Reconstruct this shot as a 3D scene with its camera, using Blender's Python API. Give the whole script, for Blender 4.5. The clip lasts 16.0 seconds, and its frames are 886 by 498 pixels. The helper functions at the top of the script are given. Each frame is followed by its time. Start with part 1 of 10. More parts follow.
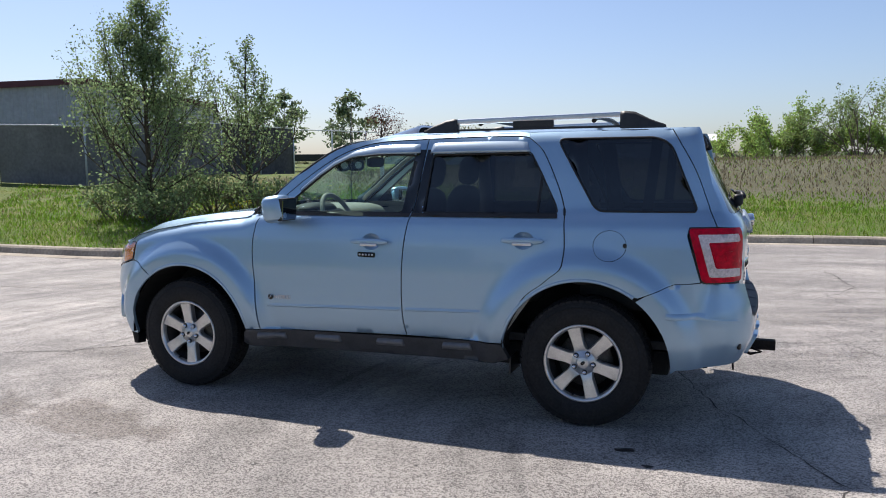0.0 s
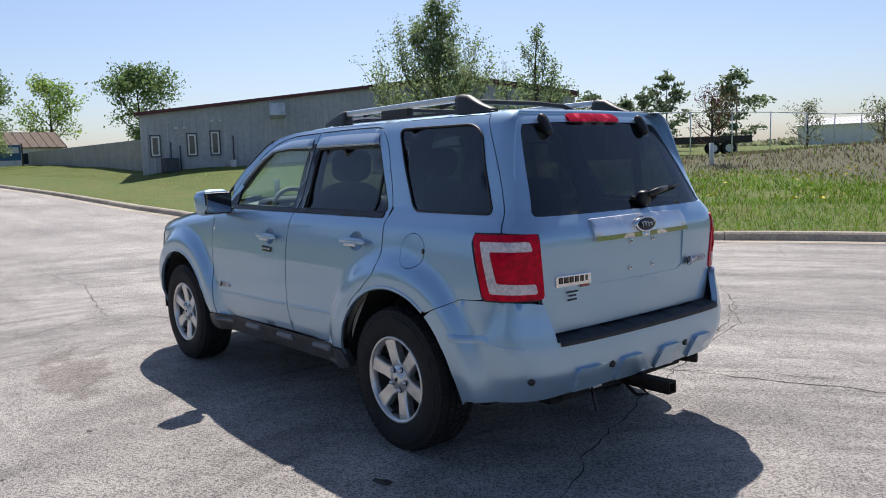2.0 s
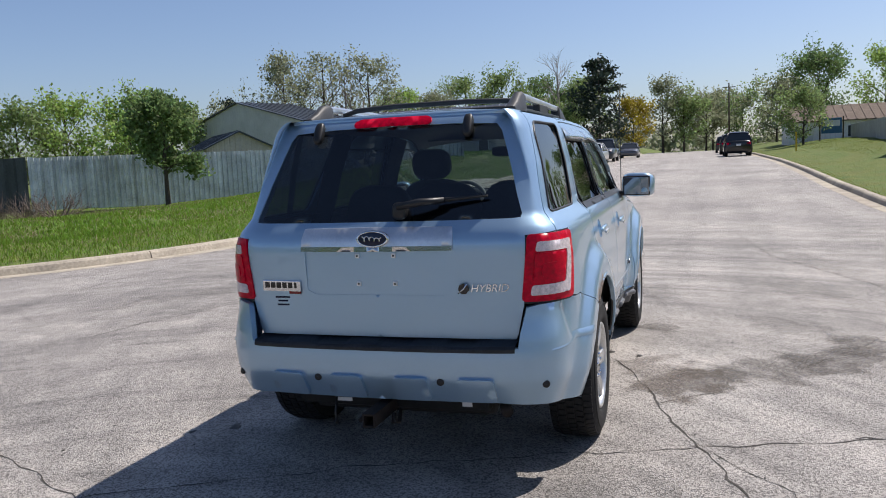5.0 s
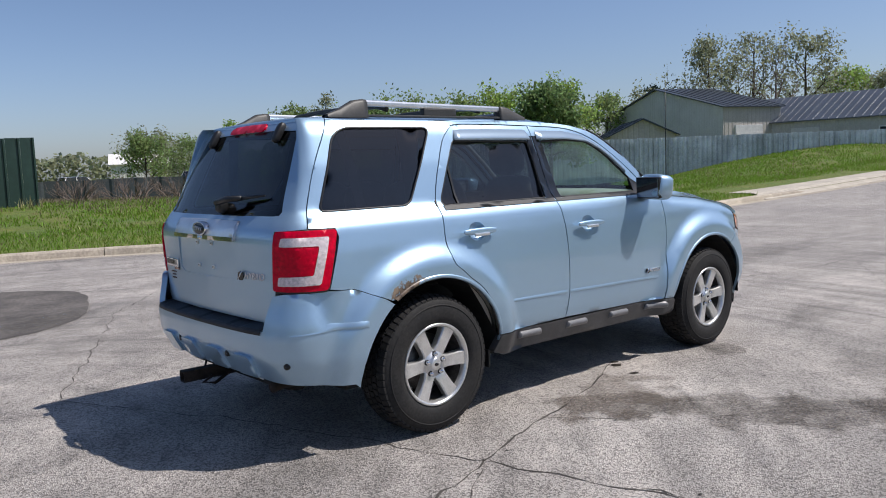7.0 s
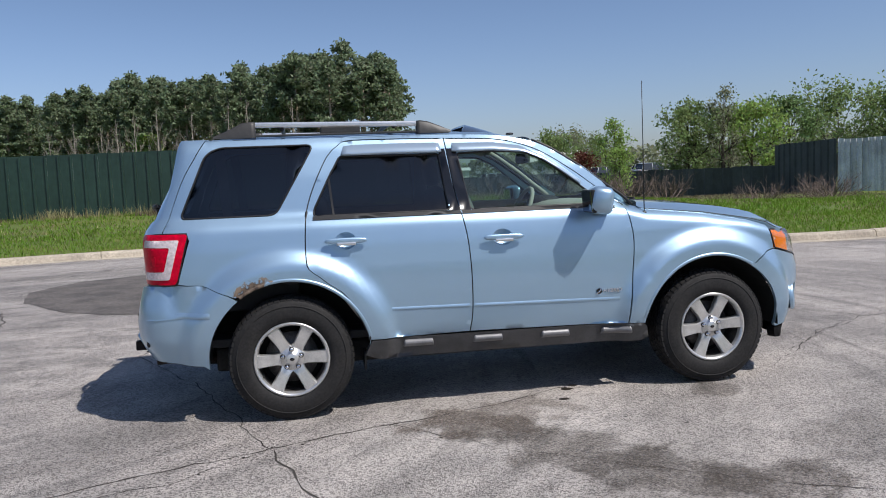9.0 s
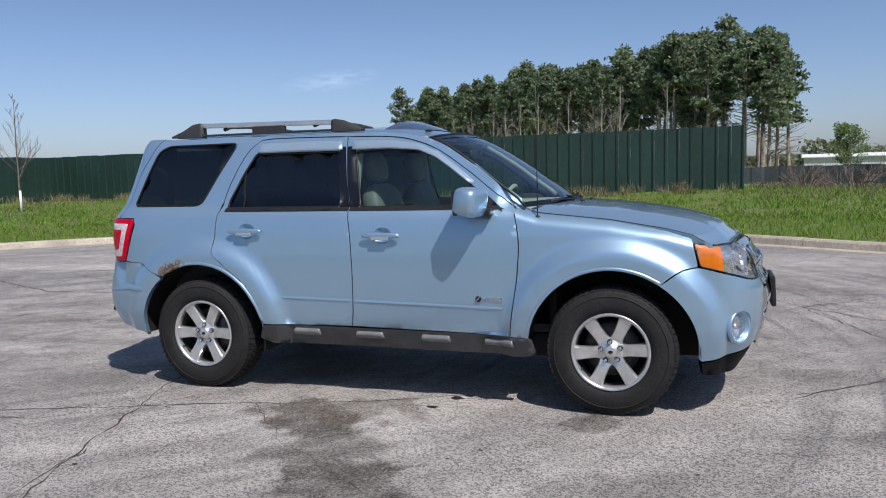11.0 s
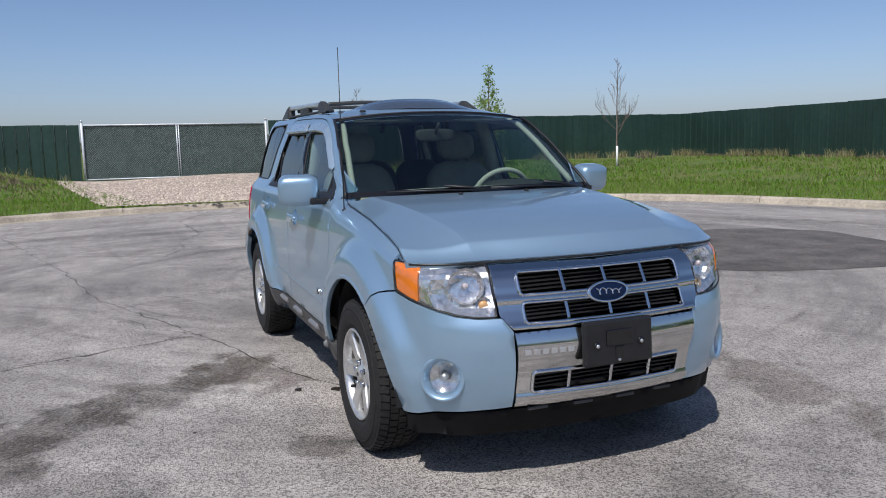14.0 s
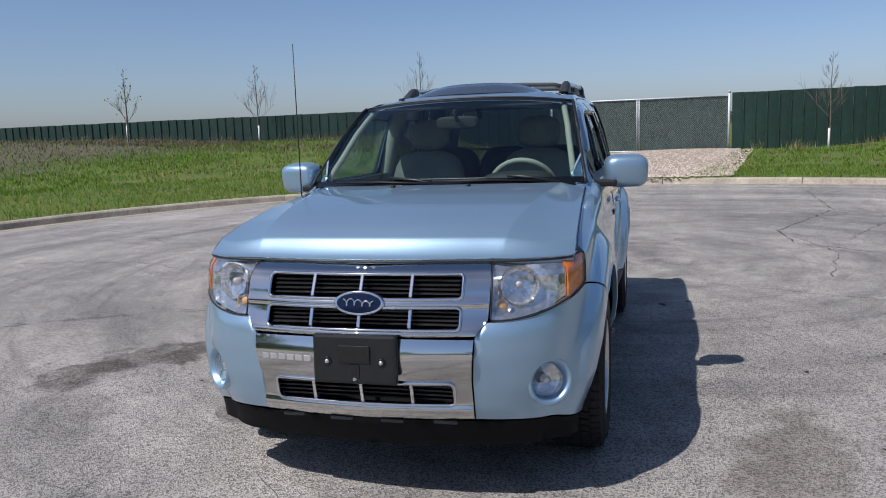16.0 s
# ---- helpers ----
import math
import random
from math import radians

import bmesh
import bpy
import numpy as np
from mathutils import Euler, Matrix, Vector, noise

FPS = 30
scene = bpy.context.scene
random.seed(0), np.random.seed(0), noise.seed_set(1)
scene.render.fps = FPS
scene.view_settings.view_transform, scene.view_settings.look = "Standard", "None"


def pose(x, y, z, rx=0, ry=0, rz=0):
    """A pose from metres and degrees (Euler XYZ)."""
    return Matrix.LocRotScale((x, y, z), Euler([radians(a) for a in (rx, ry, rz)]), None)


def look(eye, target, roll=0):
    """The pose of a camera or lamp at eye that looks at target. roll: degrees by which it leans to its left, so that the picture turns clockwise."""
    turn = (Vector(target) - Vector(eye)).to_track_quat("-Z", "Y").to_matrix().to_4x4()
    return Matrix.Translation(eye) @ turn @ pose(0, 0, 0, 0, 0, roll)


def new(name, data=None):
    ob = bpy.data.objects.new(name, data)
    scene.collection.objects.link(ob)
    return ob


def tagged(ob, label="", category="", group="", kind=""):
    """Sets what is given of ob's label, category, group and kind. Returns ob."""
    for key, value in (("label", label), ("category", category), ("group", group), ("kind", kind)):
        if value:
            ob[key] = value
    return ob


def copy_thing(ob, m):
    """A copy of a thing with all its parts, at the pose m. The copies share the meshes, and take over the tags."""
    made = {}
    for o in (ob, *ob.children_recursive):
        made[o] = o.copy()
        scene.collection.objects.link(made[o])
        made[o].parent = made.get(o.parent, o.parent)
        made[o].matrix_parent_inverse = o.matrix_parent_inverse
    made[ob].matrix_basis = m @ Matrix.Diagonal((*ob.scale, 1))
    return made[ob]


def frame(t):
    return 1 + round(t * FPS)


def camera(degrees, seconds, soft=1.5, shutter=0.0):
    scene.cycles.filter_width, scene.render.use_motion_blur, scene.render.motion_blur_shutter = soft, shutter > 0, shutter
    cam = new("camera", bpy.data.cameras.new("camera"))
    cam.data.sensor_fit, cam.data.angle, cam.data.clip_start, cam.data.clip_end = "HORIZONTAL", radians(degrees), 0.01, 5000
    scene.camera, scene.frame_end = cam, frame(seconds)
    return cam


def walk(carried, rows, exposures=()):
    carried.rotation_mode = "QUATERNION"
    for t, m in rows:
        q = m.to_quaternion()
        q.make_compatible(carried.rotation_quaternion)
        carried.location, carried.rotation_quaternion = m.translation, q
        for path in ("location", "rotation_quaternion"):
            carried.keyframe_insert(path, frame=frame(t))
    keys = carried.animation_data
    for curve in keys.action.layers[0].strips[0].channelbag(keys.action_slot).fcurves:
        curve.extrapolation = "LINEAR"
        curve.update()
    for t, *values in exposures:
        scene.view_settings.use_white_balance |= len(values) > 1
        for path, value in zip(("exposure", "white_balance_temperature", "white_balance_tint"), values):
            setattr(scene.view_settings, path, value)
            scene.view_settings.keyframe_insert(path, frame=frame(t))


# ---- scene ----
cam = camera(58.5, 16.0, 1.0)
PATH = [
    (0, (-2.103, 5.079, 1.442), (-1.401, 3.218, 1.233), -0.6),
    (0.5, (-2.779, 4.679, 1.415), (-1.841, 2.925, 1.205), -0.8),
    (1, (-3.356, 4.214, 1.425), (-2.213, 2.589, 1.204), -1.0),
    (1.5, (-3.897, 3.671, 1.426), (-2.554, 2.207, 1.202), -1.3),
    (2, (-4.405, 3.069, 1.435), (-2.874, 1.802, 1.207), -1.7),
    (2.5, (-4.85, 2.423, 1.438), (-3.145, 1.403, 1.207), -1.9),
    (3, (-5.171, 1.726, 1.433), (-3.322, 0.998, 1.204), -2.2),
    (3.5, (-5.36, 0.978, 1.423), (-3.411, 0.591, 1.196), -2.3),
    (4, (-5.411, 0.2, 1.401), (-3.423, 0.165, 1.18), -2.5),
    (4.2, (-5.401, -0.112, 1.422), (-3.416, -0.002, 1.203), -2.6),
    (6.3, (-4.567, -3.161, 1.42), (-3.031, -1.902, 1.185), -1.9),
    (6.5, (-4.367, -3.382, 1.419), (-2.899, -2.045, 1.185), -1.8),
    (7, (-3.875, -3.953, 1.38), (-2.584, -2.44, 1.171), -2.1),
    (7.5, (-3.236, -4.5, 1.382), (-2.187, -2.809, 1.177), -2.2),
    (8, (-2.604, -4.907, 1.363), (-1.779, -3.095, 1.171), -2.2),
    (8.5, (-1.918, -5.161, 1.364), (-1.333, -3.258, 1.178), -2.3),
    (9, (-1.203, -5.425, 1.362), (-0.858, -3.463, 1.183), -2.3),
    (9.2, (-0.912, -5.491, 1.357), (-0.664, -3.515, 1.179), -2.3),
    (11.3, (2.251, -4.986, 1.353), (1.46, -3.16, 1.152), -1.4),
    (11.5, (2.513, -4.825, 1.401), (1.625, -3.045, 1.191), -1.4),
    (12, (3.183, -4.33, 1.404), (2.052, -2.695, 1.187), -1.3),
    (12.5, (3.703, -3.734, 1.415), (2.357, -2.272, 1.19), -1.2),
    (13, (4.192, -3.159, 1.422), (2.658, -1.897, 1.186), -1.1),
    (13.5, (4.541, -2.498, 1.422), (2.84, -1.477, 1.171), -1.1),
    (14, (4.823, -1.824, 1.425), (2.987, -1.078, 1.16), -1.4),
    (14.5, (4.955, -1.113, 1.422), (3.025, -0.669, 1.145), -1.6),
    (15, (5.055, -0.37, 1.439), (3.079, -0.253, 1.155), -1.9),
    (15.5, (4.974, 0.369, 1.438), (3.006, 0.153, 1.154), -2.1),
    (16, (4.818, 1.066, 1.426), (2.908, 0.549, 1.133), -2.1),
]
walk(cam, [(t, look(eye, target, roll)) for t, eye, target, roll in PATH],
     [(0, 0.26, 6450, 13), (2.5, 0.18, 6450, 13), (4, 0.14, 6500, 13), (7.5, -0.04, 6350, 13), (9, -0.06, 6300, 13), (12.5, -0.13, 6150, 12), (14, -0.20, 6150, 12), (16, -0.20, 6150, 12)])

# ---- world, sun ----
SUN_DIR = Vector((-0.53, 0.457, -1.0)).normalized()
world = bpy.data.worlds.new("world")
scene.world = world
world.use_nodes = True
wn = world.node_tree.nodes
sky = wn.new("ShaderNodeTexSky")
sky.sky_type, sky.sun_disc = "NISHITA", False
sky.sun_elevation, sky.sun_rotation = radians(55), radians(130.8)
sky.air_density, sky.dust_density, sky.ozone_density = 1.0, 1.1, 2.4
wn["Background"].inputs["Strength"].default_value = 0.097
# haze cools the sky towards the horizon
wt = wn.new("ShaderNodeTexCoord")
wz = wn.new("ShaderNodeSeparateXYZ")
haze = wn.new("ShaderNodeValToRGB")
haze.color_ramp.elements[0].position, haze.color_ramp.elements[0].color = 0.0, (0.95, 1.0, 1.15, 1)
haze.color_ramp.elements[1].position, haze.color_ramp.elements[1].color = 0.45, (0.98, 1.0, 1.06, 1)
zenith = haze.color_ramp.elements.new(0.95)
zenith.color = (0.68, 0.72, 0.80, 1)
tint = wn.new("ShaderNodeMix")
tint.data_type, tint.blend_type = "RGBA", "MULTIPLY"
tint.inputs["Factor"].default_value = 1.0
wl = world.node_tree.links.new
wl(wt.outputs["Generated"], wz.inputs[0])
wl(wz.outputs["Z"], haze.inputs["Fac"])
wl(sky.outputs[0], tint.inputs["A"])
wl(haze.outputs["Color"], tint.inputs["B"])
# away from the sun the haze near the horizon is paler
away = wn.new("ShaderNodeVectorMath")
away.operation = "DOT_PRODUCT"
away.inputs[1].default_value = (-0.757, 0.653, 0.0)
wl(wt.outputs["Generated"], away.inputs[0])
low = wn.new("ShaderNodeMapRange")
low.inputs["From Min"].default_value, low.inputs["From Max"].default_value = 0.22, 0.0
wl(wz.outputs["Z"], low.inputs["Value"])
back = wn.new("ShaderNodeMapRange")
back.inputs["From Min"].default_value, back.inputs["From Max"].default_value = -0.3, 0.8
wl(away.outputs["Value"], back.inputs["Value"])
both = wn.new("ShaderNodeMath")
both.operation = "MULTIPLY"
wl(low.outputs["Result"], both.inputs[0])
wl(back.outputs["Result"], both.inputs[1])
pale = wn.new("ShaderNodeMix")
pale.data_type, pale.blend_type = "RGBA", "MULTIPLY"
pale.inputs["B"].default_value = (1.17, 1.18, 1.27, 1)
wl(both.outputs[0], pale.inputs["Factor"])
wl(tint.outputs["Result"], pale.inputs["A"])
# one thin wisp of high cloud, north-west
def sky_math(op, a, b):
    n = wn.new("ShaderNodeMath")
    n.operation = op
    for i, v in enumerate((a, b)):
        if isinstance(v, (int, float)):
            n.inputs[i].default_value = v
        else:
            wl(v, n.inputs[i])
    return n.outputs[0]


along = wn.new("ShaderNodeVectorMath")
along.operation = "DOT_PRODUCT"
along.inputs[1].default_value = (0.894, 0.448, 0.0)
wl(wt.outputs["Generated"], along.inputs[0])
facing = wn.new("ShaderNodeVectorMath")
facing.operation = "DOT_PRODUCT"
facing.inputs[1].default_value = (-0.448, 0.894, 0.0)
wl(wt.outputs["Generated"], facing.inputs[0])
du = sky_math("DIVIDE", along.outputs["Value"], 0.065)
dz = sky_math("DIVIDE", sky_math("SUBTRACT", sky_math("SUBTRACT", wz.outputs["Z"], 0.117), sky_math("MULTIPLY", along.outputs["Value"], 0.12)), 0.013)
rim = sky_math("SUBTRACT", 1.0, sky_math("ADD", sky_math("MULTIPLY", du, du), sky_math("MULTIPLY", dz, dz)))
wisp = wn.new("ShaderNodeTexNoise")
wisp.inputs["Scale"].default_value, wisp.inputs["Detail"].default_value = 1.0, 6
stretch = wn.new("ShaderNodeMapping")
stretch.inputs["Scale"].default_value = (45, 45, 160)
wl(wt.outputs["Generated"], stretch.inputs["Vector"])
wl(stretch.outputs[0], wisp.inputs["Vector"])
soft_rim = sky_math("MULTIPLY", sky_math("MAXIMUM", rim, 0.0), sky_math("GREATER_THAN", facing.outputs["Value"], 0.0))
cover = sky_math("MULTIPLY", soft_rim, sky_math("MAXIMUM", sky_math("SUBTRACT", wisp.outputs["Fac"], 0.33), 0.0))
cloud = wn.new("ShaderNodeMix")
cloud.data_type, cloud.blend_type = "RGBA", "ADD"
cloud.inputs["B"].default_value = (4.0, 4.0, 4.0, 1)
wl(cover, cloud.inputs["Factor"])
wl(pale.outputs["Result"], cloud.inputs["A"])
wl(cloud.outputs["Result"], wn["Background"].inputs["Color"])
sun = new("sun", bpy.data.lights.new("sun", "SUN"))
sun.data.energy, sun.data.angle, sun.data.color = 5.0, radians(0.55), (1.0, 0.95, 0.87)
sun.matrix_world = Matrix.Translation((0, 0, 30)) @ SUN_DIR.to_track_quat("-Z", "Y").to_matrix().to_4x4()
scene.view_settings.exposure = 0.0

# ---- materials ----
def lin(h):
    """Linear colour from an sRGB hex string."""
    v = [int(h[i:i + 2], 16) / 255 for i in (0, 2, 4)]
    return tuple(c / 12.92 if c <= 0.04045 else ((c + 0.055) / 1.055) ** 2.4 for c in v)


def mat(name, color, rough=0.5, metal=0.0, vary=0.0, scale=6.0, bump=0.0, bump_scale=60.0, coat=0.0, second=None, per_object=0.0, per_island=0.0, spec=0.5, bump_dist=0.01):
    """A principled material with variation at two scales, relief, and a shift from piece to piece."""
    m = bpy.data.materials.new(name)
    m.use_nodes = True
    nt = m.node_tree
    b = nt.nodes["Principled BSDF"]
    L = nt.links.new
    b.inputs["Roughness"].default_value, b.inputs["Metallic"].default_value = rough, metal
    b.inputs["Coat Weight"].default_value, b.inputs["Coat Roughness"].default_value = coat, 0.04
    b.inputs["Specular IOR Level"].default_value = spec
    b.inputs["Base Color"].default_value = (*color, 1)
    if vary or second or per_object or per_island or bump:
        tc = nt.nodes.new("ShaderNodeTexCoord")
    sock = None
    if vary or second:
        n1 = nt.nodes.new("ShaderNodeTexNoise")
        n1.inputs["Scale"].default_value, n1.inputs["Detail"].default_value, n1.inputs["Roughness"].default_value = scale, 8, 0.62
        L(tc.outputs["Object"], n1.inputs["Vector"])
        ramp = nt.nodes.new("ShaderNodeValToRGB")
        ramp.color_ramp.elements[0].position, ramp.color_ramp.elements[1].position = 0.33, 0.68
        other = second or tuple(c * (1 - vary) for c in color)
        top = color if second else tuple(min(1, c * (1 + vary)) for c in color)
        ramp.color_ramp.elements[0].color, ramp.color_ramp.elements[1].color = (*other, 1), (*top, 1)
        L(n1.outputs["Fac"], ramp.inputs["Fac"])
        n2 = nt.nodes.new("ShaderNodeTexNoise")
        n2.inputs["Scale"].default_value, n2.inputs["Detail"].default_value = scale * 11, 4
        L(tc.outputs["Object"], n2.inputs["Vector"])
        mx = nt.nodes.new("ShaderNodeMix")
        mx.data_type, mx.blend_type = "RGBA", "OVERLAY"
        mx.inputs["Factor"].default_value = min(1, vary * 1.6 + 0.12)
        L(ramp.outputs["Color"], mx.inputs["A"])
        L(n2.outputs["Fac"], mx.inputs["B"])
        sock = mx.outputs["Result"]
    if per_object or per_island:
        hsv = nt.nodes.new("ShaderNodeHueSaturation")
        if sock:
            L(sock, hsv.inputs["Color"])
        else:
            hsv.inputs["Color"].default_value = (*color, 1)
        src = nt.nodes.new("ShaderNodeObjectInfo" if per_object else "ShaderNodeNewGeometry")
        mr = nt.nodes.new("ShaderNodeMapRange")
        amount = per_object or per_island
        mr.inputs["To Min"].default_value, mr.inputs["To Max"].default_value = 1 - amount, 1 + amount
        L(src.outputs["Random" if per_object else "Random Per Island"], mr.inputs["Value"])
        L(mr.outputs["Result"], hsv.inputs["Value"])
        mh = nt.nodes.new("ShaderNodeMapRange")
        mh.inputs["To Min"].default_value, mh.inputs["To Max"].default_value = 0.5 - amount * 0.05, 0.5 + amount * 0.05
        L(src.outputs["Random" if per_object else "Random Per Island"], mh.inputs["Value"])
        L(mh.outputs["Result"], hsv.inputs["Hue"])
        sock = hsv.outputs["Color"]
    if sock:
        L(sock, b.inputs["Base Color"])
    if bump:
        nb = nt.nodes.new("ShaderNodeTexNoise")
        nb.inputs["Scale"].default_value, nb.inputs["Detail"].default_value = bump_scale, 6
        L(tc.outputs["Object"], nb.inputs["Vector"])
        bp = nt.nodes.new("ShaderNodeBump")
        bp.inputs["Strength"].default_value, bp.inputs["Distance"].default_value = bump, bump_dist
        L(nb.outputs["Fac"], bp.inputs["Height"])
        L(bp.outputs["Normal"], b.inputs["Normal"])
    return m


def leaf_mat(name, color, amount=0.35, trans=0.35):
    m = mat(name, color, 0.55, per_island=amount, spec=0.3)
    nt = m.node_tree
    b = nt.nodes["Principled BSDF"]
    tr = nt.nodes.new("ShaderNodeBsdfTranslucent")
    src = b.inputs["Base Color"].links[0].from_socket
    nt.links.new(src, tr.inputs["Color"])
    ms = nt.nodes.new("ShaderNodeMixShader")
    ms.inputs["Fac"].default_value = trans
    nt.links.new(b.outputs[0], ms.inputs[1])
    nt.links.new(tr.outputs[0], ms.inputs[2])
    nt.links.new(ms.outputs[0], nt.nodes["Material Output"].inputs["Surface"])
    return m


M = {}
M["grass_soil"] = mat("lawn", (0.082, 0.140, 0.022), 0.95, vary=0.45, scale=0.9, bump=0.8, bump_scale=25, second=(0.135, 0.145, 0.028), bump_dist=0.05)
def dry_side(m):
    """Lets the lawn turn to dry brown growth on the far mound."""
    nt = m.node_tree
    L = nt.links.new
    b = nt.nodes["Principled BSDF"]
    old = b.inputs["Base Color"].links[0].from_socket
    tc = nt.nodes.new("ShaderNodeTexCoord")
    sp = nt.nodes.new("ShaderNodeSeparateXYZ")
    L(tc.outputs["Object"], sp.inputs[0])
    n = nt.nodes.new("ShaderNodeTexNoise")
    n.inputs["Scale"].default_value, n.inputs["Detail"].default_value = 0.35, 6
    L(tc.outputs["Object"], n.inputs["Vector"])
    ad = nt.nodes.new("ShaderNodeMath")
    ad.operation = "MULTIPLY_ADD"
    ad.inputs[1].default_value = 9.0
    L(n.outputs["Fac"], ad.inputs[0])
    L(sp.outputs["Y"], ad.inputs[2])
    ry = nt.nodes.new("ShaderNodeMapRange")
    ry.inputs["From Min"].default_value, ry.inputs["From Max"].default_value = -10.0, -12.5
    L(ad.outputs[0], ry.inputs["Value"])
    rx = nt.nodes.new("ShaderNodeMapRange")
    rx.inputs["From Min"].default_value, rx.inputs["From Max"].default_value = 15.0, 11.0
    L(sp.outputs["X"], rx.inputs["Value"])
    mu = nt.nodes.new("ShaderNodeMath")
    mu.operation = "MULTIPLY"
    L(ry.outputs["Result"], mu.inputs[0])
    L(rx.outputs["Result"], mu.inputs[1])
    mx = nt.nodes.new("ShaderNodeMix")
    mx.data_type = "RGBA"
    mx.inputs["B"].default_value = (0.105, 0.100, 0.055, 1)
    L(mu.outputs[0], mx.inputs["Factor"])
    L(old, mx.inputs["A"])
    L(mx.outputs["Result"], b.inputs["Base Color"])


dry_side(M["grass_soil"])
M["kerb"] = mat("concrete_kerb", (0.40, 0.35, 0.28), 0.9, vary=0.22, scale=2.2, bump=0.5, bump_scale=90, per_object=0.1)
M["apron"] = mat("concrete_apron", (0.42, 0.38, 0.32), 0.9, vary=0.15, scale=1.5, bump=0.3, bump_scale=90)
M["green_metal"] = mat("green_sheet_metal", (0.022, 0.048, 0.038), 0.38, vary=0.15, scale=0.5, per_object=0.05)
M["galv"] = mat("galvanised_sheet", (0.58, 0.61, 0.64), 0.45, 0.2, vary=0.25, scale=1.2, per_object=0.18)
M["grey_siding"] = mat("grey_siding", (0.39, 0.40, 0.425), 0.5, vary=0.08, scale=0.6)
M["maroon"] = mat("maroon_trim", (0.09, 0.018, 0.022), 0.5, vary=0.1)
M["bark"] = mat("bark", (0.075, 0.06, 0.045), 0.95, vary=0.4, scale=14, bump=1, bump_scale=40)
M["dark_roof"] = mat("dark_metal_roof", (0.045, 0.055, 0.07), 0.4, 0.2, vary=0.12, scale=0.5)

# ---- mesh helpers ----
def link_mesh(name, verts, faces, material, parent=None, smooth=False, label=""):
    me = bpy.data.meshes.new(name)
    me.from_pydata(verts, [], faces)
    me.materials.append(material)
    if smooth:
        me.shade_smooth()
    ob = new(name, me)
    if parent is not None:
        ob.parent = parent
    if label:
        ob["label"] = label
    return ob


def part(name, bm, material, parent=None, label="", smooth=False):
    """Links a bmesh as one mesh object under a thing or a part."""
    me = bpy.data.meshes.new(name)
    bm.normal_update()
    bm.to_mesh(me)
    bm.free()
    me.materials.append(material)
    if smooth:
        me.shade_smooth()
    ob = new(name, me)
    if parent is not None:
        ob.parent = parent
    if label:
        ob["label"] = label
    return ob


def empty(name, m, label, category, group="", kind=""):
    ob = new(name)
    ob.empty_display_size = 0.2
    ob.matrix_world = m
    return tagged(ob, label, category, group, kind)


def box_bm(sx, sy, sz, at=(0, 0, 0), bevel=0.0, seg=2, bm=None):
    """A box of full sizes, its base centre at `at`."""
    own = bmesh.new()
    bmesh.ops.create_cube(own, size=1)
    bmesh.ops.scale(own, vec=(sx, sy, sz), verts=own.verts)
    if bevel:
        bmesh.ops.bevel(own, geom=own.edges[:], offset=bevel, segments=seg, profile=0.6, affect="EDGES")
    bmesh.ops.translate(own, vec=Vector(at) + Vector((0, 0, sz / 2)), verts=own.verts)
    if bm is None:
        return own
    me = bpy.data.meshes.new("tmp")
    own.to_mesh(me)
    own.free()
    bm.from_mesh(me)
    bpy.data.meshes.remove(me)
    return bm


def tube_data(points, radii, sides=6, cap=True):
    """Vertices and faces of a tube along points."""
    verts, faces = [], []
    n = len(points)
    for i, p in enumerate(points):
        d = (Vector(points[min(i + 1, n - 1)]) - Vector(points[max(i - 1, 0)])).normalized()
        a = d.orthogonal().normalized() if i == 0 else (a - d * a.dot(d)).normalized()
        b = d.cross(a)
        for k in range(sides):
            t = 2 * math.pi * k / sides
            verts.append(Vector(p) + (a * math.cos(t) + b * math.sin(t)) * radii[i])
    for i in range(n - 1):
        for k in range(sides):
            k2 = (k + 1) % sides
            faces.append((i * sides + k, i * sides + k2, (i + 1) * sides + k2, (i + 1) * sides + k))
    if cap:
        faces.append(tuple(range(sides))[::-1])
        faces.append(tuple(range((n - 1) * sides, n * sides)))
    return verts, faces


def sstep(a, b, x):
    t = max(0.0, min(1.0, (x - a) / (b - a)))
    return t * t * (3 - 2 * t)


# ---- the plan of the turning circle and its road ----
CX, CY, CR = -3.8, 0.7, 11.0
RS, RN = -5.1, 7.1      # kerb faces of the road, south and north
FS, FN = 6.0, 8.0       # fillets where the road leaves the circle
ROAD_END = 130.0


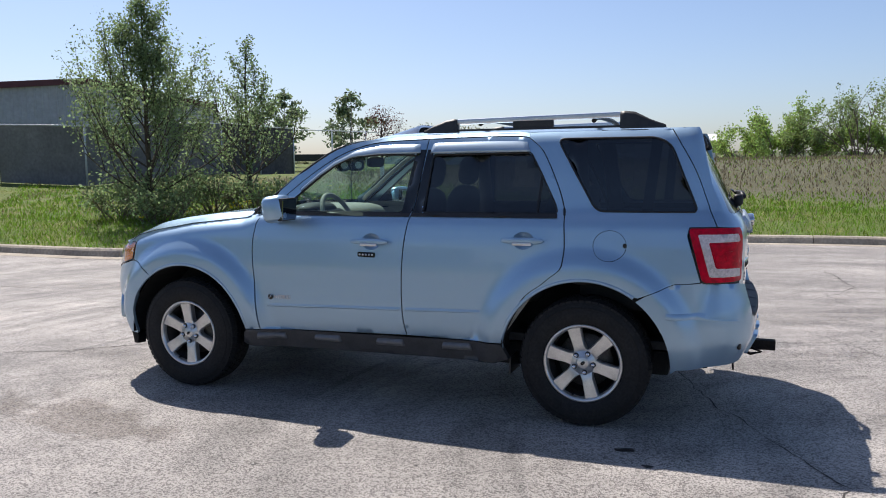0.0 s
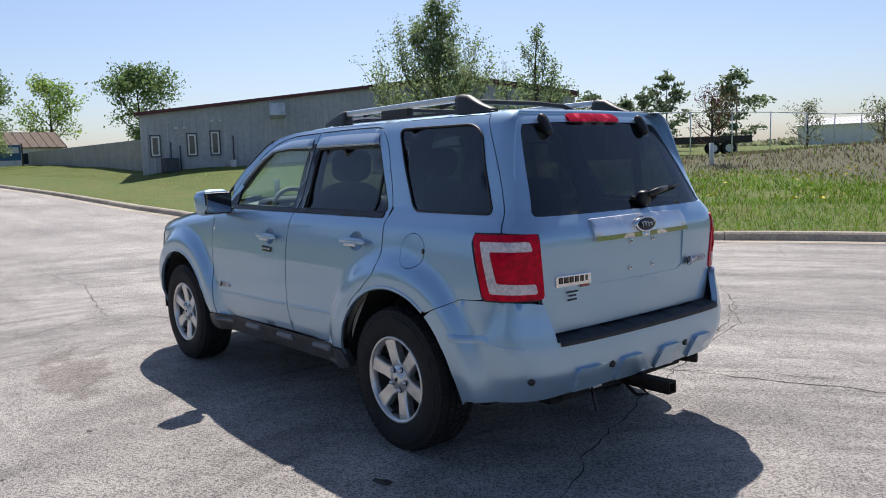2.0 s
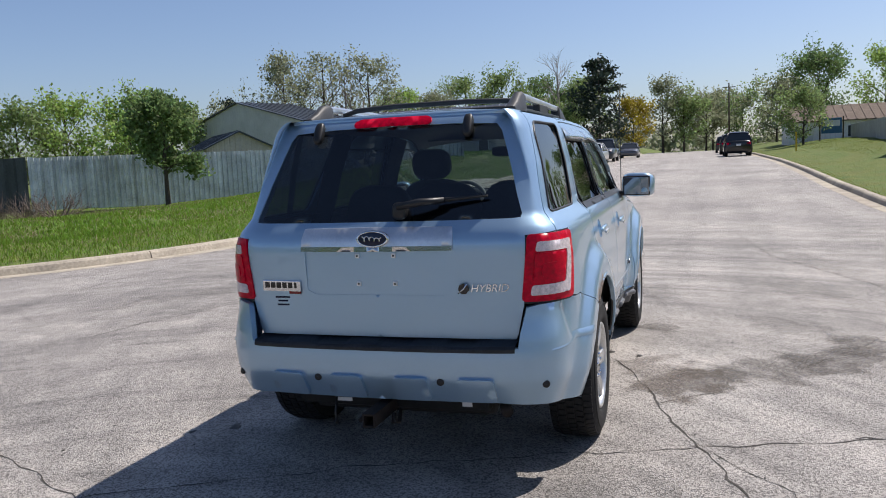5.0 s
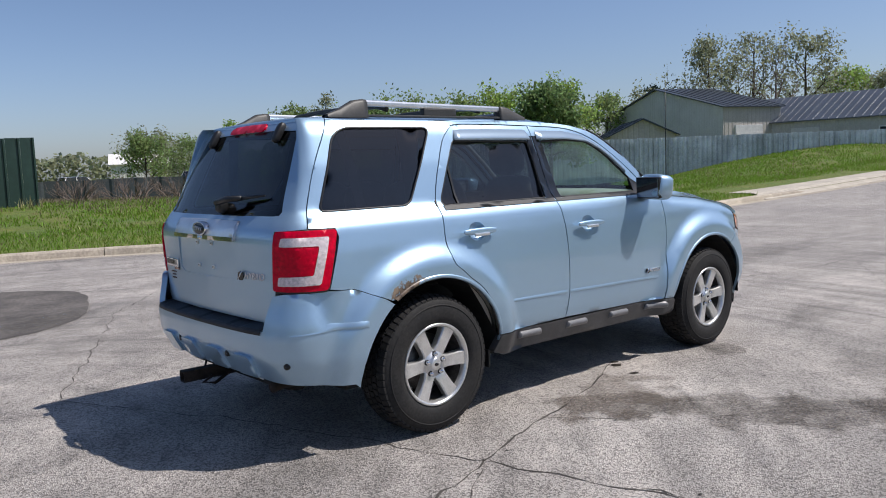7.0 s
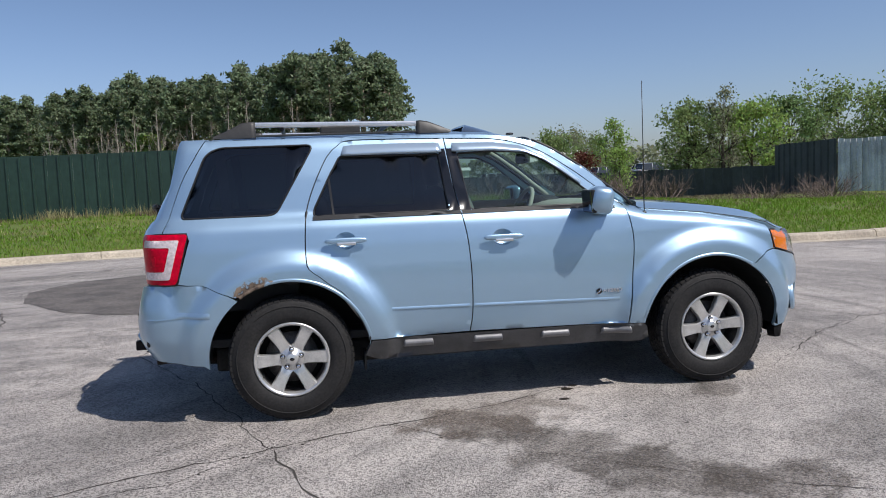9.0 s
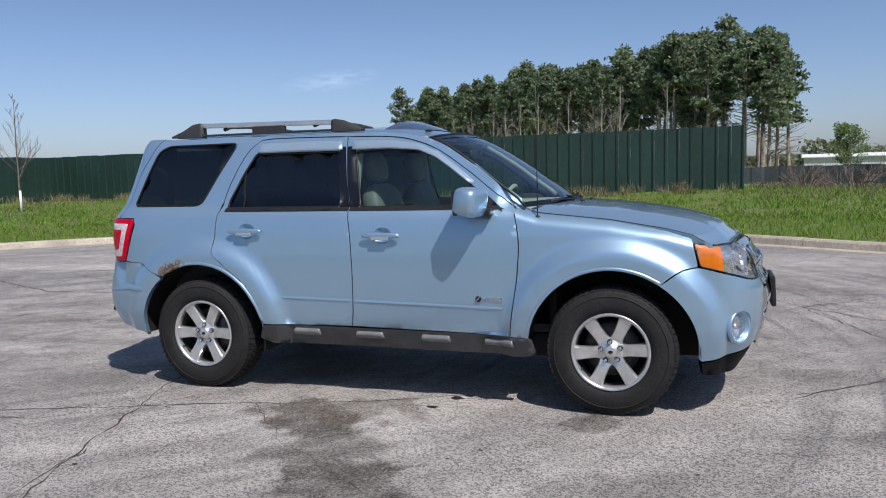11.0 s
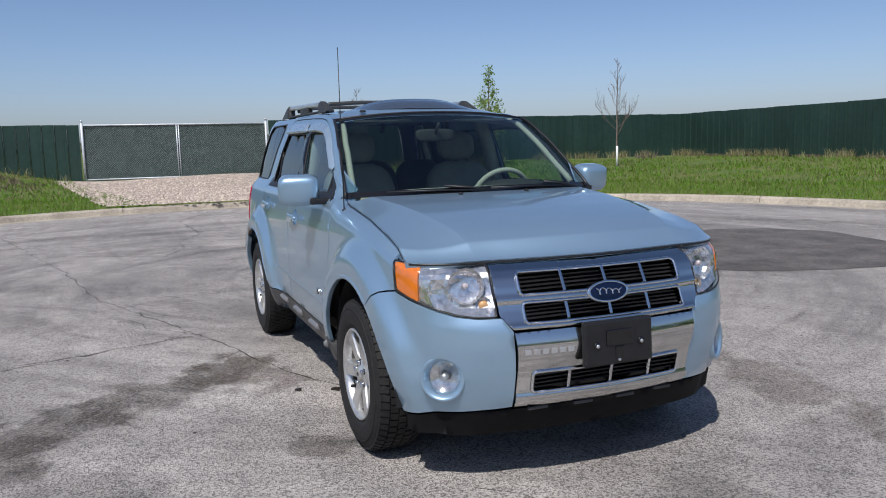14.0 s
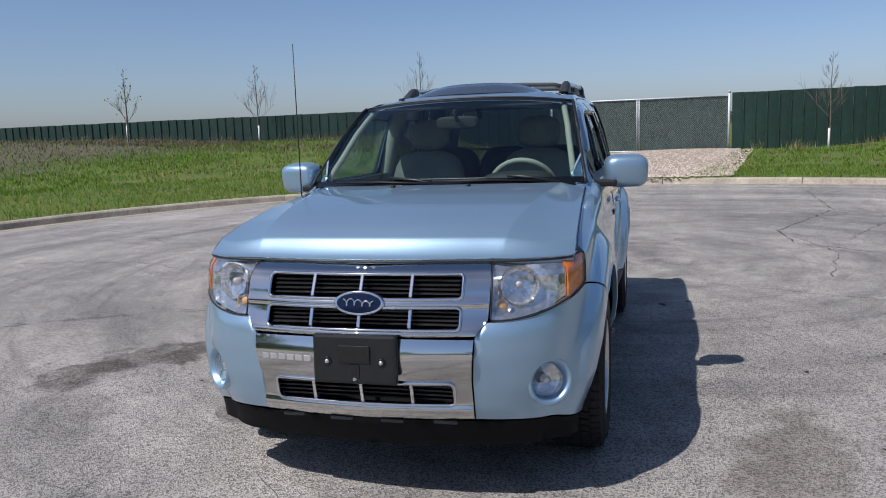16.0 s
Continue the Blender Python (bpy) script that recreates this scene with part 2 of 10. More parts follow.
def paved_outline():
    fs = Vector((CX + math.sqrt((CR + FS) ** 2 - (RS - FS - CY) ** 2), RS - FS))
    fn = Vector((CX + math.sqrt((CR + FN) ** 2 - (RN + FN - CY) ** 2), RN + FN))
    a_s = math.atan2(fs.y - CY, fs.x - CX)
    a_n = math.atan2(fn.y - CY, fn.x - CX)
    pts = []
    for i in range(60, 0, -1):
        pts.append((fs.x + (ROAD_END - fs.x) * (i / 60) ** 1.6, RS))
    for i in range(13):
        a = radians(90) + (a_s + math.pi - radians(90)) * i / 12
        pts.append((fs.x + FS * math.cos(a), fs.y + FS * math.sin(a)))
    span = 2 * math.pi - (a_n - a_s)
    for i in range(1, 96):
        a = a_s - span * i / 96
        pts.append((CX + CR * math.cos(a), CY + CR * math.sin(a)))
    for i in range(13):
        a = (a_n + math.pi) + (radians(270) - (a_n + math.pi)) * i / 12
        pts.append((fn.x + FN * math.cos(a), fn.y + FN * math.sin(a)))
    for i in range(1, 61):
        pts.append((fn.x + (ROAD_END - fn.x) * (i / 60) ** 1.6, RN))
    return [Vector(p) for p in pts]


OUT = paved_outline()
OUT_N = []
for i in range(len(OUT)):
    d = (OUT[min(i + 1, len(OUT) - 1)] - OUT[max(i - 1, 0)]).normalized()
    OUT_N.append(Vector((-d.y, d.x)) * -1)
# the outline runs from the road's south kerb round the circle clockwise: the outside lies on its left
if (OUT[70] + OUT_N[70] - Vector((CX, CY))).length < (OUT[70] - Vector((CX, CY))).length:
    OUT_N = [-n for n in OUT_N]


def out_dist(x, y):
    """Distance outwards from the kerb line, roughly."""
    c = math.hypot(x - CX, y - CY) - CR
    if x > 2:
        r = max(abs(y - (RS + RN) / 2) - (RN - RS) / 2, 0 if x > 8 else 8 - x)
        if x > 8:
            r = abs(y - (RS + RN) / 2) - (RN - RS) / 2
        k = 3.0
        h = max(k - abs(c - r), 0) / k
        return min(c, r) - h * h * k * 0.25
    return c


def road_z(x):
    """The road climbs gently as it leaves the circle."""
    return float(np.interp(x, [8, 14, 20, 30, 40, 60, 130, 400], [0, 0.03, 0.15, 0.44, 0.64, 0.85, 1.2, 1.4]))


def ground_z(x, y):
    d = max(0.0, out_dist(x, y))
    z = road_z(x) * sstep(26, 12, y) + 0.13 + 0.018 * min(d, 14)
    south = sstep(-3, -9, y)
    z += south * 0.062 * min(d, 14)
    z -= south * 0.016 * min(d, 14) * sstep(4, 11, x)
    z += sstep(-16, -24, y) * sstep(22, 5, x) * 0.3
    z += south * 0.30 * sstep(20, 31, x) * sstep(1.5, 7, d) * sstep(-24, -16, y)
    north = sstep(6, 11, y)
    z += north * 0.012 * min(d, 14) * sstep(14, 4, x)
    east_bank = north * sstep(25, 45, x) * sstep(0.5, 7, d) * sstep(16, 9, d)
    z += 1.05 * east_bank
    z -= sstep(28, 52, y) * sstep(-2, 10, x) * sstep(74, 62, y) * 0.9
    z -= 0.5 * sstep(13, 22, y) * sstep(40, 27, x) * sstep(8, 18, x)
    far = math.hypot(x, y)
    z += 0.10 * noise.noise((x * 0.22, y * 0.22, 0)) * sstep(0.5, 4, d)
    if far > 200:
        z *= max(0.0, 1 - (far - 200) / 200)
    return z


def build_ground():
    verts, faces = [], []
    rings = [0.12, 0.45, 0.9, 1.5, 2.2, 3.0]
    n = len(OUT)
    for r in rings:
        for p, q in zip(OUT, OUT_N):
            x, y = p.x + q.x * r, p.y + q.y * r
            verts.append((x, y, ground_z(x, y) + (0.012 if r > 0.2 else -0.02)))
    for k in range(len(rings) - 1):
        for i in range(n - 1):
            faces.append((k * n + i, k * n + i + 1, (k + 1) * n + i + 1, (k + 1) * n + i))

    def axis(lo, hi, step):
        a = list(np.arange(lo, hi + 0.01, step))
        g, v = step, hi
        while v < 3000:
            g *= 1.35
            v += g
            a.append(v)
        g, v = step, lo
        while v > -3000:
            g *= 1.35
            v -= g
            a.insert(0, v)
        return a
    xs, ys = axis(-36, 60, 1.0), axis(-40, 40, 1.0)
    base = len(verts)
    for y in ys:
        for x in xs:
            d = out_dist(x, y)
            z = ground_z(x, y) - (0.1 if d < 2.4 else 0.0)
            if d < 1.2:
                z = road_z(x) - 0.35
            verts.append((x, y, z))
    w = len(xs)
    for j in range(len(ys) - 1):
        for i in range(w - 1):
            faces.append((base + j * w + i, base + j * w + i + 1, base + (j + 1) * w + i + 1, base + (j + 1) * w + i))
    ob = link_mesh("ground", verts, faces, M["grass_soil"], smooth=True)
    return tagged(ob, "green spring lawn and rough grass around the asphalt", "ground", kind="structure")


def build_road():
    bm = bmesh.new()
    n = len(OUT)
    vs = [bm.verts.new((p.x, p.y, road_z(p.x) if (i < 60 or i > n - 61) else 0.0)) for i, p in enumerate(OUT)]
    for i in range(59):
        bm.faces.new((vs[i], vs[i + 1], vs[n - 2 - i], vs[n - 1 - i]))
    f = bm.faces.new(vs[59:n - 59])
    bmesh.ops.triangulate(bm, faces=[f])
    bm.normal_update()
    for f in bm.faces:
        if f.normal.z < 0:
            f.normal_flip()
    ob = part("road", bm, M["asphalt"])
    return tagged(ob, "worn pale grey cracked asphalt of a turning circle and its road", "road", kind="structure")


def build_kerb():
    root = empty("kerb", Matrix(), "pale weathered concrete kerb with gutter edge beside the asphalt", "kerb", kind="structure")
    prof = [(-0.34, 0.004), (-0.03, 0.006), (0.0, 0.10), (0.03, 0.128), (0.06, 0.135), (0.17, 0.135), (0.19, 0.12), (0.19, -0.1)]
    # resample the outline to about 3 m pieces
    pos, total = [0.0], 0.0
    for a, b in zip(OUT, OUT[1:]):
        total += (b - a).length
        pos.append(total)
    lo, hi = pos[5], pos[-6]

    def at(s):
        j = max(0, min(len(pos) - 2, int(np.searchsorted(pos, s)) - 1))
        u = (s - pos[j]) / (pos[j + 1] - pos[j])
        return OUT[j].lerp(OUT[j + 1], u), OUT_N[j].lerp(OUT_N[j + 1], u).normalized()
    rnd = random.Random(3)
    s = lo
    while s < hi:
        ln = 3.05
        e = min(s + ln - 0.014, hi)
        verts, faces = [], []
        k = 4
        dz, dn = rnd.uniform(-0.006, 0.006), rnd.uniform(-0.008, 0.008)
        for i in range(k + 1):
            p, q = at(s + (e - s) * i / k)
            for d, z in prof:
                if 20 < p.x < 26 and p.y > 0:
                    z = min(z, 0.03 + 0.0 * z)
                verts.append((p.x + q.x * (d + dn), p.y + q.y * (d + dn), z + road_z(p.x) + (dz if z > 0.05 else 0)))
        m = len(prof)
        for i in range(k):
            for c in range(m - 1):
                faces.append((i * m + c, i * m + c + 1, (i + 1) * m + c + 1, (i + 1) * m + c))
        faces.append(tuple(range(m)))
        faces.append(tuple(range(k * m, k * m + m))[::-1])
        link_mesh("kerb_stone", verts, faces, M["kerb"], root)
        s += ln


def fence_run(root, pts, height, pitch, rib, material, name="sheet", sink=0.05, wob=0.02, top=None):
    """Ribbed metal sheets along a line, each sheet a piece of its own with real ribs."""
    rnd = random.Random(len(pts) * 7 + int(height * 100))
    for a, b in zip(pts, pts[1:]):
        a, b = Vector(a), Vector(b)
        ln = (b - a).length
        d = (b - a) / ln
        nrm = Vector((-d.y, d.x))
        count = max(1, round(ln / pitch))
        w = ln / count
        for i in range(count):
            s0 = a + d * (i * w)
            z0 = ground_z(*(s0 + d * w / 2)) - sink
            h = height + rnd.uniform(-wob, wob)
            z1 = (z0 + sink + height if top is None else top[0] + (top[1] - top[0]) * (i + 0.5) / count) + rnd.uniform(-wob, wob)
            prof = rib(w)
            verts, faces = [], []
            for u, o in prof:
                p = s0 + d * u + nrm * (o + rnd.uniform(-0.002, 0.002))
                verts += [(p.x, p.y, z0), (p.x, p.y, z1)]
            for u, o in prof[::-1]:
                p = s0 + d * u + nrm * (o - 0.006)
                verts += [(p.x, p.y, z0), (p.x, p.y, z1)]
            m = len(verts) // 2
            for k in range(m):
                k2 = (k + 1) % m
                faces.append((2 * k, 2 * k2, 2 * k2 + 1, 2 * k + 1))
            link_mesh(name, verts, faces, material, root)

# ---- structure ----
def asphalt_mat():
    m = bpy.data.materials.new("worn_asphalt")
    m.use_nodes = True
    nt = m.node_tree
    L = nt.links.new
    b = nt.nodes["Principled BSDF"]
    tc = nt.nodes.new("ShaderNodeTexCoord")

    def tex(kind, scale, vec, detail=6):
        n = nt.nodes.new(kind)
        n.inputs["Scale"].default_value = scale
        if "Detail" in n.inputs:
            n.inputs["Detail"].default_value = detail
        L(vec, n.inputs["Vector"])
        return n

    def ramp(src, stops):
        r = nt.nodes.new("ShaderNodeValToRGB")
        for p, _ in stops[1:-1]:
            r.color_ramp.elements.new(p)
        for e, (p, c) in zip(r.color_ramp.elements, stops):
            e.position, e.color = p, (*c, 1) if isinstance(c, tuple) else (c, c, c, 1)
        L(src, r.inputs["Fac"])
        return r.outputs["Color"]

    def mix(mode, fac, a, bb):
        x = nt.nodes.new("ShaderNodeMix")
        x.data_type, x.blend_type = "RGBA", mode
        if isinstance(fac, float):
            x.inputs["Factor"].default_value = fac
        else:
            L(fac, x.inputs["Factor"])
        L(a, x.inputs["A"])
        L(bb, x.inputs["B"])
        return x.outputs["Result"]
    obj = tc.outputs["Object"]
    big = tex("ShaderNodeTexNoise", 0.32, obj, 7)
    col = ramp(big.outputs["Fac"], [(0.30, (0.128, 0.116, 0.107)), (0.5, (0.173, 0.157, 0.144)), (0.72, (0.220, 0.200, 0.182))])
    # wear in rings round the turning circle: broad bands, and the narrow marks of single tyres
    def polar_vec(cx, cy, kr, ka):
        sub = nt.nodes.new("ShaderNodeVectorMath")
        sub.operation = "SUBTRACT"
        sub.inputs[1].default_value = (cx, cy, 0)
        L(obj, sub.inputs[0])
        ln = nt.nodes.new("ShaderNodeVectorMath")
        ln.operation = "LENGTH"
        L(sub.outputs[0], ln.inputs[0])
        sep = nt.nodes.new("ShaderNodeSeparateXYZ")
        L(sub.outputs[0], sep.inputs[0])
        at = nt.nodes.new("ShaderNodeMath")
        at.operation = "ARCTAN2"
        L(sep.outputs["Y"], at.inputs[0])
        L(sep.outputs["X"], at.inputs[1])
        com = nt.nodes.new("ShaderNodeCombineXYZ")
        L(ln.outputs["Value"], com.inputs["X"])
        L(at.outputs[0], com.inputs["Y"])
        mp = nt.nodes.new("ShaderNodeMapping")
        mp.inputs["Scale"].default_value = (kr, ka, 1)
        L(com.outputs[0], mp.inputs["Vector"])
        return mp.outputs[0]
    def inside(depth):
        far = nt.nodes.new("ShaderNodeVectorMath")
        far.operation = "DISTANCE"
        far.inputs[1].default_value = (CX, CY, 0)
        L(obj, far.inputs[0])
        mr = nt.nodes.new("ShaderNodeMapRange")
        mr.inputs["From Min"].default_value, mr.inputs["From Max"].default_value = 11.0, 17.0
        mr.inputs["To Min"].default_value, mr.inputs["To Max"].default_value = depth, depth * 0.12
        L(far.outputs["Value"], mr.inputs["Value"])
        return mr.outputs["Result"]
    ring = tex("ShaderNodeTexNoise", 1.0, polar_vec(CX, CY, 1.5, 1.5), 8)
    col = mix("OVERLAY", inside(0.55), col, ramp(ring.outputs["Fac"], [(0.32, 0.20), (0.47, 0.5), (0.66, 0.70)]))
    for cx, cy, kr, ka, depth in ((CX, CY, 7.0, 2.4, 0.6), (4.5, -9.0, 5.5, 2.6, 0.32), (-9.0, 12.0, 5.0, 2.2, 0.3)):
        fine_ring = tex("ShaderNodeTexNoise", 1.0, polar_vec(cx, cy, kr, ka), 3)
        col = mix("OVERLAY", inside(depth), col, ramp(fine_ring.outputs["Fac"], [(0.28, 0.14), (0.40, 0.42), (0.50, 0.5), (0.70, 0.56)]))
    # straight wheel tracks along the road
    mp = nt.nodes.new("ShaderNodeMapping")
    mp.inputs["Scale"].default_value = (0.05, 1.4, 1)
    L(obj, mp.inputs["Vector"])
    trk = tex("ShaderNodeTexNoise", 1.0, mp.outputs[0], 7)
    col = mix("OVERLAY", 0.35, col, ramp(trk.outputs["Fac"], [(0.35, 0.3), (0.65, 0.66)]))
    mid = tex("ShaderNodeTexNoise", 3.2, obj, 8)
    col = mix("OVERLAY", 0.28, col, ramp(mid.outputs["Fac"], [(0.34, 0.24), (0.64, 0.70)]))
    # aggregate
    agg = tex("ShaderNodeTexVoronoi", 125, obj)
    one = nt.nodes.new("ShaderNodeSeparateColor")
    L(agg.outputs["Color"], one.inputs[0])
    sp = ramp(one.outputs[0], [(0.0, 0.28), (0.5, 0.43), (0.84, 0.50), (0.90, 0.98), (1.0, 1.0)])
    col = mix("OVERLAY", 0.95, col, sp)
    col = mix("ADD", 1.0, col, ramp(one.outputs[0], [(0.90, 0.0), (0.94, (0.09, 0.088, 0.083))]))
    fine = tex("ShaderNodeTexNoise", 260, obj, 3)
    col = mix("OVERLAY", 0.35, col, ramp(fine.outputs["Fac"], [(0.35, 0.25), (0.66, 0.75)]))
    L(col, b.inputs["Base Color"])
    b.inputs["Roughness"].default_value = 0.72
    b.inputs["Specular IOR Level"].default_value = 0.55
    bp = nt.nodes.new("ShaderNodeBump")
    bp.inputs["Strength"].default_value, bp.inputs["Distance"].default_value = 0.75, 0.007
    L(agg.outputs["Distance"], bp.inputs["Height"])
    bp2 = nt.nodes.new("ShaderNodeBump")
    bp2.inputs["Strength"].default_value, bp2.inputs["Distance"].default_value = 0.4, 0.02
    L(mid.outputs["Fac"], bp2.inputs["Height"])
    L(bp.outputs["Normal"], bp2.inputs["Normal"])
    L(bp2.outputs["Normal"], b.inputs["Normal"])
    return m


def stain_mat(name, color, rough, strength):
    """A stain with a ragged edge that fades into the asphalt under it."""
    m = bpy.data.materials.new(name)
    m.use_nodes = True
    nt = m.node_tree
    L = nt.links.new
    b = nt.nodes["Principled BSDF"]
    b.inputs["Base Color"].default_value = (*color, 1)
    b.inputs["Roughness"].default_value = rough
    tc = nt.nodes.new("ShaderNodeTexCoord")
    ln = nt.nodes.new("ShaderNodeVectorMath")
    ln.operation = "LENGTH"
    L(tc.outputs["Object"], ln.inputs[0])
    geo = nt.nodes.new("ShaderNodeNewGeometry")
    n1 = nt.nodes.new("ShaderNodeTexNoise")
    n1.inputs["Scale"].default_value, n1.inputs["Detail"].default_value = 4.5, 9
    L(geo.outputs["Position"], n1.inputs["Vector"])
    sub = nt.nodes.new("ShaderNodeMath")
    sub.operation = "MULTIPLY_ADD"
    sub.inputs[1].default_value = 2.4
    L(n1.outputs["Fac"], sub.inputs[0])
    neg = nt.nodes.new("ShaderNodeMath")
    neg.operation = "MULTIPLY"
    neg.inputs[1].default_value = -1.0
    L(ln.outputs["Value"], neg.inputs[0])
    L(neg.outputs[0], sub.inputs[2])
    mr = nt.nodes.new("ShaderNodeMapRange")
    mr.interpolation_type = "SMOOTHSTEP"
    mr.inputs["From Min"].default_value, mr.inputs["From Max"].default_value = 0.30, 0.66
    mr.inputs["To Max"].default_value = strength
    L(sub.outputs[0], mr.inputs["Value"])
    vo = nt.nodes.new("ShaderNodeTexVoronoi")
    vo.inputs["Scale"].default_value = 85
    L(geo.outputs["Position"], vo.inputs["Vector"])
    r = nt.nodes.new("ShaderNodeValToRGB")
    r.color_ramp.elements[0].position, r.color_ramp.elements[0].color = 0.55, (1, 1, 1, 1)
    r.color_ramp.elements[1].position, r.color_ramp.elements[1].color = 1.0, (0.25, 0.25, 0.25, 1)
    L(vo.outputs["Color"], r.inputs["Fac"])
    mul = nt.nodes.new("ShaderNodeMath")
    mul.operation = "MULTIPLY"
    L(mr.outputs["Result"], mul.inputs[0])
    L(r.outputs["Color"], mul.inputs[1])
    tr = nt.nodes.new("ShaderNodeBsdfTransparent")
    ms = nt.nodes.new("ShaderNodeMixShader")
    L(mul.outputs[0], ms.inputs["Fac"])
    L(tr.outputs[0], ms.inputs[1])
    L(b.outputs[0], ms.inputs[2])
    L(ms.outputs[0], nt.nodes["Material Output"].inputs["Surface"])
    return m


M["asphalt"] = asphalt_mat()
M["stain"] = stain_mat("dark_stain", (0.078, 0.064, 0.052), 0.7, 0.33)
M["stain_faint"] = stain_mat("faint_stain", (0.085, 0.076, 0.066), 0.7, 0.15)
M["stain_rust"] = stain_mat("brown_stain", (0.14, 0.105, 0.08), 0.8, 0.28)
M["patch"] = mat("patch_asphalt", (0.108, 0.097, 0.088), 0.8, vary=0.4, scale=2.2, bump=0.6, bump_scale=160, bump_dist=0.006)
M["crack"] = mat("crack_filler", (0.055, 0.048, 0.042), 0.9, vary=0.3, scale=9)
M["oil"] = mat("oil_and_drain_shade", (0.022, 0.017, 0.013), 0.5)
M["wire"] = mat("dull_wire", (0.26, 0.28, 0.28), 0.6, 0.3)
M["gravel"] = mat("pink_gravel", (0.46, 0.38, 0.32), 0.95, per_island=0.35)
M["gravel_bed"] = mat("gravel_bed", (0.40, 0.335, 0.27), 0.95, vary=0.35, scale=3, bump=1, bump_scale=60, bump_dist=0.03)
M["glass_far"] = mat("window_glass_far", (0.03, 0.035, 0.04), 0.06, coat=0.5)
M["white_paint"] = mat("white_paint", (0.72, 0.71, 0.69), 0.6, vary=0.1, scale=3)
M["fabric"] = mat("dark_screen_fabric", (0.035, 0.042, 0.045), 0.85, vary=0.35, scale=1.5)
M["fabric_green"] = mat("green_screen_fabric", (0.05, 0.078, 0.070), 0.85, vary=0.25, scale=2.5)
M["tan_siding"] = mat("light_grey_siding", (0.47, 0.435, 0.395), 0.6, vary=0.08, scale=0.7)
M["mid_siding"] = mat("mid_grey_siding", (0.46, 0.445, 0.43), 0.6, vary=0.08, scale=0.7)
# paler than the other sidings, to brighten the hall's shaded gable; doors share it
M["lifted_siding"] = mat("lifted_grey_siding", (0.58, 0.57, 0.56), 0.6, vary=0.08, scale=0.7)
# dark metal roof with the sky's reflection mixed into its colour as blue-grey
M["shed_roof"] = mat("sky_sheen_metal_roof", (0.10, 0.115, 0.14), 0.35, 0.3, vary=0.12, scale=0.5)
M["brown_roof"] = mat("brown_shingle_roof", (0.15, 0.11, 0.085), 0.9, vary=0.25, scale=3)
M["concrete"] = mat("concrete_block", (0.33, 0.32, 0.30), 0.9, vary=0.15, scale=1.2)
M["pine_bark"] = mat("pine_bark", (0.36, 0.29, 0.235), 0.95, vary=0.4, scale=6)
M["dead_bark"] = mat("pale_dead_wood", (0.33, 0.29, 0.25), 0.95, vary=0.3, scale=9)
M["twig"] = mat("grey_twig", (0.17, 0.13, 0.11), 0.9, vary=0.3, scale=12)
M["wrap"] = mat("white_trunk_wrap", (0.75, 0.74, 0.72), 0.8, vary=0.08, scale=20)
M["leaf_poplar"] = leaf_mat("poplar_leaf", (0.21, 0.28, 0.13), 0.4, 0.65)
M["leaf_bright"] = leaf_mat("fresh_leaf", (0.29, 0.40, 0.11), 0.4, 0.6)
M["leaf_mid"] = leaf_mat("mid_leaf", (0.235, 0.31, 0.12), 0.4, 0.55)
M["leaf_deep"] = leaf_mat("deep_leaf", (0.17, 0.25, 0.095), 0.4, 0.55)
M["leaf_yellow"] = leaf_mat("yellow_leaf", (0.32, 0.25, 0.02), 0.35)
M["leaf_red"] = leaf_mat("red_leaf", (0.12, 0.032, 0.022), 0.4)
M["needle"] = leaf_mat("pine_needle", (0.20, 0.25, 0.145), 0.55, 0.5)
M["needle_dark"] = leaf_mat("spruce_needle", (0.045, 0.065, 0.045), 0.4, 0.2)
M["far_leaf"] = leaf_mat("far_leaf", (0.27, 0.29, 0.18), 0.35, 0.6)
M["blade"] = leaf_mat("grass_blade", (0.165, 0.275, 0.030), 0.4, 0.45)
M["blade_lawn"] = leaf_mat("lawn_blade", (0.225, 0.265, 0.055), 0.3, 0.5)
M["blade_dry"] = leaf_mat("dry_grass", (0.20, 0.165, 0.105), 0.45, 0.35)
M["straw"] = leaf_mat("straw_blade", (0.30, 0.27, 0.14), 0.45, 0.4)
M["flower"] = mat("yellow_flower", (0.65, 0.50, 0.02), 0.7)

build_ground()
build_road()
build_kerb()


def fast_mesh(name, verts, faces, material, parent=None, label="", smooth=False):
    """A mesh from arrays of vertices and of faces with one count of corners."""
    me = bpy.data.meshes.new(name)
    verts, faces = np.asarray(verts, np.float32), np.asarray(faces, np.int32)
    nf, k = faces.shape
    me.vertices.add(len(verts))
    me.vertices.foreach_set("co", verts.ravel())
    me.loops.add(nf * k)
    me.loops.foreach_set("vertex_index", faces.ravel())
    me.polygons.add(nf)
    me.polygons.foreach_set("loop_start", np.arange(0, nf * k, k, dtype=np.int32))
    me.update(calc_edges=True)
    me.materials.append(material)
    if smooth:
        me.shade_smooth()
    ob = new(name, me)
    if parent is not None:
        ob.parent = parent
    if label:
        ob["label"] = label
    return ob


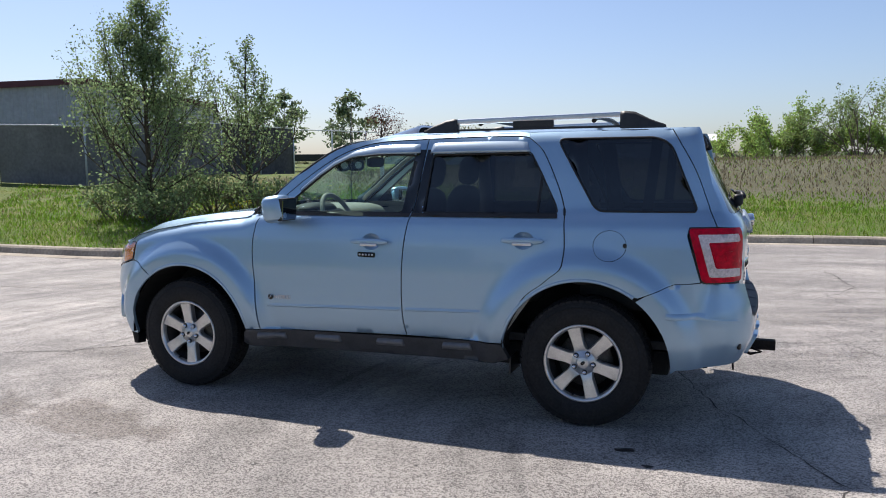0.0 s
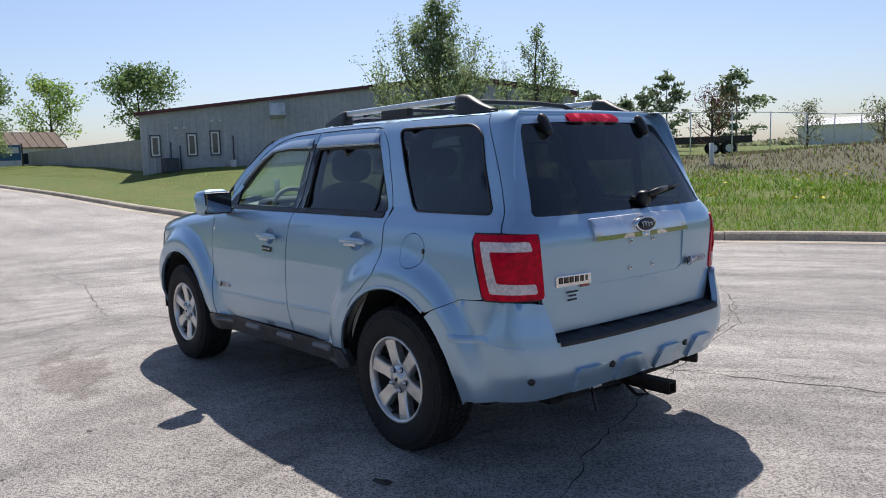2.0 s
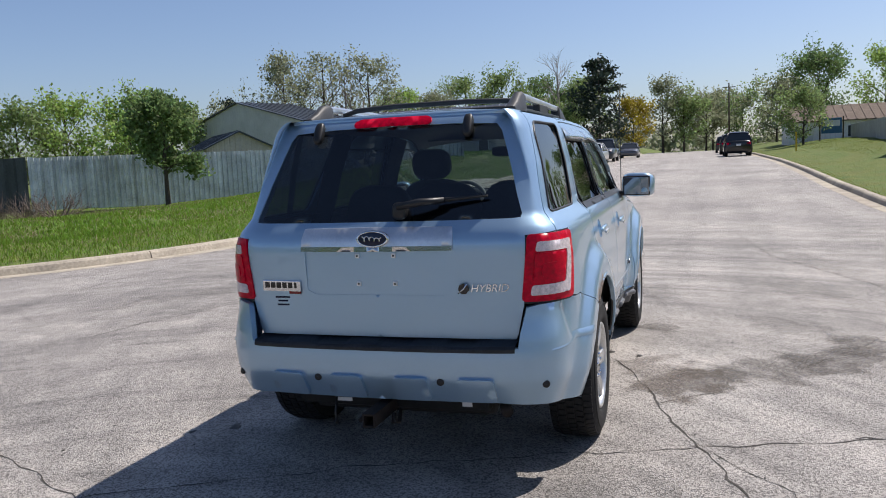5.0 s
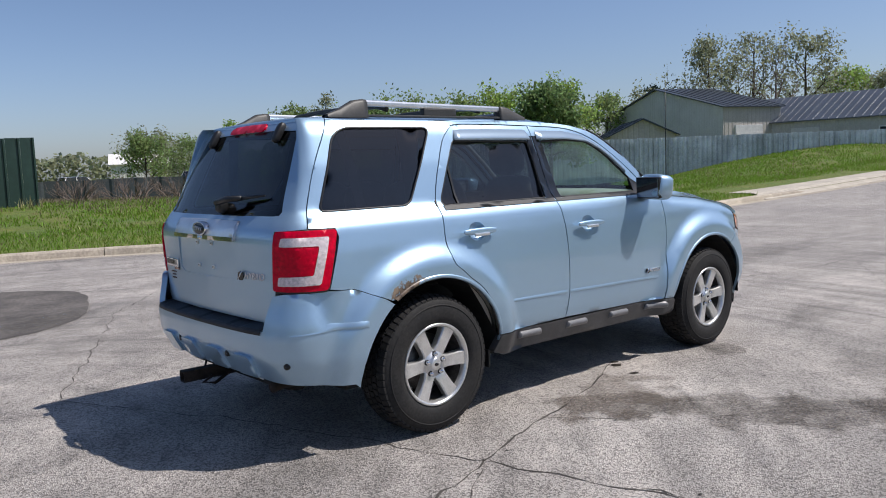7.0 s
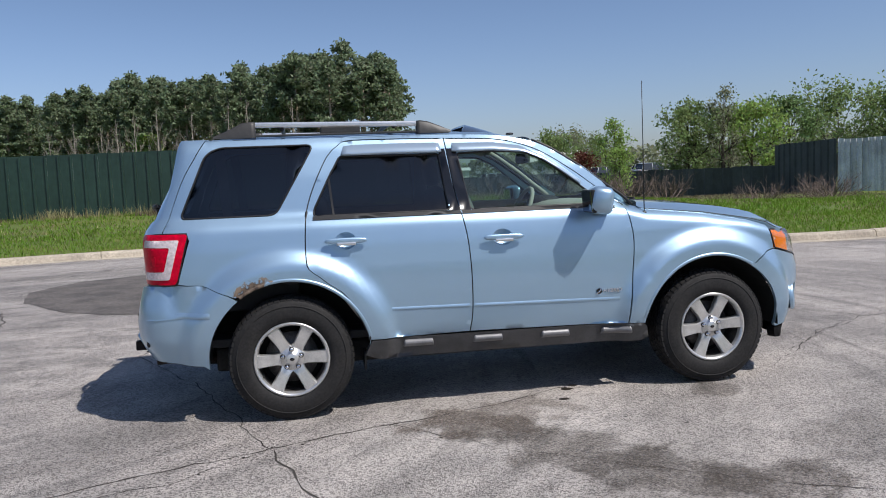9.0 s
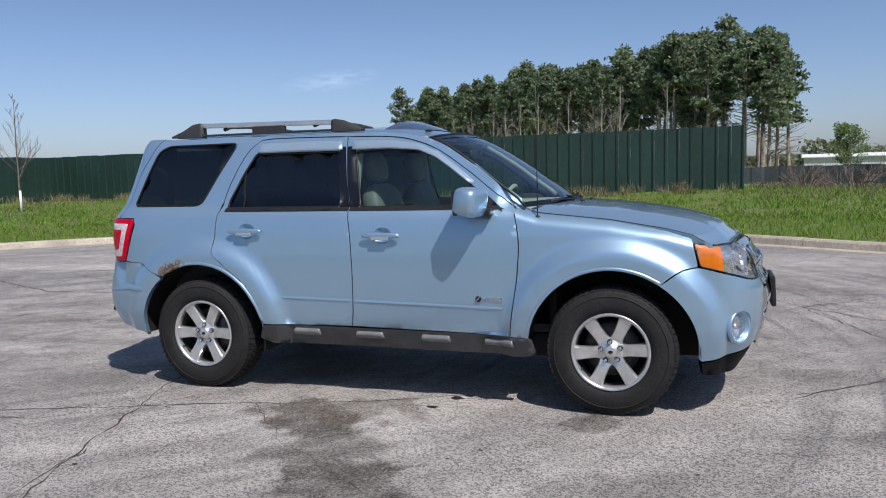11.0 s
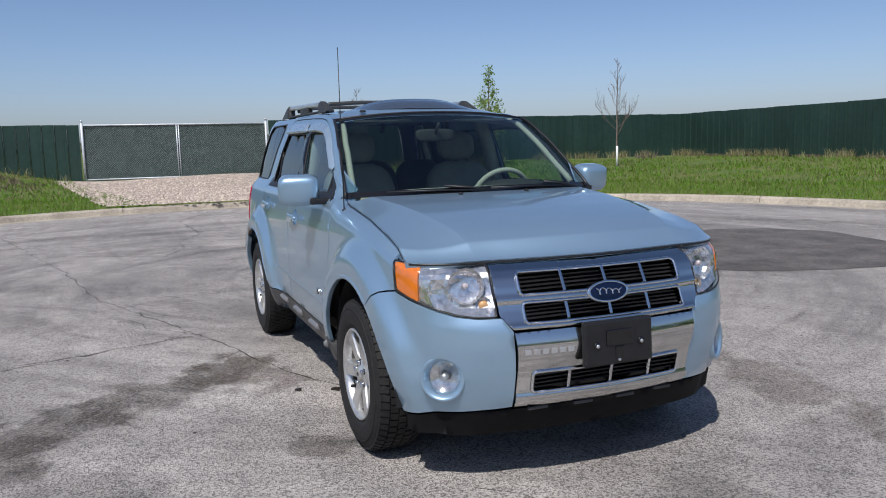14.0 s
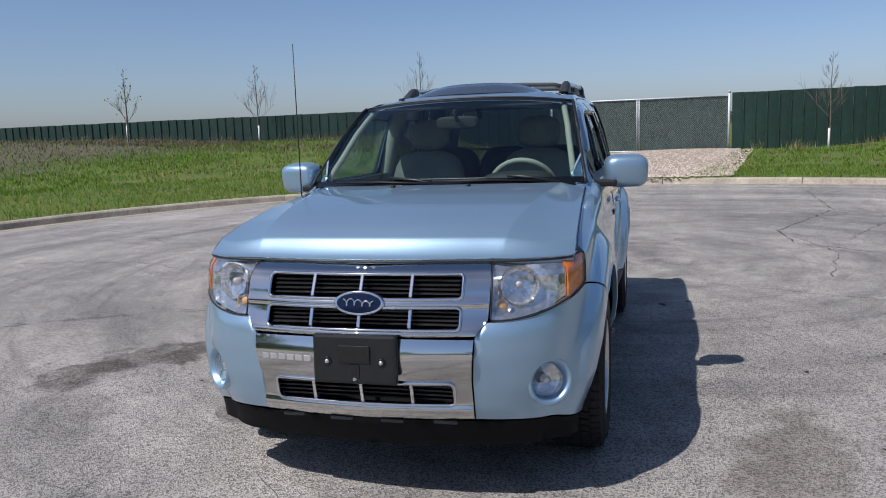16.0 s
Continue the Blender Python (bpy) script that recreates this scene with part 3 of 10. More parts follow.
# ---- cracks, patches and stains on the asphalt ----
def crack(points, width, seed):
    rnd = random.Random(seed)
    pts = []
    for a, b in zip(points, points[1:]):
        a, b = Vector(a), Vector(b)
        n = max(2, int((b - a).length / 0.07))
        for i in range(n):
            p = a.lerp(b, i / n)
            q = 0.05 * noise.noise((p.x * 5, p.y * 5, seed)) + 0.022 * noise.noise((p.x * 22, p.y * 22, seed))
            d = (b - a).normalized()
            pts.append(p + Vector((-d.y, d.x)) * q)
    pts.append(Vector(points[-1]))
    verts, faces = [], []
    for i, p in enumerate(pts):
        d = (pts[min(i + 1, len(pts) - 1)] - pts[max(i - 1, 0)]).normalized()
        w = width * 0.46 * (0.2 + 1.1 * rnd.random()) * (0.3 if i in (0, len(pts) - 1) else 1)
        n = Vector((-d.y, d.x)) * w / 2
        verts += [(p.x + n.x, p.y + n.y, 0.0022), (p.x - n.x, p.y - n.y, 0.0022)]
    faces = [(2 * i, 2 * i + 1, 2 * i + 3, 2 * i + 2) for i in range(len(pts) - 1)]
    return verts, faces


def build_cracks():
    front_lines = [
        ([(3.1, 2.5), (2.66, 2.95), (2.46, 3.39), (1.59, 3.56), (1.0, 3.74), (0.2, 3.9)], 0.022),
        ([(3.78, 3.9), (2.66, 2.95)], 0.02),
        ([(8.8, 0.39), (5.88, 0.33), (3.65, 0.76), (3.1, 1.6), (2.66, 2.95)], 0.026),
        ([(3.65, 0.76), (2.9, 0.3), (2.3, -0.2)], 0.018),
        ([(0.46, -0.66), (-0.55, -1.06), (-0.94, -1.16), (-1.43, -1.35), (-1.94, -1.52), (-3.42, -2.09), (-5.7, -2.54), (-9.7, -3.57), (-12.5, -4.3)], 0.026),
        ([(-1.43, -1.35), (-1.33, -1.68), (-1.22, -1.99), (-1.0, -2.9), (-0.5, -3.7), (0.2, -4.6)], 0.022),
        ([(-1.43, -1.35), (-1.57, -0.96), (-2.0, 0.2), (-2.6, 1.3)], 0.018),
    ]
    rear_lines = [
        ([(-2.33, -1.84), (-1.9, -1.7), (-1.5, -1.4)], 0.02),
        ([(-8.85, 4.4), (-7.2, 4.2), (-5.4, 3.3), (-5.6, 2.7), (-4.3, 2.95), (-2.8, 2.6)], 0.028),
        ([(-5.4, 3.3), (-5.0, 4.6), (-4.4, 5.6)], 0.02),
        ([(-3.15, -6.57), (-3.37, -4.98), (-3.01, -4.26), (-3.17, -3.6)], 0.03),
        ([(3.4, 0.55), (2.89, 0.29), (1.9, -0.6)], 0.018),
        ([(7.5, 0.8), (4.9, -0.74), (3.5, -1.75), (2.0, -3.4)], 0.02),
        ([(-3.4, -2.1), (-4.0, -0.8), (-5.2, 0.3), (-5.6, 2.6)], 0.018),
    ]
    outer_lines = [
        ([(1.5, -3.5), (3.4, -3.0), (5.8, -2.2), (9.5, -1.8), (14, -1.4)], 0.024),
        ([(6, 3.5), (10, 2.4), (16, 2.0)], 0.024),
        ([(-6.5, -6.5), (-5.7, -2.54)], 0.02),
        ([(-9.7, -3.57), (-10.6, 0.6), (-9.6, 3.9)], 0.022),
        ([(0.5, 6.6), (-1.2, 4.4), (-2.6, 1.3)], 0.02),
        ([(-0.8, -1.1), (-0.2, -1.75), (0.9, -2.5), (2.2, -3.2)], 0.012),
    ]
    ring_lines = [
        ([(-13.8, 0.0), (-11.72, -0.76), (-9.16, -0.6), (-8.0, -1.03), (-7.21, -1.0), (-6.26, -1.36)], 0.05),
        ([(-12.2, 4.0), (-8.65, 3.76), (-6.18, 2.62), (-5.04, 2.63), (-4.31, 3.34), (-4.74, 4.5)], 0.05),
        ([(-8.77, 4.38), (-7.15, 4.64), (-5.78, 4.72), (-4.73, 4.55)], 0.04),
        ([(-5.13, -6.9), (-5.45, -6.18), (-8.12, -5.53), (-8.85, -4.89)], 0.05),
        ([(-5.45, -6.18), (-4.86, -5.58), (-4.9, -5.13)], 0.04),
        ([(-0.48, -3.63), (-0.89, -2.95), (-1.19, -2.04)], 0.02),
        ([(-2.79, -2.06), (-3.15, -1.38), (-3.33, -0.45)], 0.02),
        ([(3.61, 5.7), (3.84, 4.92), (3.77, 4.01), (2.64, 3.0), (3.3, 2.33)], 0.03),
        ([(3.77, 4.01), (2.09, 3.53), (1.16, 3.75), (0.68, 3.86)], 0.025),
    ]
    lines = front_lines + rear_lines + outer_lines + ring_lines
    verts, faces = [], []
    for i, (p, w) in enumerate(lines):
        v, f = crack(p, w, i)
        b = len(verts)
        verts += v
        faces += [tuple(k + b for k in q) for q in f]
    rnd = random.Random(5)
    for i in range(45):
        x, y = rnd.uniform(-9, 8), rnd.uniform(-7, 8)
        a = rnd.uniform(0, 6.28)
        ln = rnd.uniform(0.25, 1.1)
        v, f = crack([(x, y), (x + ln * math.cos(a), y + ln * math.sin(a))], 0.009, 100 + i)
        b = len(verts)
        verts += v
        faces += [tuple(k + b for k in q) for q in f]
    return tagged(link_mesh("cracks", verts, faces, M["crack"]), "dark ragged cracks running through the worn asphalt", "cracks", kind="stuff")


build_cracks()


def build_patch(name, pts, material, label, z=0.0045):
    pts = [(x + 0.05 * noise.noise((x * 3, y * 3, 2)), y + 0.05 * noise.noise((x * 3, y * 3, 7))) for x, y in resample2(pts, 0.18)]
    bm = bmesh.new()
    f = bm.faces.new([bm.verts.new((x, y, z)) for x, y in pts])
    if f.normal.z < 0:
        f.normal_flip()
    bmesh.ops.triangulate(bm, faces=[f])
    ob = part(name, bm, material)
    return tagged(ob, label, "patch", kind="structure")


def resample2(loop, h):
    out = []
    for a, b in zip(loop, loop[1:] + loop[:1]):
        n = max(1, int(math.ceil(math.hypot(b[0] - a[0], b[1] - a[1]) / h)))
        out += [(a[0] + (b[0] - a[0]) * i / n, a[1] + (b[1] - a[1]) * i / n) for i in range(n)]
    return out


build_patch("patch", [(-1.35, 4.88), (-1.13, 5.58), (-1.03, 6.29), (-1.32, 6.88), (-2.0, 7.3), (-2.9, 7.6), (-3.8, 7.8), (-4.6, 7.3), (-5.0, 6.3), (-4.7, 5.2), (-4.0, 4.2), (-3.39, 3.77), (-2.9, 3.62), (-2.12, 3.87), (-1.6, 4.3)], M["patch"], "darker newer asphalt patch with a clean edge")
STAINS = [
    ((-0.30, -1.30), 0.50, 0.30, -50, "stain"), ((0.02, -1.75), 0.78, 0.36, -56, "stain"), ((0.38, -2.22), 0.62, 0.36, -35, "stain"), ((1.26, -1.04), 0.25, 0.17, 10, "stain"),
    ((0.78, -2.40), 0.45, 0.28, 0, "stain"), ((-0.2, -1.15), 0.60, 0.34, 10, "stain_rust"), ((3.0, -0.85), 0.8, 0.22, 15, "stain_faint"), ((1.4, -2.0), 0.5, 0.3, 40, "stain_faint"),
    ((3.1, -2.3), 0.9, 0.4, 15, "stain"), ((1.5, 1.62), 0.9, 0.3, -15, "stain_rust"), ((-1.9, 4.2), 0.9, 0.5, 50, "stain"), ((2.6, 0.3), 0.5, 0.25, 30, "stain"),
    ((-4.4, 1.0), 1.1, 0.3, 5, "stain"),
]
OUTER_STAINS = [
    ((-2.9, -3.0), 1.3, 0.35, 35, "stain"), ((-4.6, -3.3), 1.5, 0.4, 60, "stain"), ((-6.8, -1.0), 2.0, 0.5, 80, "stain"), ((-7.8, 3.0), 2.2, 0.5, 115, "stain"),
    ((1.9, -4.2), 1.4, 0.4, -10, "stain"), ((5.2, -2.6), 1.8, 0.35, 15, "stain"), ((-2.6, -1.3), 0.8, 0.16, 12, "stain"), ((-9.5, -2.2), 2.6, 0.45, 85, "stain"),
    ((-3.2, 9.0), 2.6, 0.45, 0, "stain"), ((2.3, 4.4), 1.4, 0.4, -30, "stain"), ((6.8, 1.5), 2.6, 0.45, 5, "stain"), ((-5.5, 8.2), 1.8, 0.4, 25, "stain"),
    ((-3.6, 0.1), 1.2, 0.1, 2, "stain"),
]
disc_v = [(math.cos(2 * math.pi * i / 28) * 1.25, math.sin(2 * math.pi * i / 28) * 1.25, 0) for i in range(28)]
for i, ((x, y), a, b, turn, kind) in enumerate(STAINS + OUTER_STAINS):
    ob = link_mesh("stain", disc_v, [tuple(range(28))], M["stain_faint" if i > 7 and kind == "stain" else kind])
    ob.matrix_world = pose(x, y, 0.0065 + 0.0004 * i, 0, 0, turn) @ Matrix.Diagonal((a, b, 1, 1))
    tagged(ob, "dark fluid stain soaked into the asphalt" if kind != "stain_rust" else "brownish rusty stain soaked into the asphalt", "stain", "stains on the asphalt", "structure")
# small dark spots and crumbs
rnd = random.Random(11)
verts, faces = [], []
for cx, cy, r in [(0.38, -0.72, 0.045), (0.44, -0.66, 0.03), (0.30, -0.93, 0.03), (-1.59, 1.13, 0.05), (-1.72, 1.32, 0.03), (0.1, 1.9, 0.02)] + [(rnd.uniform(-3.5, 3.5), rnd.choice((-1, 1)) * rnd.uniform(1.1, 4), rnd.uniform(0.006, 0.016)) for _ in range(70)]:
    b = len(verts)
    k = 9
    for i in range(k):
        q = r * rnd.uniform(0.6, 1.3)
        verts.append((cx + q * math.cos(2 * math.pi * i / k), cy + q * 0.7 * math.sin(2 * math.pi * i / k), 0.0025))
    verts.append((cx, cy, 0.004 + r * 0.15))
    faces += [(b + i, b + (i + 1) % k, b + k) for i in range(k)]
tagged(link_mesh("oil_spots", verts, faces, M["oil"]), "small dark oil spots and crumbs scattered on asphalt", "spots", kind="stuff")
# concrete apron of a driveway
verts = []
for x in np.linspace(17.5, 28.5, 12):
    for y in (7.0, 7.4, 8.2):
        verts.append((x, y, road_z(x) + 0.012 if y < 7.2 else ground_z(x, y) + 0.045))
tagged(link_mesh("apron", verts, [(i * 3 + c, (i + 1) * 3 + c, (i + 1) * 3 + c + 1, i * 3 + c + 1) for i in range(11) for c in range(2)], M["apron"]), "pale concrete driveway apron dipping to the road", "apron", kind="structure")
# storm drains in the kerb
for i, (x, y, turn) in enumerate(((11.6, 7.12, 0),)):
    d = empty("storm_drain", pose(x, y, road_z(x), 0, 0, turn), "dark storm drain opening under the concrete kerb", "drain", kind="structure")
    # solid near-black box stands in for the shaded hollow of the drain
    part("opening", box_bm(1.0, 0.30, 0.11, (0, 0.0 if y > 0 else 0.0, 0.012), 0.01), M["oil"], d)
    part("lintel", box_bm(1.25, 0.24, 0.05, (0, 0.07 if y > 0 else -0.07, 0.118), 0.015), M["kerb"], d)


# ---- fences ----
def green_rib(w):
    return [(0, 0), (0.012, 0.05), (0.062, 0.05), (0.074, 0), (w * 0.45, 0.003), (w * 0.8, 0.0), (w - 0.004, 0)]


gf = empty("green_fence", Matrix(), "dark green ribbed sheet-metal fence beyond the grass", "fence")
fence_run(gf, [(2.85, 23.8), (-28, 24.6)], 2.2, 0.42, green_rib, M["green_metal"], top=(2.74, 2.60), wob=0.012)
fence_run(gf, [(-28, 24.6), (-27.6, 3.9)], 2.15, 0.42, green_rib, M["green_metal"], top=(2.60, 2.50), wob=0.012)
fence_run(gf, [(-27.7, -3.05), (-28, -48)], 2.1, 0.42, green_rib, M["green_metal"], top=(2.42, 2.38), wob=0.012)


def corr_rib(w):
    return [(0, 0), (w * 0.10, 0.07), (w * 0.42, 0.07), (w * 0.52, 0), (w - 0.002, 0)]


cf = empty("corrugated_fence", Matrix(), "silver corrugated galvanised metal fence on the bank", "fence")
fence_run(cf, [(24.2, 28.8), (33, 21.2), (41, 12.4)], 2.4, 0.26, corr_rib, M["galv"], top=(2.46, 2.46), wob=0.02)
M["dark_sheet"] = mat("dark_sheet_metal", (0.045, 0.055, 0.06), 0.6, vary=0.3, scale=1, per_object=0.2)
df = empty("dark_fence", Matrix(), "dark screened fence behind the dry grass", "fence")
fence_run(df, [(24.2, 28.9), (26.5, 37.5)], 2.3, 0.9, corr_rib, M["dark_sheet"], top=(2.5, 2.5))
fence_run(df, [(26.5, 37.5), (24, 52), (11, 56), (-6, 57)], 2.0, 1.8, corr_rib, M["dark_sheet"], top=(1.3, 1.3), wob=0.04)


def chain_gate():
    g = empty("gate", pose(-27.62, 0.42, 0.3, 0, 0, 89.2), "galvanised chain-link double gate with dark green screen fabric", "gate")
    w, h = 6.75, 2.1
    for u in (-w / 2, w / 2):
        v, f = tube_data([(u, 0, -0.1), (u, 0, h + 0.12)], [0.045, 0.045], 10)
        link_mesh("post", v, f, M["galv"], g, True)
        v, f = tube_data([(u, 0, h + 0.12), (u, 0, h + 0.2)], [0.06, 0.02], 10)
        link_mesh("post_cap", v, f, M["galv"], g, True)
    for z in (0.08, h):
        v, f = tube_data([(-w / 2, 0.02, z), (w / 2, 0.02, z)], [0.028, 0.028], 8)
        link_mesh("rail", v, f, M["galv"], g, True)
    for u in (-0.04, 0.04):
        v, f = tube_data([(u, 0.02, 0.08), (u, 0.02, h)], [0.02, 0.02], 8)
        link_mesh("stile", v, f, M["galv"], g, True)
    verts = []
    for i in range(41):
        for j in range(6):
            u = -w / 2 + w * i / 40
            verts.append((u, 0.05 + 0.012 * math.sin(i * 0.9) + 0.01 * noise.noise((i * 0.4, j, 0)), 0.1 + (h - 0.12) * j / 5))
    link_mesh("screen", verts, [(i * 6 + j, (i + 1) * 6 + j, (i + 1) * 6 + j + 1, i * 6 + j + 1) for i in range(40) for j in range(5)], M["fabric_green"], g, True)
    # the wire mesh itself
    verts, faces = [], []
    step = 0.085
    for s in (1, -1):
        u = -w / 2 - h
        while u < w / 2 + h:
            pts = []
            a, b = (u, 0.08), (u + h * 0.96, h)
            for t in (0, 1):
                x = a[0] + (b[0] - a[0]) * t
                pts.append((max(-w / 2, min(w / 2, x)), a[1] + (b[1] - a[1]) * ((max(-w / 2, min(w / 2, x)) - a[0]) / (b[0] - a[0]))))
            (x0, z0), (x1, z1) = pts
            if x1 - x0 > 0.05:
                x0, x1 = s * x0, s * x1
                n = len(verts)
                verts += [(x0, 0.012, z0 - 0.0035), (x1, 0.012, z1 - 0.0035), (x1, 0.012, z1 + 0.0035), (x0, 0.012, z0 + 0.0035)]
                faces.append((n, n + 1, n + 2, n + 3))
            u += step
    link_mesh("wire_mesh", verts, faces, M["wire"], g)
    return g


chain_gate()


def screened_fence():
    """Wire fence with screen cloth beside the big shed, and bare posts beyond."""
    root = empty("screened_fence", Matrix(), "chain-link fence hung with grey screen cloth beside the metal building", "fence")
    M["cloth_grey"] = mat("grey_screen_cloth", (0.17, 0.165, 0.165), 0.9, vary=0.2, scale=0.9)
    M["cloth_dark"] = mat("dark_screen_cloth", (0.085, 0.08, 0.08), 0.9, vary=0.35, scale=0.9)
    runs = [((21.9, -15.2), (18.2, -15.4), "cloth_grey", 2.0), ((18.2, -15.4), (17.2, -21.4), "cloth_grey", 2.0), ((17.2, -21.4), (16.9, -26.3), "cloth_dark", 2.05), ((16.9, -26.3), (15.4, -38), None, 2.0), ((15.4, -38), (13.5, -60), None, 2.0)]
    for a, b, cloth, h in runs:
        a, b = Vector(a), Vector(b)
        n = max(1, round((b - a).length / 2.9))
        for i in range(n):
            p, q = a.lerp(b, i / n), a.lerp(b, (i + 1) / n)
            z0, z1 = ground_z(*p), ground_z(*q)
            v, f = tube_data([(p.x, p.y, z0 - 0.05), (p.x, p.y, z0 + h + 0.05)], [0.03, 0.03], 8)
            link_mesh("post", v, f, M["galv"], root, True)
            v, f = tube_data([(p.x, p.y, z0 + h), (q.x, q.y, z1 + h)], [0.022, 0.022], 6)
            link_mesh("rail", v, f, M["galv"], root, True)
            if cloth:
                verts = []
                for k in range(9):
                    r = p.lerp(q, k / 8)
                    zz = z0 + (z1 - z0) * k / 8
                    o = 0.03 * math.sin(k * 1.7 + i)
                    verts += [(r.x + o, r.y - 0.05, zz + 0.02), (r.x + o * 1.6, r.y - 0.05, zz + h * 0.5), (r.x, r.y - 0.05, zz + h - 0.03)]
                link_mesh("cloth", verts, [(k * 3 + c, (k + 1) * 3 + c, (k + 1) * 3 + c + 1, k * 3 + c + 1) for k in range(8) for c in range(2)], M[cloth], root, True)


screened_fence()


# ---- buildings ----
def ribbed_wall(root, p, q, z0, za, zb, material, pitch=0.3, name="wall_panel", panel=1.2, zmid=None, depth=0.025):
    """Upright ribbed cladding from p to q, its top running from za to zb (by zmid at a share u of the length), in panels."""
    p, q = Vector(p), Vector(q)
    ln = (q - p).length
    d = (q - p) / ln
    n = Vector((d.y, -d.x))

    def top(u):
        if zmid:
            return za + (zmid[1] - za) * u / zmid[0] if u < zmid[0] else zmid[1] + (zb - zmid[1]) * (u - zmid[0]) / (1 - zmid[0])
        return za + (zb - za) * u
    cnt = max(1, round(ln / panel))
    for i in range(cnt):
        verts = []
        w = ln / cnt
        ribs = max(1, round(w / pitch))
        us = []
        for r in range(ribs):
            b = i * w + r * w / ribs
            e = w / ribs
            us += [(b, 0), (b + e * 0.62, 0), (b + e * 0.72, depth), (b + e * 0.9, depth)]
        us.append(((i + 1) * w - 0.002, 0))
        for u, o in us:
            r = p + d * u + n * o
            verts += [(r.x, r.y, z0), (r.x, r.y, top(min(1, u / ln)))]
        link_mesh(name, verts, [(2 * k, 2 * k + 2, 2 * k + 3, 2 * k + 1) for k in range(len(us) - 1)], material, root)


def slab(name, pts, thick, material, parent):
    """A flat slab over a loop of points, thickened downwards."""
    bm = bmesh.new()
    top = [bm.verts.new(p) for p in pts]
    bot = [bm.verts.new(Vector(p) - Vector((0, 0, thick))) for p in pts]
    bm.faces.new(top)
    bm.faces.new(bot[::-1])
    n = len(pts)
    for i in range(n):
        bm.faces.new((top[i], bot[i], bot[(i + 1) % n], top[(i + 1) % n]))
    bmesh.ops.recalc_face_normals(bm, faces=bm.faces)
    return part(name, bm, material, parent)


def wall_window(root, at, along, out, w, h, edge=False):
    """A framed window set on a wall: at is its lower middle, along and out are unit vectors."""
    a, o = Vector((*along, 0)), Vector((*out, 0))
    m = Matrix((( a.x, o.x, 0, at[0]), (a.y, o.y, 0, at[1]), (0, 0, 1, at[2]), (0, 0, 0, 1)))
    win = part("window", box_bm(w, 0.06, h, (0, 0, 0), 0.004), M["glass_far"], root)
    win.matrix_world = m
    bm = bmesh.new()
    for sx, sz, x, z in ((w + 0.14, 0.07, 0, -0.07), (w + 0.14, 0.07, 0, h), (0.07, h, -w / 2 - 0.035, 0), (0.07, h, w / 2 + 0.035, 0)):
        box_bm(sx, 0.11, sz, (x, 0, z), 0.004, bm=bm)
    part("window_frame", bm, M["white_paint"], win)
    if edge:
        bm = bmesh.new()
        for sx, sz, x, z in ((w + 0.26, 0.06, 0, -0.13), (w + 0.26, 0.06, 0, h + 0.07), (0.06, h + 0.14, -w / 2 - 0.10, -0.07), (0.06, h + 0.14, w / 2 + 0.10, -0.07)):
            box_bm(sx, 0.09, sz, (x, 0, z), 0.004, bm=bm)
        part("window_surround", bm, M["dark_roof"], win)
    return win


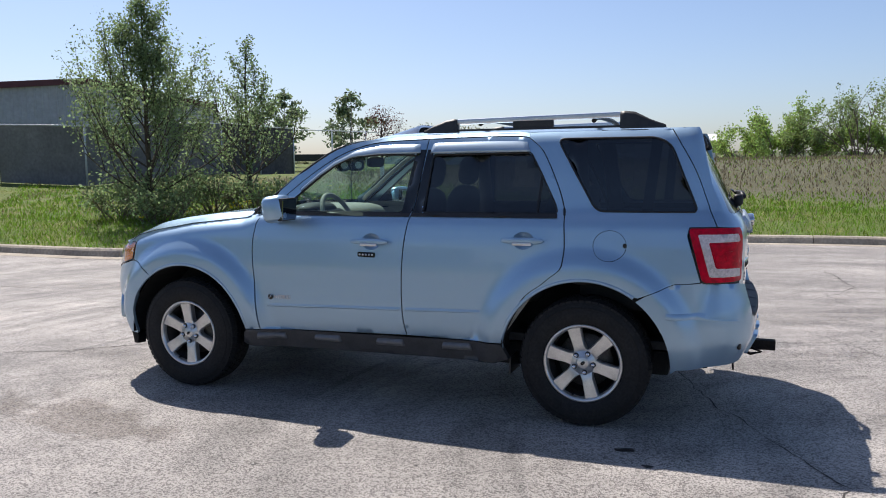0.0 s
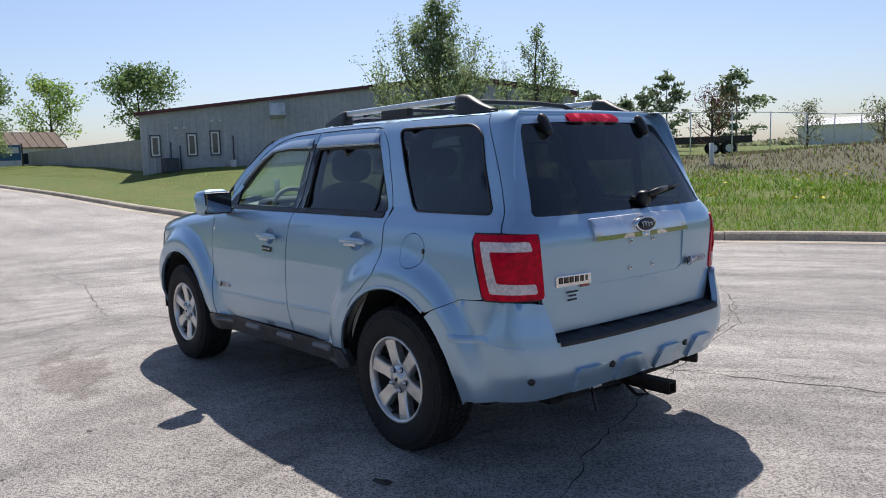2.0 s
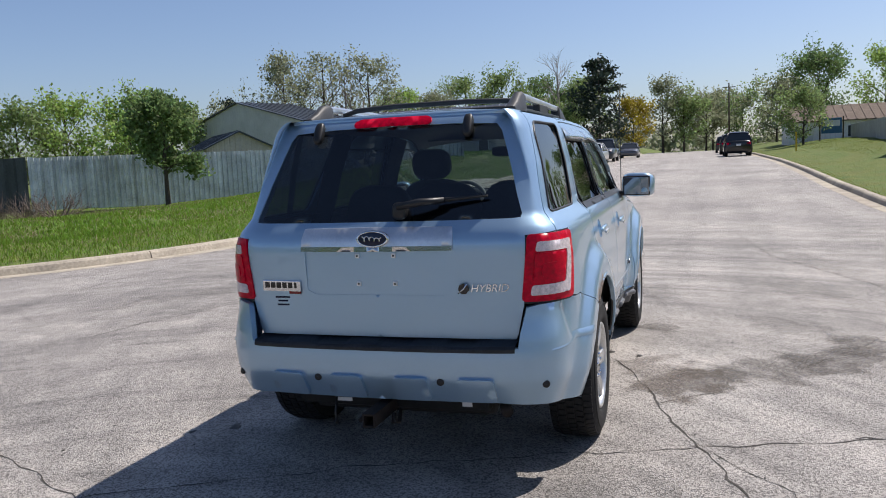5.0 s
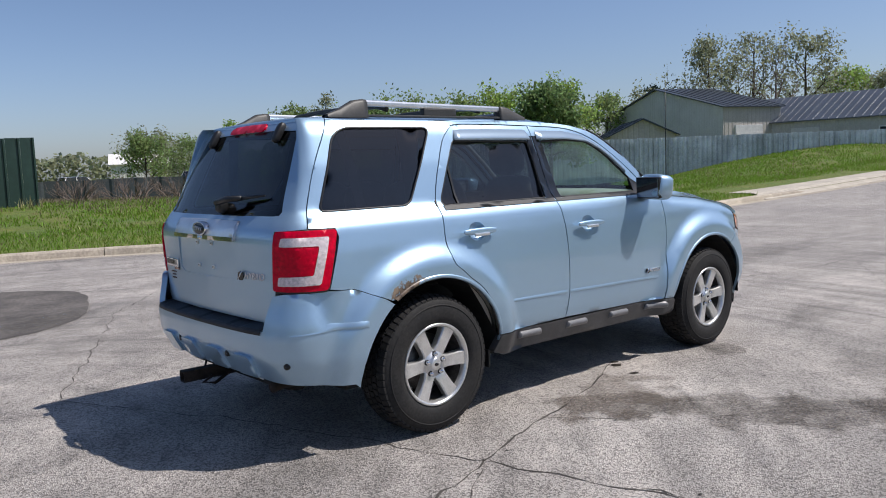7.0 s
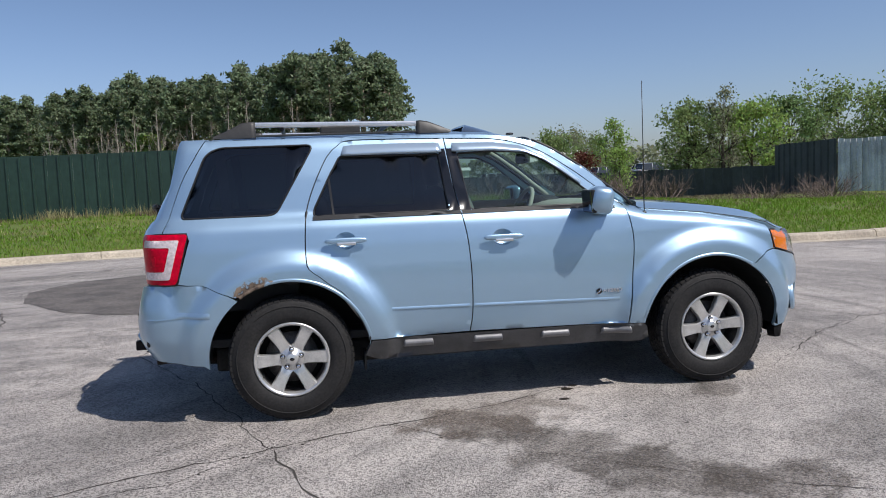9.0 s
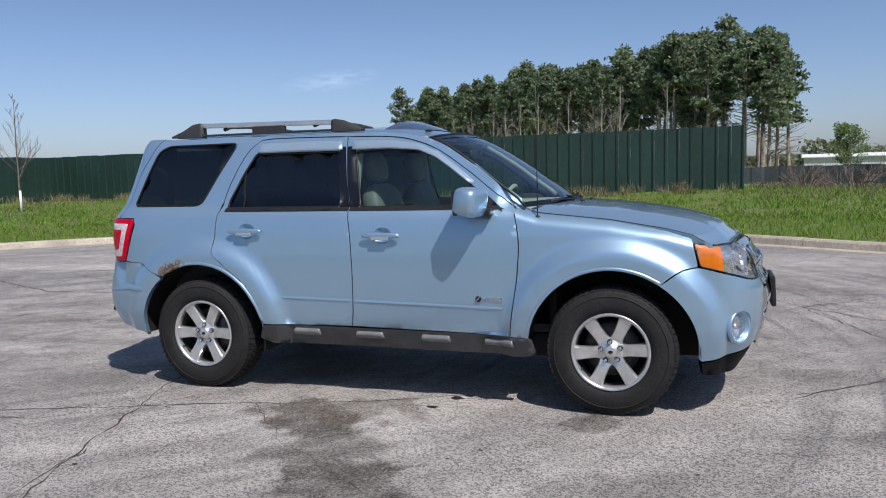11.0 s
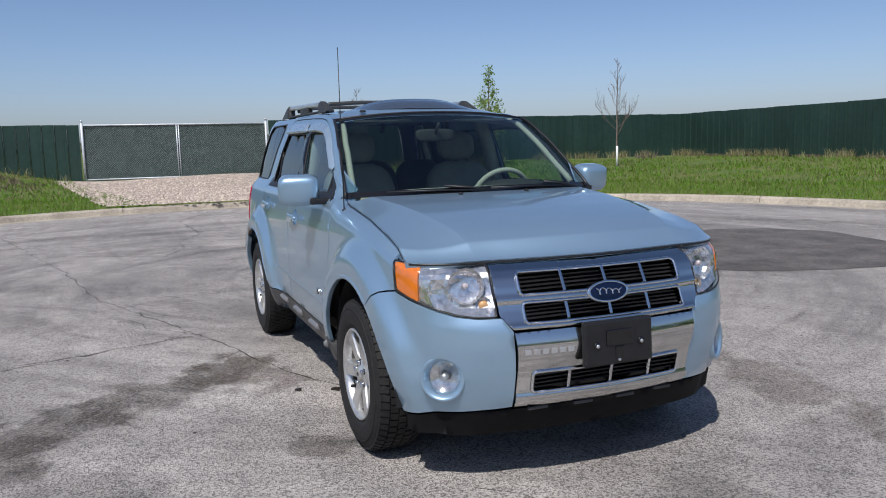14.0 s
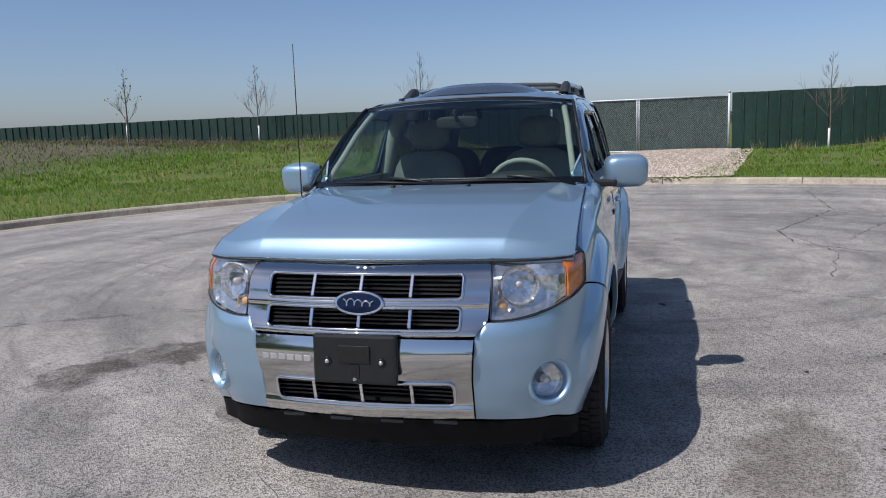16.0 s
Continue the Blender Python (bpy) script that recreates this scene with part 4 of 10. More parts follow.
def grey_building():
    b = empty("metal_building", Matrix(), "long grey ribbed metal building with maroon roof trim", "building")
    A, d = Vector((31.83, -9.5)), Vector((-0.42, -0.9075))
    n = Vector((-d.y, d.x)) * -1
    if n.y > 0:
        n = -n
    B = A + d * 21.05
    ribbed_wall(b, A, B, 0.4, 3.76, 4.55, M["grey_siding"], 0.3, zmid=(0.71, 5.42), panel=0.92)
    A2, B2 = A + n * 22, B + n * 22
    ribbed_wall(b, B, B2, 0.4, 4.55, 4.55, M["grey_siding"], 0.6, panel=3)
    ribbed_wall(b, A2, A, 0.4, 3.76, 3.76, M["grey_siding"], 0.6, panel=3)
    pk, pk2 = A + d * 14.95, A2 + d * 14.95
    o = -n * 0.18
    slab("roof", [(*(A + o - d * 0.2), 3.83), (*(pk + o), 5.49), (*pk2, 5.49), (*(A2 - d * 0.2), 3.83)], 0.08, M["dark_roof"], b)
    slab("roof", [(*(pk + o), 5.49), (*(B + o + d * 0.2), 4.62), (*(B2 + d * 0.2), 4.62), (*pk2, 5.49)], 0.08, M["dark_roof"], b)
    step = A + d * 10.6
    for p, q, za, zb, th in ((A - d * 0.22, step, 3.85, 5.02, 0.15), (step, pk, 5.03, 5.52, 0.26), (pk, B + d * 0.22, 5.52, 4.65, 0.26)):
        p, q = p + o * 1.15, q + o * 1.15
        slab("roof_trim", [(p.x, p.y, za), (q.x, q.y, zb), (q.x - o.x * 0.5, q.y - o.y * 0.5, zb), (p.x - o.x * 0.5, p.y - o.y * 0.5, za)], th, M["maroon"], b)
    slab("corner_trim", [(*(B + d * 0.05 - n * 0.05), 4.5), (*(B + d * 0.05 + n * 0.1), 4.5), (*(B - d * 0.1 + n * 0.1), 4.5), (*(B - d * 0.1 - n * 0.05), 4.5)], 4.1, M["grey_siding"], b)
    for u, zz, h in ((0.60, 1.98, 0.74), (2.18, 1.98, 0.80), (3.2, 2.0, 0.88)):
        p = A + d * u - n * 0.03
        wall_window(b, (p.x, p.y, zz), (-d.x, -d.y), (-n.x, -n.y), 0.22, h, edge=True)
    p = A + d * 6.05 - n * 0.3
    bm = bmesh.new()
    pts = [(-0.35, 0, 0), (0.35, 0, 0), (-0.35, -0.75, 0.12), (0.35, -0.75, 0.12), (-0.35, 0, 0.7), (0.35, 0, 0.7), (-0.35, -0.5, 0.7), (0.35, -0.5, 0.7)]
    vs = [bm.verts.new(p3) for p3 in pts]
    for f in ((0, 1, 5, 4), (2, 6, 7, 3), (4, 5, 7, 6), (0, 4, 6, 2), (1, 3, 7, 5), (0, 2, 3, 1)):
        bm.faces.new([vs[i] for i in f])
    bmesh.ops.recalc_face_normals(bm, faces=bm.faces)
    hood = part("exhaust_hood", bm, M["galv"], b, "galvanised exhaust hood")
    hood.matrix_world = Matrix(((-d.x, n.x, 0, p.x + n.x * 0.3), (-d.y, n.y, 0, p.y + n.y * 0.3), (0, 0, 1, 3.5), (0, 0, 0, 1)))
    for u, zz in ((1.55, 3.10), (3.1, 3.38)):
        p = A + d * u - n * 0.08
        for k in (0, 0.35):
            q = p + d * k
            part("wall_lamp", box_bm(0.13, 0.13, 0.11, (q.x, q.y, zz), 0.02), M["white_paint"], b)
    p = A + d * 1.2 - n * 0.45
    part("air_unit", box_bm(0.62, 0.62, 0.65, (p.x, p.y, ground_z(p.x, p.y) - 0.02), 0.04), M["dark_roof"], b)
    for u, h in ((1.25, 1.3), (1.65, 1.1), (4.0, 0.8)):
        p = A + d * u - n * 0.1
        v, f = tube_data([(p.x, p.y, ground_z(p.x, p.y)), (p.x, p.y, ground_z(p.x, p.y) + h + (0.6 if h < 1 else 0))], [0.03, 0.03], 8)
        link_mesh("pipe", v, f, M["dark_roof"], b, True)
    for u in (3.95, 9.6):
        p = A + d * u - n * 0.35
        part("utility_box", box_bm(0.28, 0.2, 0.34, (p.x, p.y, ground_z(p.x, p.y) - 0.02), 0.02), M["white_paint"], b)


grey_building()


def gable_house(name, corner, along, across, length, width, z0, eave, ridge, wall, roof, label, windows=(), over=0.3, gable=None):
    """A gabled building: corner, unit vectors along its ridge and across it."""
    b = empty(name, Matrix(), label, "building")
    c, a, x = Vector(corner), Vector(along), Vector(across)
    P = [c, c + a * length, c + a * length + x * width, c + x * width]
    ribbed_wall(b, P[1], P[0], z0, eave, eave, wall, 0.4, panel=2.4)
    ribbed_wall(b, P[3], P[2], z0, eave, eave, wall, 0.4, panel=2.4)
    ribbed_wall(b, P[0], P[3], z0, eave, eave, gable or wall, 0.4, zmid=(0.5, ridge), panel=2.4)
    ribbed_wall(b, P[2], P[1], z0, eave, eave, gable or wall, 0.4, zmid=(0.5, ridge), panel=2.4)
    dz = (ridge - eave) / (width / 2) * over
    r0, r1 = c + x * width / 2 - a * over, c + x * width / 2 + a * (length + over)
    for s, e0, e1 in ((-1, P[0] - a * over - x * over, P[1] + a * over - x * over), (1, P[3] - a * over + x * over, P[2] + a * over + x * over)):
        # standing seams: each sheet of the roof a strip of its own
        cnt = max(4, round(length / 0.7))
        for i in range(cnt):
            bm = bmesh.new()
            t0, t1 = i / cnt, (i + 1) / cnt
            for lo, hi, up in ((t0, t0 + (t1 - t0) * 0.9, 0.0), (t0 + (t1 - t0) * 0.9, t1, 0.05)):
                q = [(*e0.lerp(e1, lo), eave - dz + 0.06 + up), (*e0.lerp(e1, hi), eave - dz + 0.06 + up), (*r0.lerp(r1, hi), ridge + 0.06 + up), (*r0.lerp(r1, lo), ridge + 0.06 + up)]
                vs = [bm.verts.new(k) for k in q] + [bm.verts.new((k[0], k[1], k[2] - 0.1 - up)) for k in q]
                for f in ((0, 1, 2, 3), (7, 6, 5, 4), (0, 4, 5, 1), (2, 6, 7, 3), (0, 3, 7, 4), (1, 5, 6, 2)):
                    bm.faces.new([vs[j] for j in f])
            bmesh.ops.recalc_face_normals(bm, faces=bm.faces)
            part("roof_sheet", bm, roof, b)
    for face, u, zz, w, h, kind in windows:
        if face == "long":
            p, al, ou = c + a * u - x * 0.04, a, -x
        elif face == "far":
            p, al, ou = c + a * (length + 0.04) + x * u, x, a
        else:
            p, al, ou = c + x * u - a * 0.04, x, -a
        if kind == "window":
            wall_window(b, (p.x, p.y, zz), (al.x, al.y), (ou.x, ou.y), w, h)
        else:
            dr = part("door", box_bm(w, 0.12, h, (0, 0, 0), 0.01), M["white_paint"] if kind == "garage" else M["lifted_siding"], b)
            dr.matrix_world = Matrix(((al.x, ou.x, 0, p.x), (al.y, ou.y, 0, p.y), (0, 0, 1, zz), (0, 0, 0, 1)))
            if kind == "garage":
                for k in range(1, 5):
                    part("door_panel", box_bm(w * 0.96, 0.03, h / 5 - 0.06, (0, 0.07, h * (k - 1) / 5 + 0.03), 0.01), M["white_paint"], dr)
    return b


# the long shed down the road, its gable towards the road, and the dark hall behind it
ua = Vector((0.061, 0.998))
ux = Vector((0.998, -0.061))
gable_house("long_shed", (66.6, 15.9), ua, ux, 20.0, 8.2, 0.9, 4.35, 6.65, M["mid_siding"], M["shed_roof"], "long grey shed with dark standing-seam metal roof", gable=M["tan_siding"],
            windows=(("long", 6.3, 2.2, 0.9, 1.1, "window"), ("long", 2.2, 2.0, 0.9, 1.3, "window"), ("end", 2.2, 1.6, 0.9, 2.2, "door"), ("end", 5.6, 1.8, 0.9, 1.2, "window"), ("end", 3.8, 4.1, 0.9, 0.8, "window"), ("long", 13.2, 2.0, 2.6, 1.6, "door")))
va = Vector((0.927, -0.375))
vx = Vector((0.375, 0.927))
gable_house("dark_hall", (62.6, 34.3), va, vx, 6.4, 20.9, 0.8, 5.8, 8.33, M["tan_siding"], M["dark_roof"], "dark grey hall with a white garage door", gable=M["lifted_siding"],
            windows=(("long", 2.8, 0.9, 3.0, 3.2, "garage"),))
gable_house("small_shed", (46.2, 28.6), Vector((0.707, 0.707)), Vector((-0.707, 0.707)), 9, 4.6, 0.2, 3.1, 4.2, M["tan_siding"], M["dark_roof"], "small grey shed behind the corrugated fence", windows=(("end", 2.3, 1.4, 1.6, 1.0, "door"),))
gable_house("white_house", (76, -9.0), Vector((0.0, -1.0)), Vector((1.0, 0.0)), 8.5, 7, 0.8, 3.6, 5.0, M["white_paint"], M["brown_roof"], "low white house with brown shingle roof", windows=(("long", 1.6, 1.6, 1.0, 1.6, "door"), ("long", 5.5, 2.0, 1.0, 1.0, "window")))
gable_house("side_house", (92, 11.5), Vector((0, 1.0)), Vector((1.0, 0)), 6, 6, 1.2, 3.6, 4.6, M["white_paint"], M["brown_roof"], "small white outbuilding beside the trees")
gable_house("far_store", (2, -120), Vector((1.0, 0.05)), Vector((-0.05, 1.0)), 46, 16, 0.5, 4.3, 5.4, M["white_paint"], M["white_paint"], "long low white warehouse in the distance")
gable_house("far_store", (33.2, 110), Vector((0.94, -0.34)), Vector((0.34, 0.94)), 7.5, 6, 0.0, 3.3, 4.7, M["white_paint"], M["white_paint"], "low white warehouse in the hazy distance")
gable_house("far_store", (14, 118), Vector((0.99, -0.14)), Vector((0.14, 0.99)), 11, 5, 0.0, 2.4, 2.8, M["white_paint"], M["white_paint"], "long low pale shed beyond the yard")
# block wall beside the metal building
bw = empty("yard_wall", Matrix(), "plain grey yard wall running from the metal building", "wall")
ribbed_wall(bw, (72, -13.6), (32.6, -10.3), 0.3, 3.0, 2.75, M["concrete"], 0.8, panel=3.2, depth=0.012)
# sign on posts, marker post, yellow post
sg = empty("sign", pose(70, -11.8, 1.0, 0, 0, 80), "blue and white sign on dark posts", "sign")
part("board", box_bm(1.6, 0.08, 1.3, (0, 0, 1.3), 0.01), mat("sign_blue", (0.03, 0.12, 0.25), 0.5), sg)
part("stripe", box_bm(1.3, 0.02, 0.5, (0, 0.05, 1.9), 0.0), M["white_paint"], sg)
for u in (-0.9, 0.9):
    part("post", box_bm(0.12, 0.12, 2.8, (u, 0, -0.1), 0.01), M["bark"], sg)
part("stripe", box_bm(1.3, 0.02, 0.4, (0, -0.05, 1.5), 0.0), M["white_paint"], sg)
bo = empty("marker_post", pose(14.3, -6.8, ground_z(14.3, -6.8) - 0.02, 2, -3, 20), "pale plastic utility marker post in the lawn", "post")
bm = bmesh.new()
bmesh.ops.create_cone(bm, cap_ends=True, segments=14, radius1=0.085, radius2=0.08, depth=0.74)
bmesh.ops.translate(bm, vec=(0, 0, 0.37), verts=bm.verts)
part("body", bm, M["galv"], bo, smooth=False)
bm = bmesh.new()
bmesh.ops.create_cone(bm, cap_ends=True, segments=14, radius1=0.092, radius2=0.08, depth=0.07)
bmesh.ops.translate(bm, vec=(0, 0, 0.76), verts=bm.verts)
part("cap", bm, M["white_paint"], bo)
yp = tagged(part("yellow_post", box_bm(0.1, 0.1, 1.3, (0, 0, 0), 0.01), mat("yellow_paint", (0.6, 0.4, 0.03), 0.6)), "thin yellow marker post in the lawn", "post")
yp.matrix_world = pose(52, -7.2, ground_z(52, -7.2) - 0.05)
for x, y, h in ((105, -4.6, 8.6), (96, -14, 6.0)):
    v, f = tube_data([(0, 0, -0.2), (0, 0, h)], [0.13, 0.09], 10)
    up = empty("utility_pole", pose(x, y, ground_z(x, y)), "tall dark wooden utility pole beside the road", "pole")
    link_mesh("pole", v, f, M["bark"] if h > 7 else M["white_paint"], up, True)
    part("crossarm", box_bm(0.1, 1.6 if h > 7 else 0.4, 0.1, (0, 0, h - 0.6), 0.01), M["bark"], up)
# gravel before the gate
verts = []
nn = 14
for i in range(nn + 1):
    t = i / nn
    half = 2.3 + 1.6 * t ** 0.8
    for j in range(9):
        y = 0.3 - half + 2 * half * j / 8 + 0.25 * noise.noise((i * 0.7, j * 0.9, 3))
        x = -14.98 - 12.4 * t
        verts.append((x, y, ground_z(x, y) + (0.03 if i else -0.06)))
tagged(link_mesh("gravel_drive", verts, [(i * 9 + j, i * 9 + j + 1, (i + 1) * 9 + j + 1, (i + 1) * 9 + j) for i in range(nn) for j in range(8)], M["gravel_bed"], smooth=True), "pinkish gravel drive in front of the gate", "gravel", kind="structure")
rs = np.random.RandomState(4)
N = 9000
tt = rs.rand(N) ** 1.2
gx = -14.7 - 12.0 * tt
gy = 0.3 + (rs.rand(N) * 2 - 1) * (2.5 + 1.8 * tt)
oct_v = np.array([(1, 0, 0), (0, 1, 0), (-1, 0, 0), (0, -1, 0), (0, 0, 0.8), (0, 0, -0.4)])
oct_f = np.array([(0, 1, 4), (1, 2, 4), (2, 3, 4), (3, 0, 4)])
size = 0.015 + 0.035 * rs.rand(N) ** 2
gz = np.array([ground_z(a, b) + 0.045 for a, b in zip(gx, gy)])
V = oct_v[None] * size[:, None, None] * (0.7 + 0.6 * rs.rand(N, 6, 1)) + np.stack([gx, gy, gz], 1)[:, None]
Fc = (oct_f[None] + (np.arange(N) * 6)[:, None, None]).reshape(-1, 3)
tagged(fast_mesh("gravel_stones", V.reshape(-1, 3), Fc, M["gravel"]), "loose pink and tan stones on the gravel drive", "gravel", kind="stuff")

# ---- the car's shell: a plan line round the body, pushed in and out by height ----
HUB_X, HUB_Z, ARCH_R = 1.31, 0.35, 0.462


def smooth_line(knots, step):
    """Catmull-Rom through plane knots, sampled about every step."""
    k = [np.array(p, float) for p in knots]
    k = [2 * k[0] - k[1]] + k + [2 * k[-1] - k[-2]]
    out = []
    for i in range(1, len(k) - 2):
        n = max(2, int(np.linalg.norm(k[i + 1] - k[i]) / step))
        for j in range(n):
            t = j / n
            out.append(0.5 * (2 * k[i] + (k[i + 1] - k[i - 1]) * t + (2 * k[i - 1] - 5 * k[i] + 4 * k[i + 1] - k[i + 2]) * t * t
                              + (3 * k[i] - k[i - 1] - 3 * k[i + 1] + k[i + 2]) * t ** 3))
    out.append(k[-2])
    return np.array(out)


PLAN = smooth_line([(2.12, 0), (2.11, 0.2), (2.082, 0.42), (2.05, 0.56), (2.0, 0.665), (1.93, 0.735), (1.83, 0.785), (1.68, 0.817), (1.45, 0.829),
                    (1.0, 0.834), (0.3, 0.838), (-0.5, 0.838), (-1.2, 0.836), (-1.6, 0.832), (-1.82, 0.825), (-1.96, 0.802), (-2.055, 0.752),
                    (-2.105, 0.67), (-2.132, 0.55), (-2.150, 0.3), (-2.156, 0)], 0.02)
PLAN_S = np.concatenate([[0], np.cumsum(np.linalg.norm(np.diff(PLAN, axis=0), axis=1))])
PLAN_T = np.gradient(PLAN, axis=0)
PLAN_T /= np.linalg.norm(PLAN_T, axis=1)[:, None]
PLAN_N = np.stack([PLAN_T[:, 1] * -1, PLAN_T[:, 0]], 1)
if PLAN_N[0][0] < 0:
    PLAN_N = -PLAN_N
PLAN_N[0], PLAN_N[-1] = (1, 0), (-1, 0)
S_END = PLAN_S[-1]


def s_x(x):
    """The plan line's place at a given x."""
    return float(np.interp(-x, -PLAN[:, 0], PLAN_S))


def s_front(y):
    n = int(np.argmin(np.abs(PLAN[:, 0] - 1.0)))
    return float(np.interp(y, PLAN[:n, 1], PLAN_S[:n]))


def s_rear(y):
    n = int(np.argmin(np.abs(PLAN[:, 0] + 1.0)))
    return float(np.interp(-y, -PLAN[n:, 1], PLAN_S[n:]))


Z_SIDE = [0.30, 0.40, 0.48, 0.575, 0.59, 0.70, 0.85, 1.00, 1.09, 1.125, 1.17, 1.19, 1.40, 1.56, 1.60, 1.63, 1.66]
O_SIDE = [-0.07, -0.035, -0.012, 0.0, 0.002, 0.004, 0.002, -0.010, -0.026, -0.038, -0.082, -0.100, -0.152, -0.205, -0.226, -0.255, -0.31]
Z_REAR = [0.30, 0.40, 0.50, 0.60, 0.632, 0.645, 0.90, 1.04, 1.08, 1.12, 1.155, 1.19, 1.40, 1.57, 1.61, 1.64, 1.66]
O_REAR = [-0.06, 0.0, 0.05, 0.058, 0.052, -0.02, -0.008, 0.0, -0.003, -0.018, -0.044, -0.074, -0.185, -0.275, -0.30, -0.335, -0.37]
Z_FRONT = [0.22, 0.30, 0.40, 0.50, 0.62, 0.70, 0.735, 0.76, 0.85, 0.93, 0.97, 1.02]
O_FRONT = [-0.10, -0.05, 0.0, 0.022, 0.035, 0.03, 0.012, 0.0, -0.03, -0.07, -0.11, -0.2]
S_CORNER_F = (s_x(1.80), s_front(0.42))
S_CORNER_R = (s_x(-1.86), s_rear(0.60))


def hood_edge(x):
    """Height of the hood's side edge."""
    return float(np.interp(x, [0.66, 0.9, 1.3, 1.6, 1.8, 1.95, 2.1], [1.20, 1.125, 1.085, 1.035, 0.985, 0.955, 0.95]))


def flare(x, z):
    """The swell round the wheel openings."""
    best = 0.0
    for hx in (HUB_X, -HUB_X):
        r = math.hypot(x - hx, z - HUB_Z)
        if z > 0.2:
            a = max(0.0, min(1.0, (0.655 - r) / 0.115))
            lift = 0.052 if hx > 0 else 0.050
            best = max(best, lift * a * a * (3 - 2 * a))
    return best


def shell_off(s, z):
    o = float(np.interp(z, Z_SIDE, O_SIDE))
    a, b = S_CORNER_F
    if s < a:
        t = max(0.0, min(1.0, (s - b) / (a - b)))
        t = t * t * (3 - 2 * t)
        of = float(np.interp(z, Z_FRONT, O_FRONT))
        o = of + (o - of) * t
    a, b = S_CORNER_R
    if s > a:
        t = max(0.0, min(1.0, (b - s) / (b - a)))
        t = t * t * (3 - 2 * t)
        orr = float(np.interp(z, Z_REAR, O_REAR))
        o = orr + (o - orr) * t
    return o


def shell(s, z, lift=0.0):
    """A point of the left half of the shell."""
    x = float(np.interp(s, PLAN_S, PLAN[:, 0]))
    y = float(np.interp(s, PLAN_S, PLAN[:, 1]))
    nx = float(np.interp(s, PLAN_S, PLAN_N[:, 0]))
    ny = float(np.interp(s, PLAN_S, PLAN_N[:, 1]))
    o = shell_off(s, z) + lift
    if x > 0.66:
        u = (z - (hood_edge(x) - 0.075)) / 0.075
        if u > 0:
            o -= 0.075 * min(u, 1.0) ** 2 * min(1.0, (x - 0.66) / 0.16)
    if ny > 0.4:
        o += flare(x, z) * min(1.0, (ny - 0.4) / 0.4)
    return (x + nx * o, y + ny * o, z)

# ---- car materials ----
def paint_mat():
    m = mat("ice_blue_metallic_paint", (0.345, 0.50, 0.65), 0.36, 0.68, coat=1.0)
    nt = m.node_tree
    b = nt.nodes["Principled BSDF"]
    tc = nt.nodes.new("ShaderNodeTexCoord")
    flake = nt.nodes.new("ShaderNodeTexVoronoi")
    flake.inputs["Scale"].default_value = 900
    nt.links.new(tc.outputs["Object"], flake.inputs["Vector"])
    dust = nt.nodes.new("ShaderNodeTexNoise")
    dust.inputs["Scale"].default_value, dust.inputs["Detail"].default_value = 3.5, 7
    nt.links.new(tc.outputs["Object"], dust.inputs["Vector"])
    hsv = nt.nodes.new("ShaderNodeHueSaturation")
    hsv.inputs["Color"].default_value = (0.345, 0.50, 0.65, 1)
    mr = nt.nodes.new("ShaderNodeMapRange")
    mr.inputs["To Min"].default_value, mr.inputs["To Max"].default_value = 0.9, 1.1
    nt.links.new(flake.outputs["Color"], mr.inputs["Value"])
    nt.links.new(mr.outputs["Result"], hsv.inputs["Value"])
    nt.links.new(hsv.outputs["Color"], b.inputs["Base Color"])
    rr = nt.nodes.new("ShaderNodeMapRange")
    rr.inputs["To Min"].default_value, rr.inputs["To Max"].default_value = 0.34, 0.44
    nt.links.new(dust.outputs["Fac"], rr.inputs["Value"])
    nt.links.new(rr.outputs["Result"], b.inputs["Roughness"])
    cr = nt.nodes.new("ShaderNodeMapRange")
    cr.inputs["To Min"].default_value, cr.inputs["To Max"].default_value = 0.0, 0.05
    nt.links.new(dust.outputs["Fac"], cr.inputs["Value"])
    nt.links.new(cr.outputs["Result"], b.inputs["Coat Roughness"])
    b.inputs["Coat Weight"].default_value = 1.0
    return m


def glass_mat(name, tint, rough=0.0, thin=0.5):
    """Tinted glass: a tinted see-through sheet with a mirror-like skin."""
    m = bpy.data.materials.new(name)
    m.use_nodes = True
    nt = m.node_tree
    nt.nodes.remove(nt.nodes["Principled BSDF"])
    tr = nt.nodes.new("ShaderNodeBsdfTransparent")
    tr.inputs["Color"].default_value = (*tint, 1)
    gl = nt.nodes.new("ShaderNodeBsdfGlossy")
    gl.inputs["Roughness"].default_value = rough
    lw = nt.nodes.new("ShaderNodeLayerWeight")
    pw = nt.nodes.new("ShaderNodeMath")
    pw.operation = "POWER"
    pw.inputs[1].default_value = 4.5
    nt.links.new(lw.outputs["Facing"], pw.inputs[0])
    fr = nt.nodes.new("ShaderNodeMath")
    fr.operation = "MULTIPLY_ADD"
    fr.inputs[1].default_value, fr.inputs[2].default_value = 0.9, 0.09
    nt.links.new(pw.outputs[0], fr.inputs[0])
    ms = nt.nodes.new("ShaderNodeMixShader")
    nt.links.new(fr.outputs[0], ms.inputs["Fac"])
    nt.links.new(tr.outputs[0], ms.inputs[1])
    nt.links.new(gl.outputs[0], ms.inputs[2])
    nt.links.new(ms.outputs[0], nt.nodes["Material Output"].inputs["Surface"])
    return m


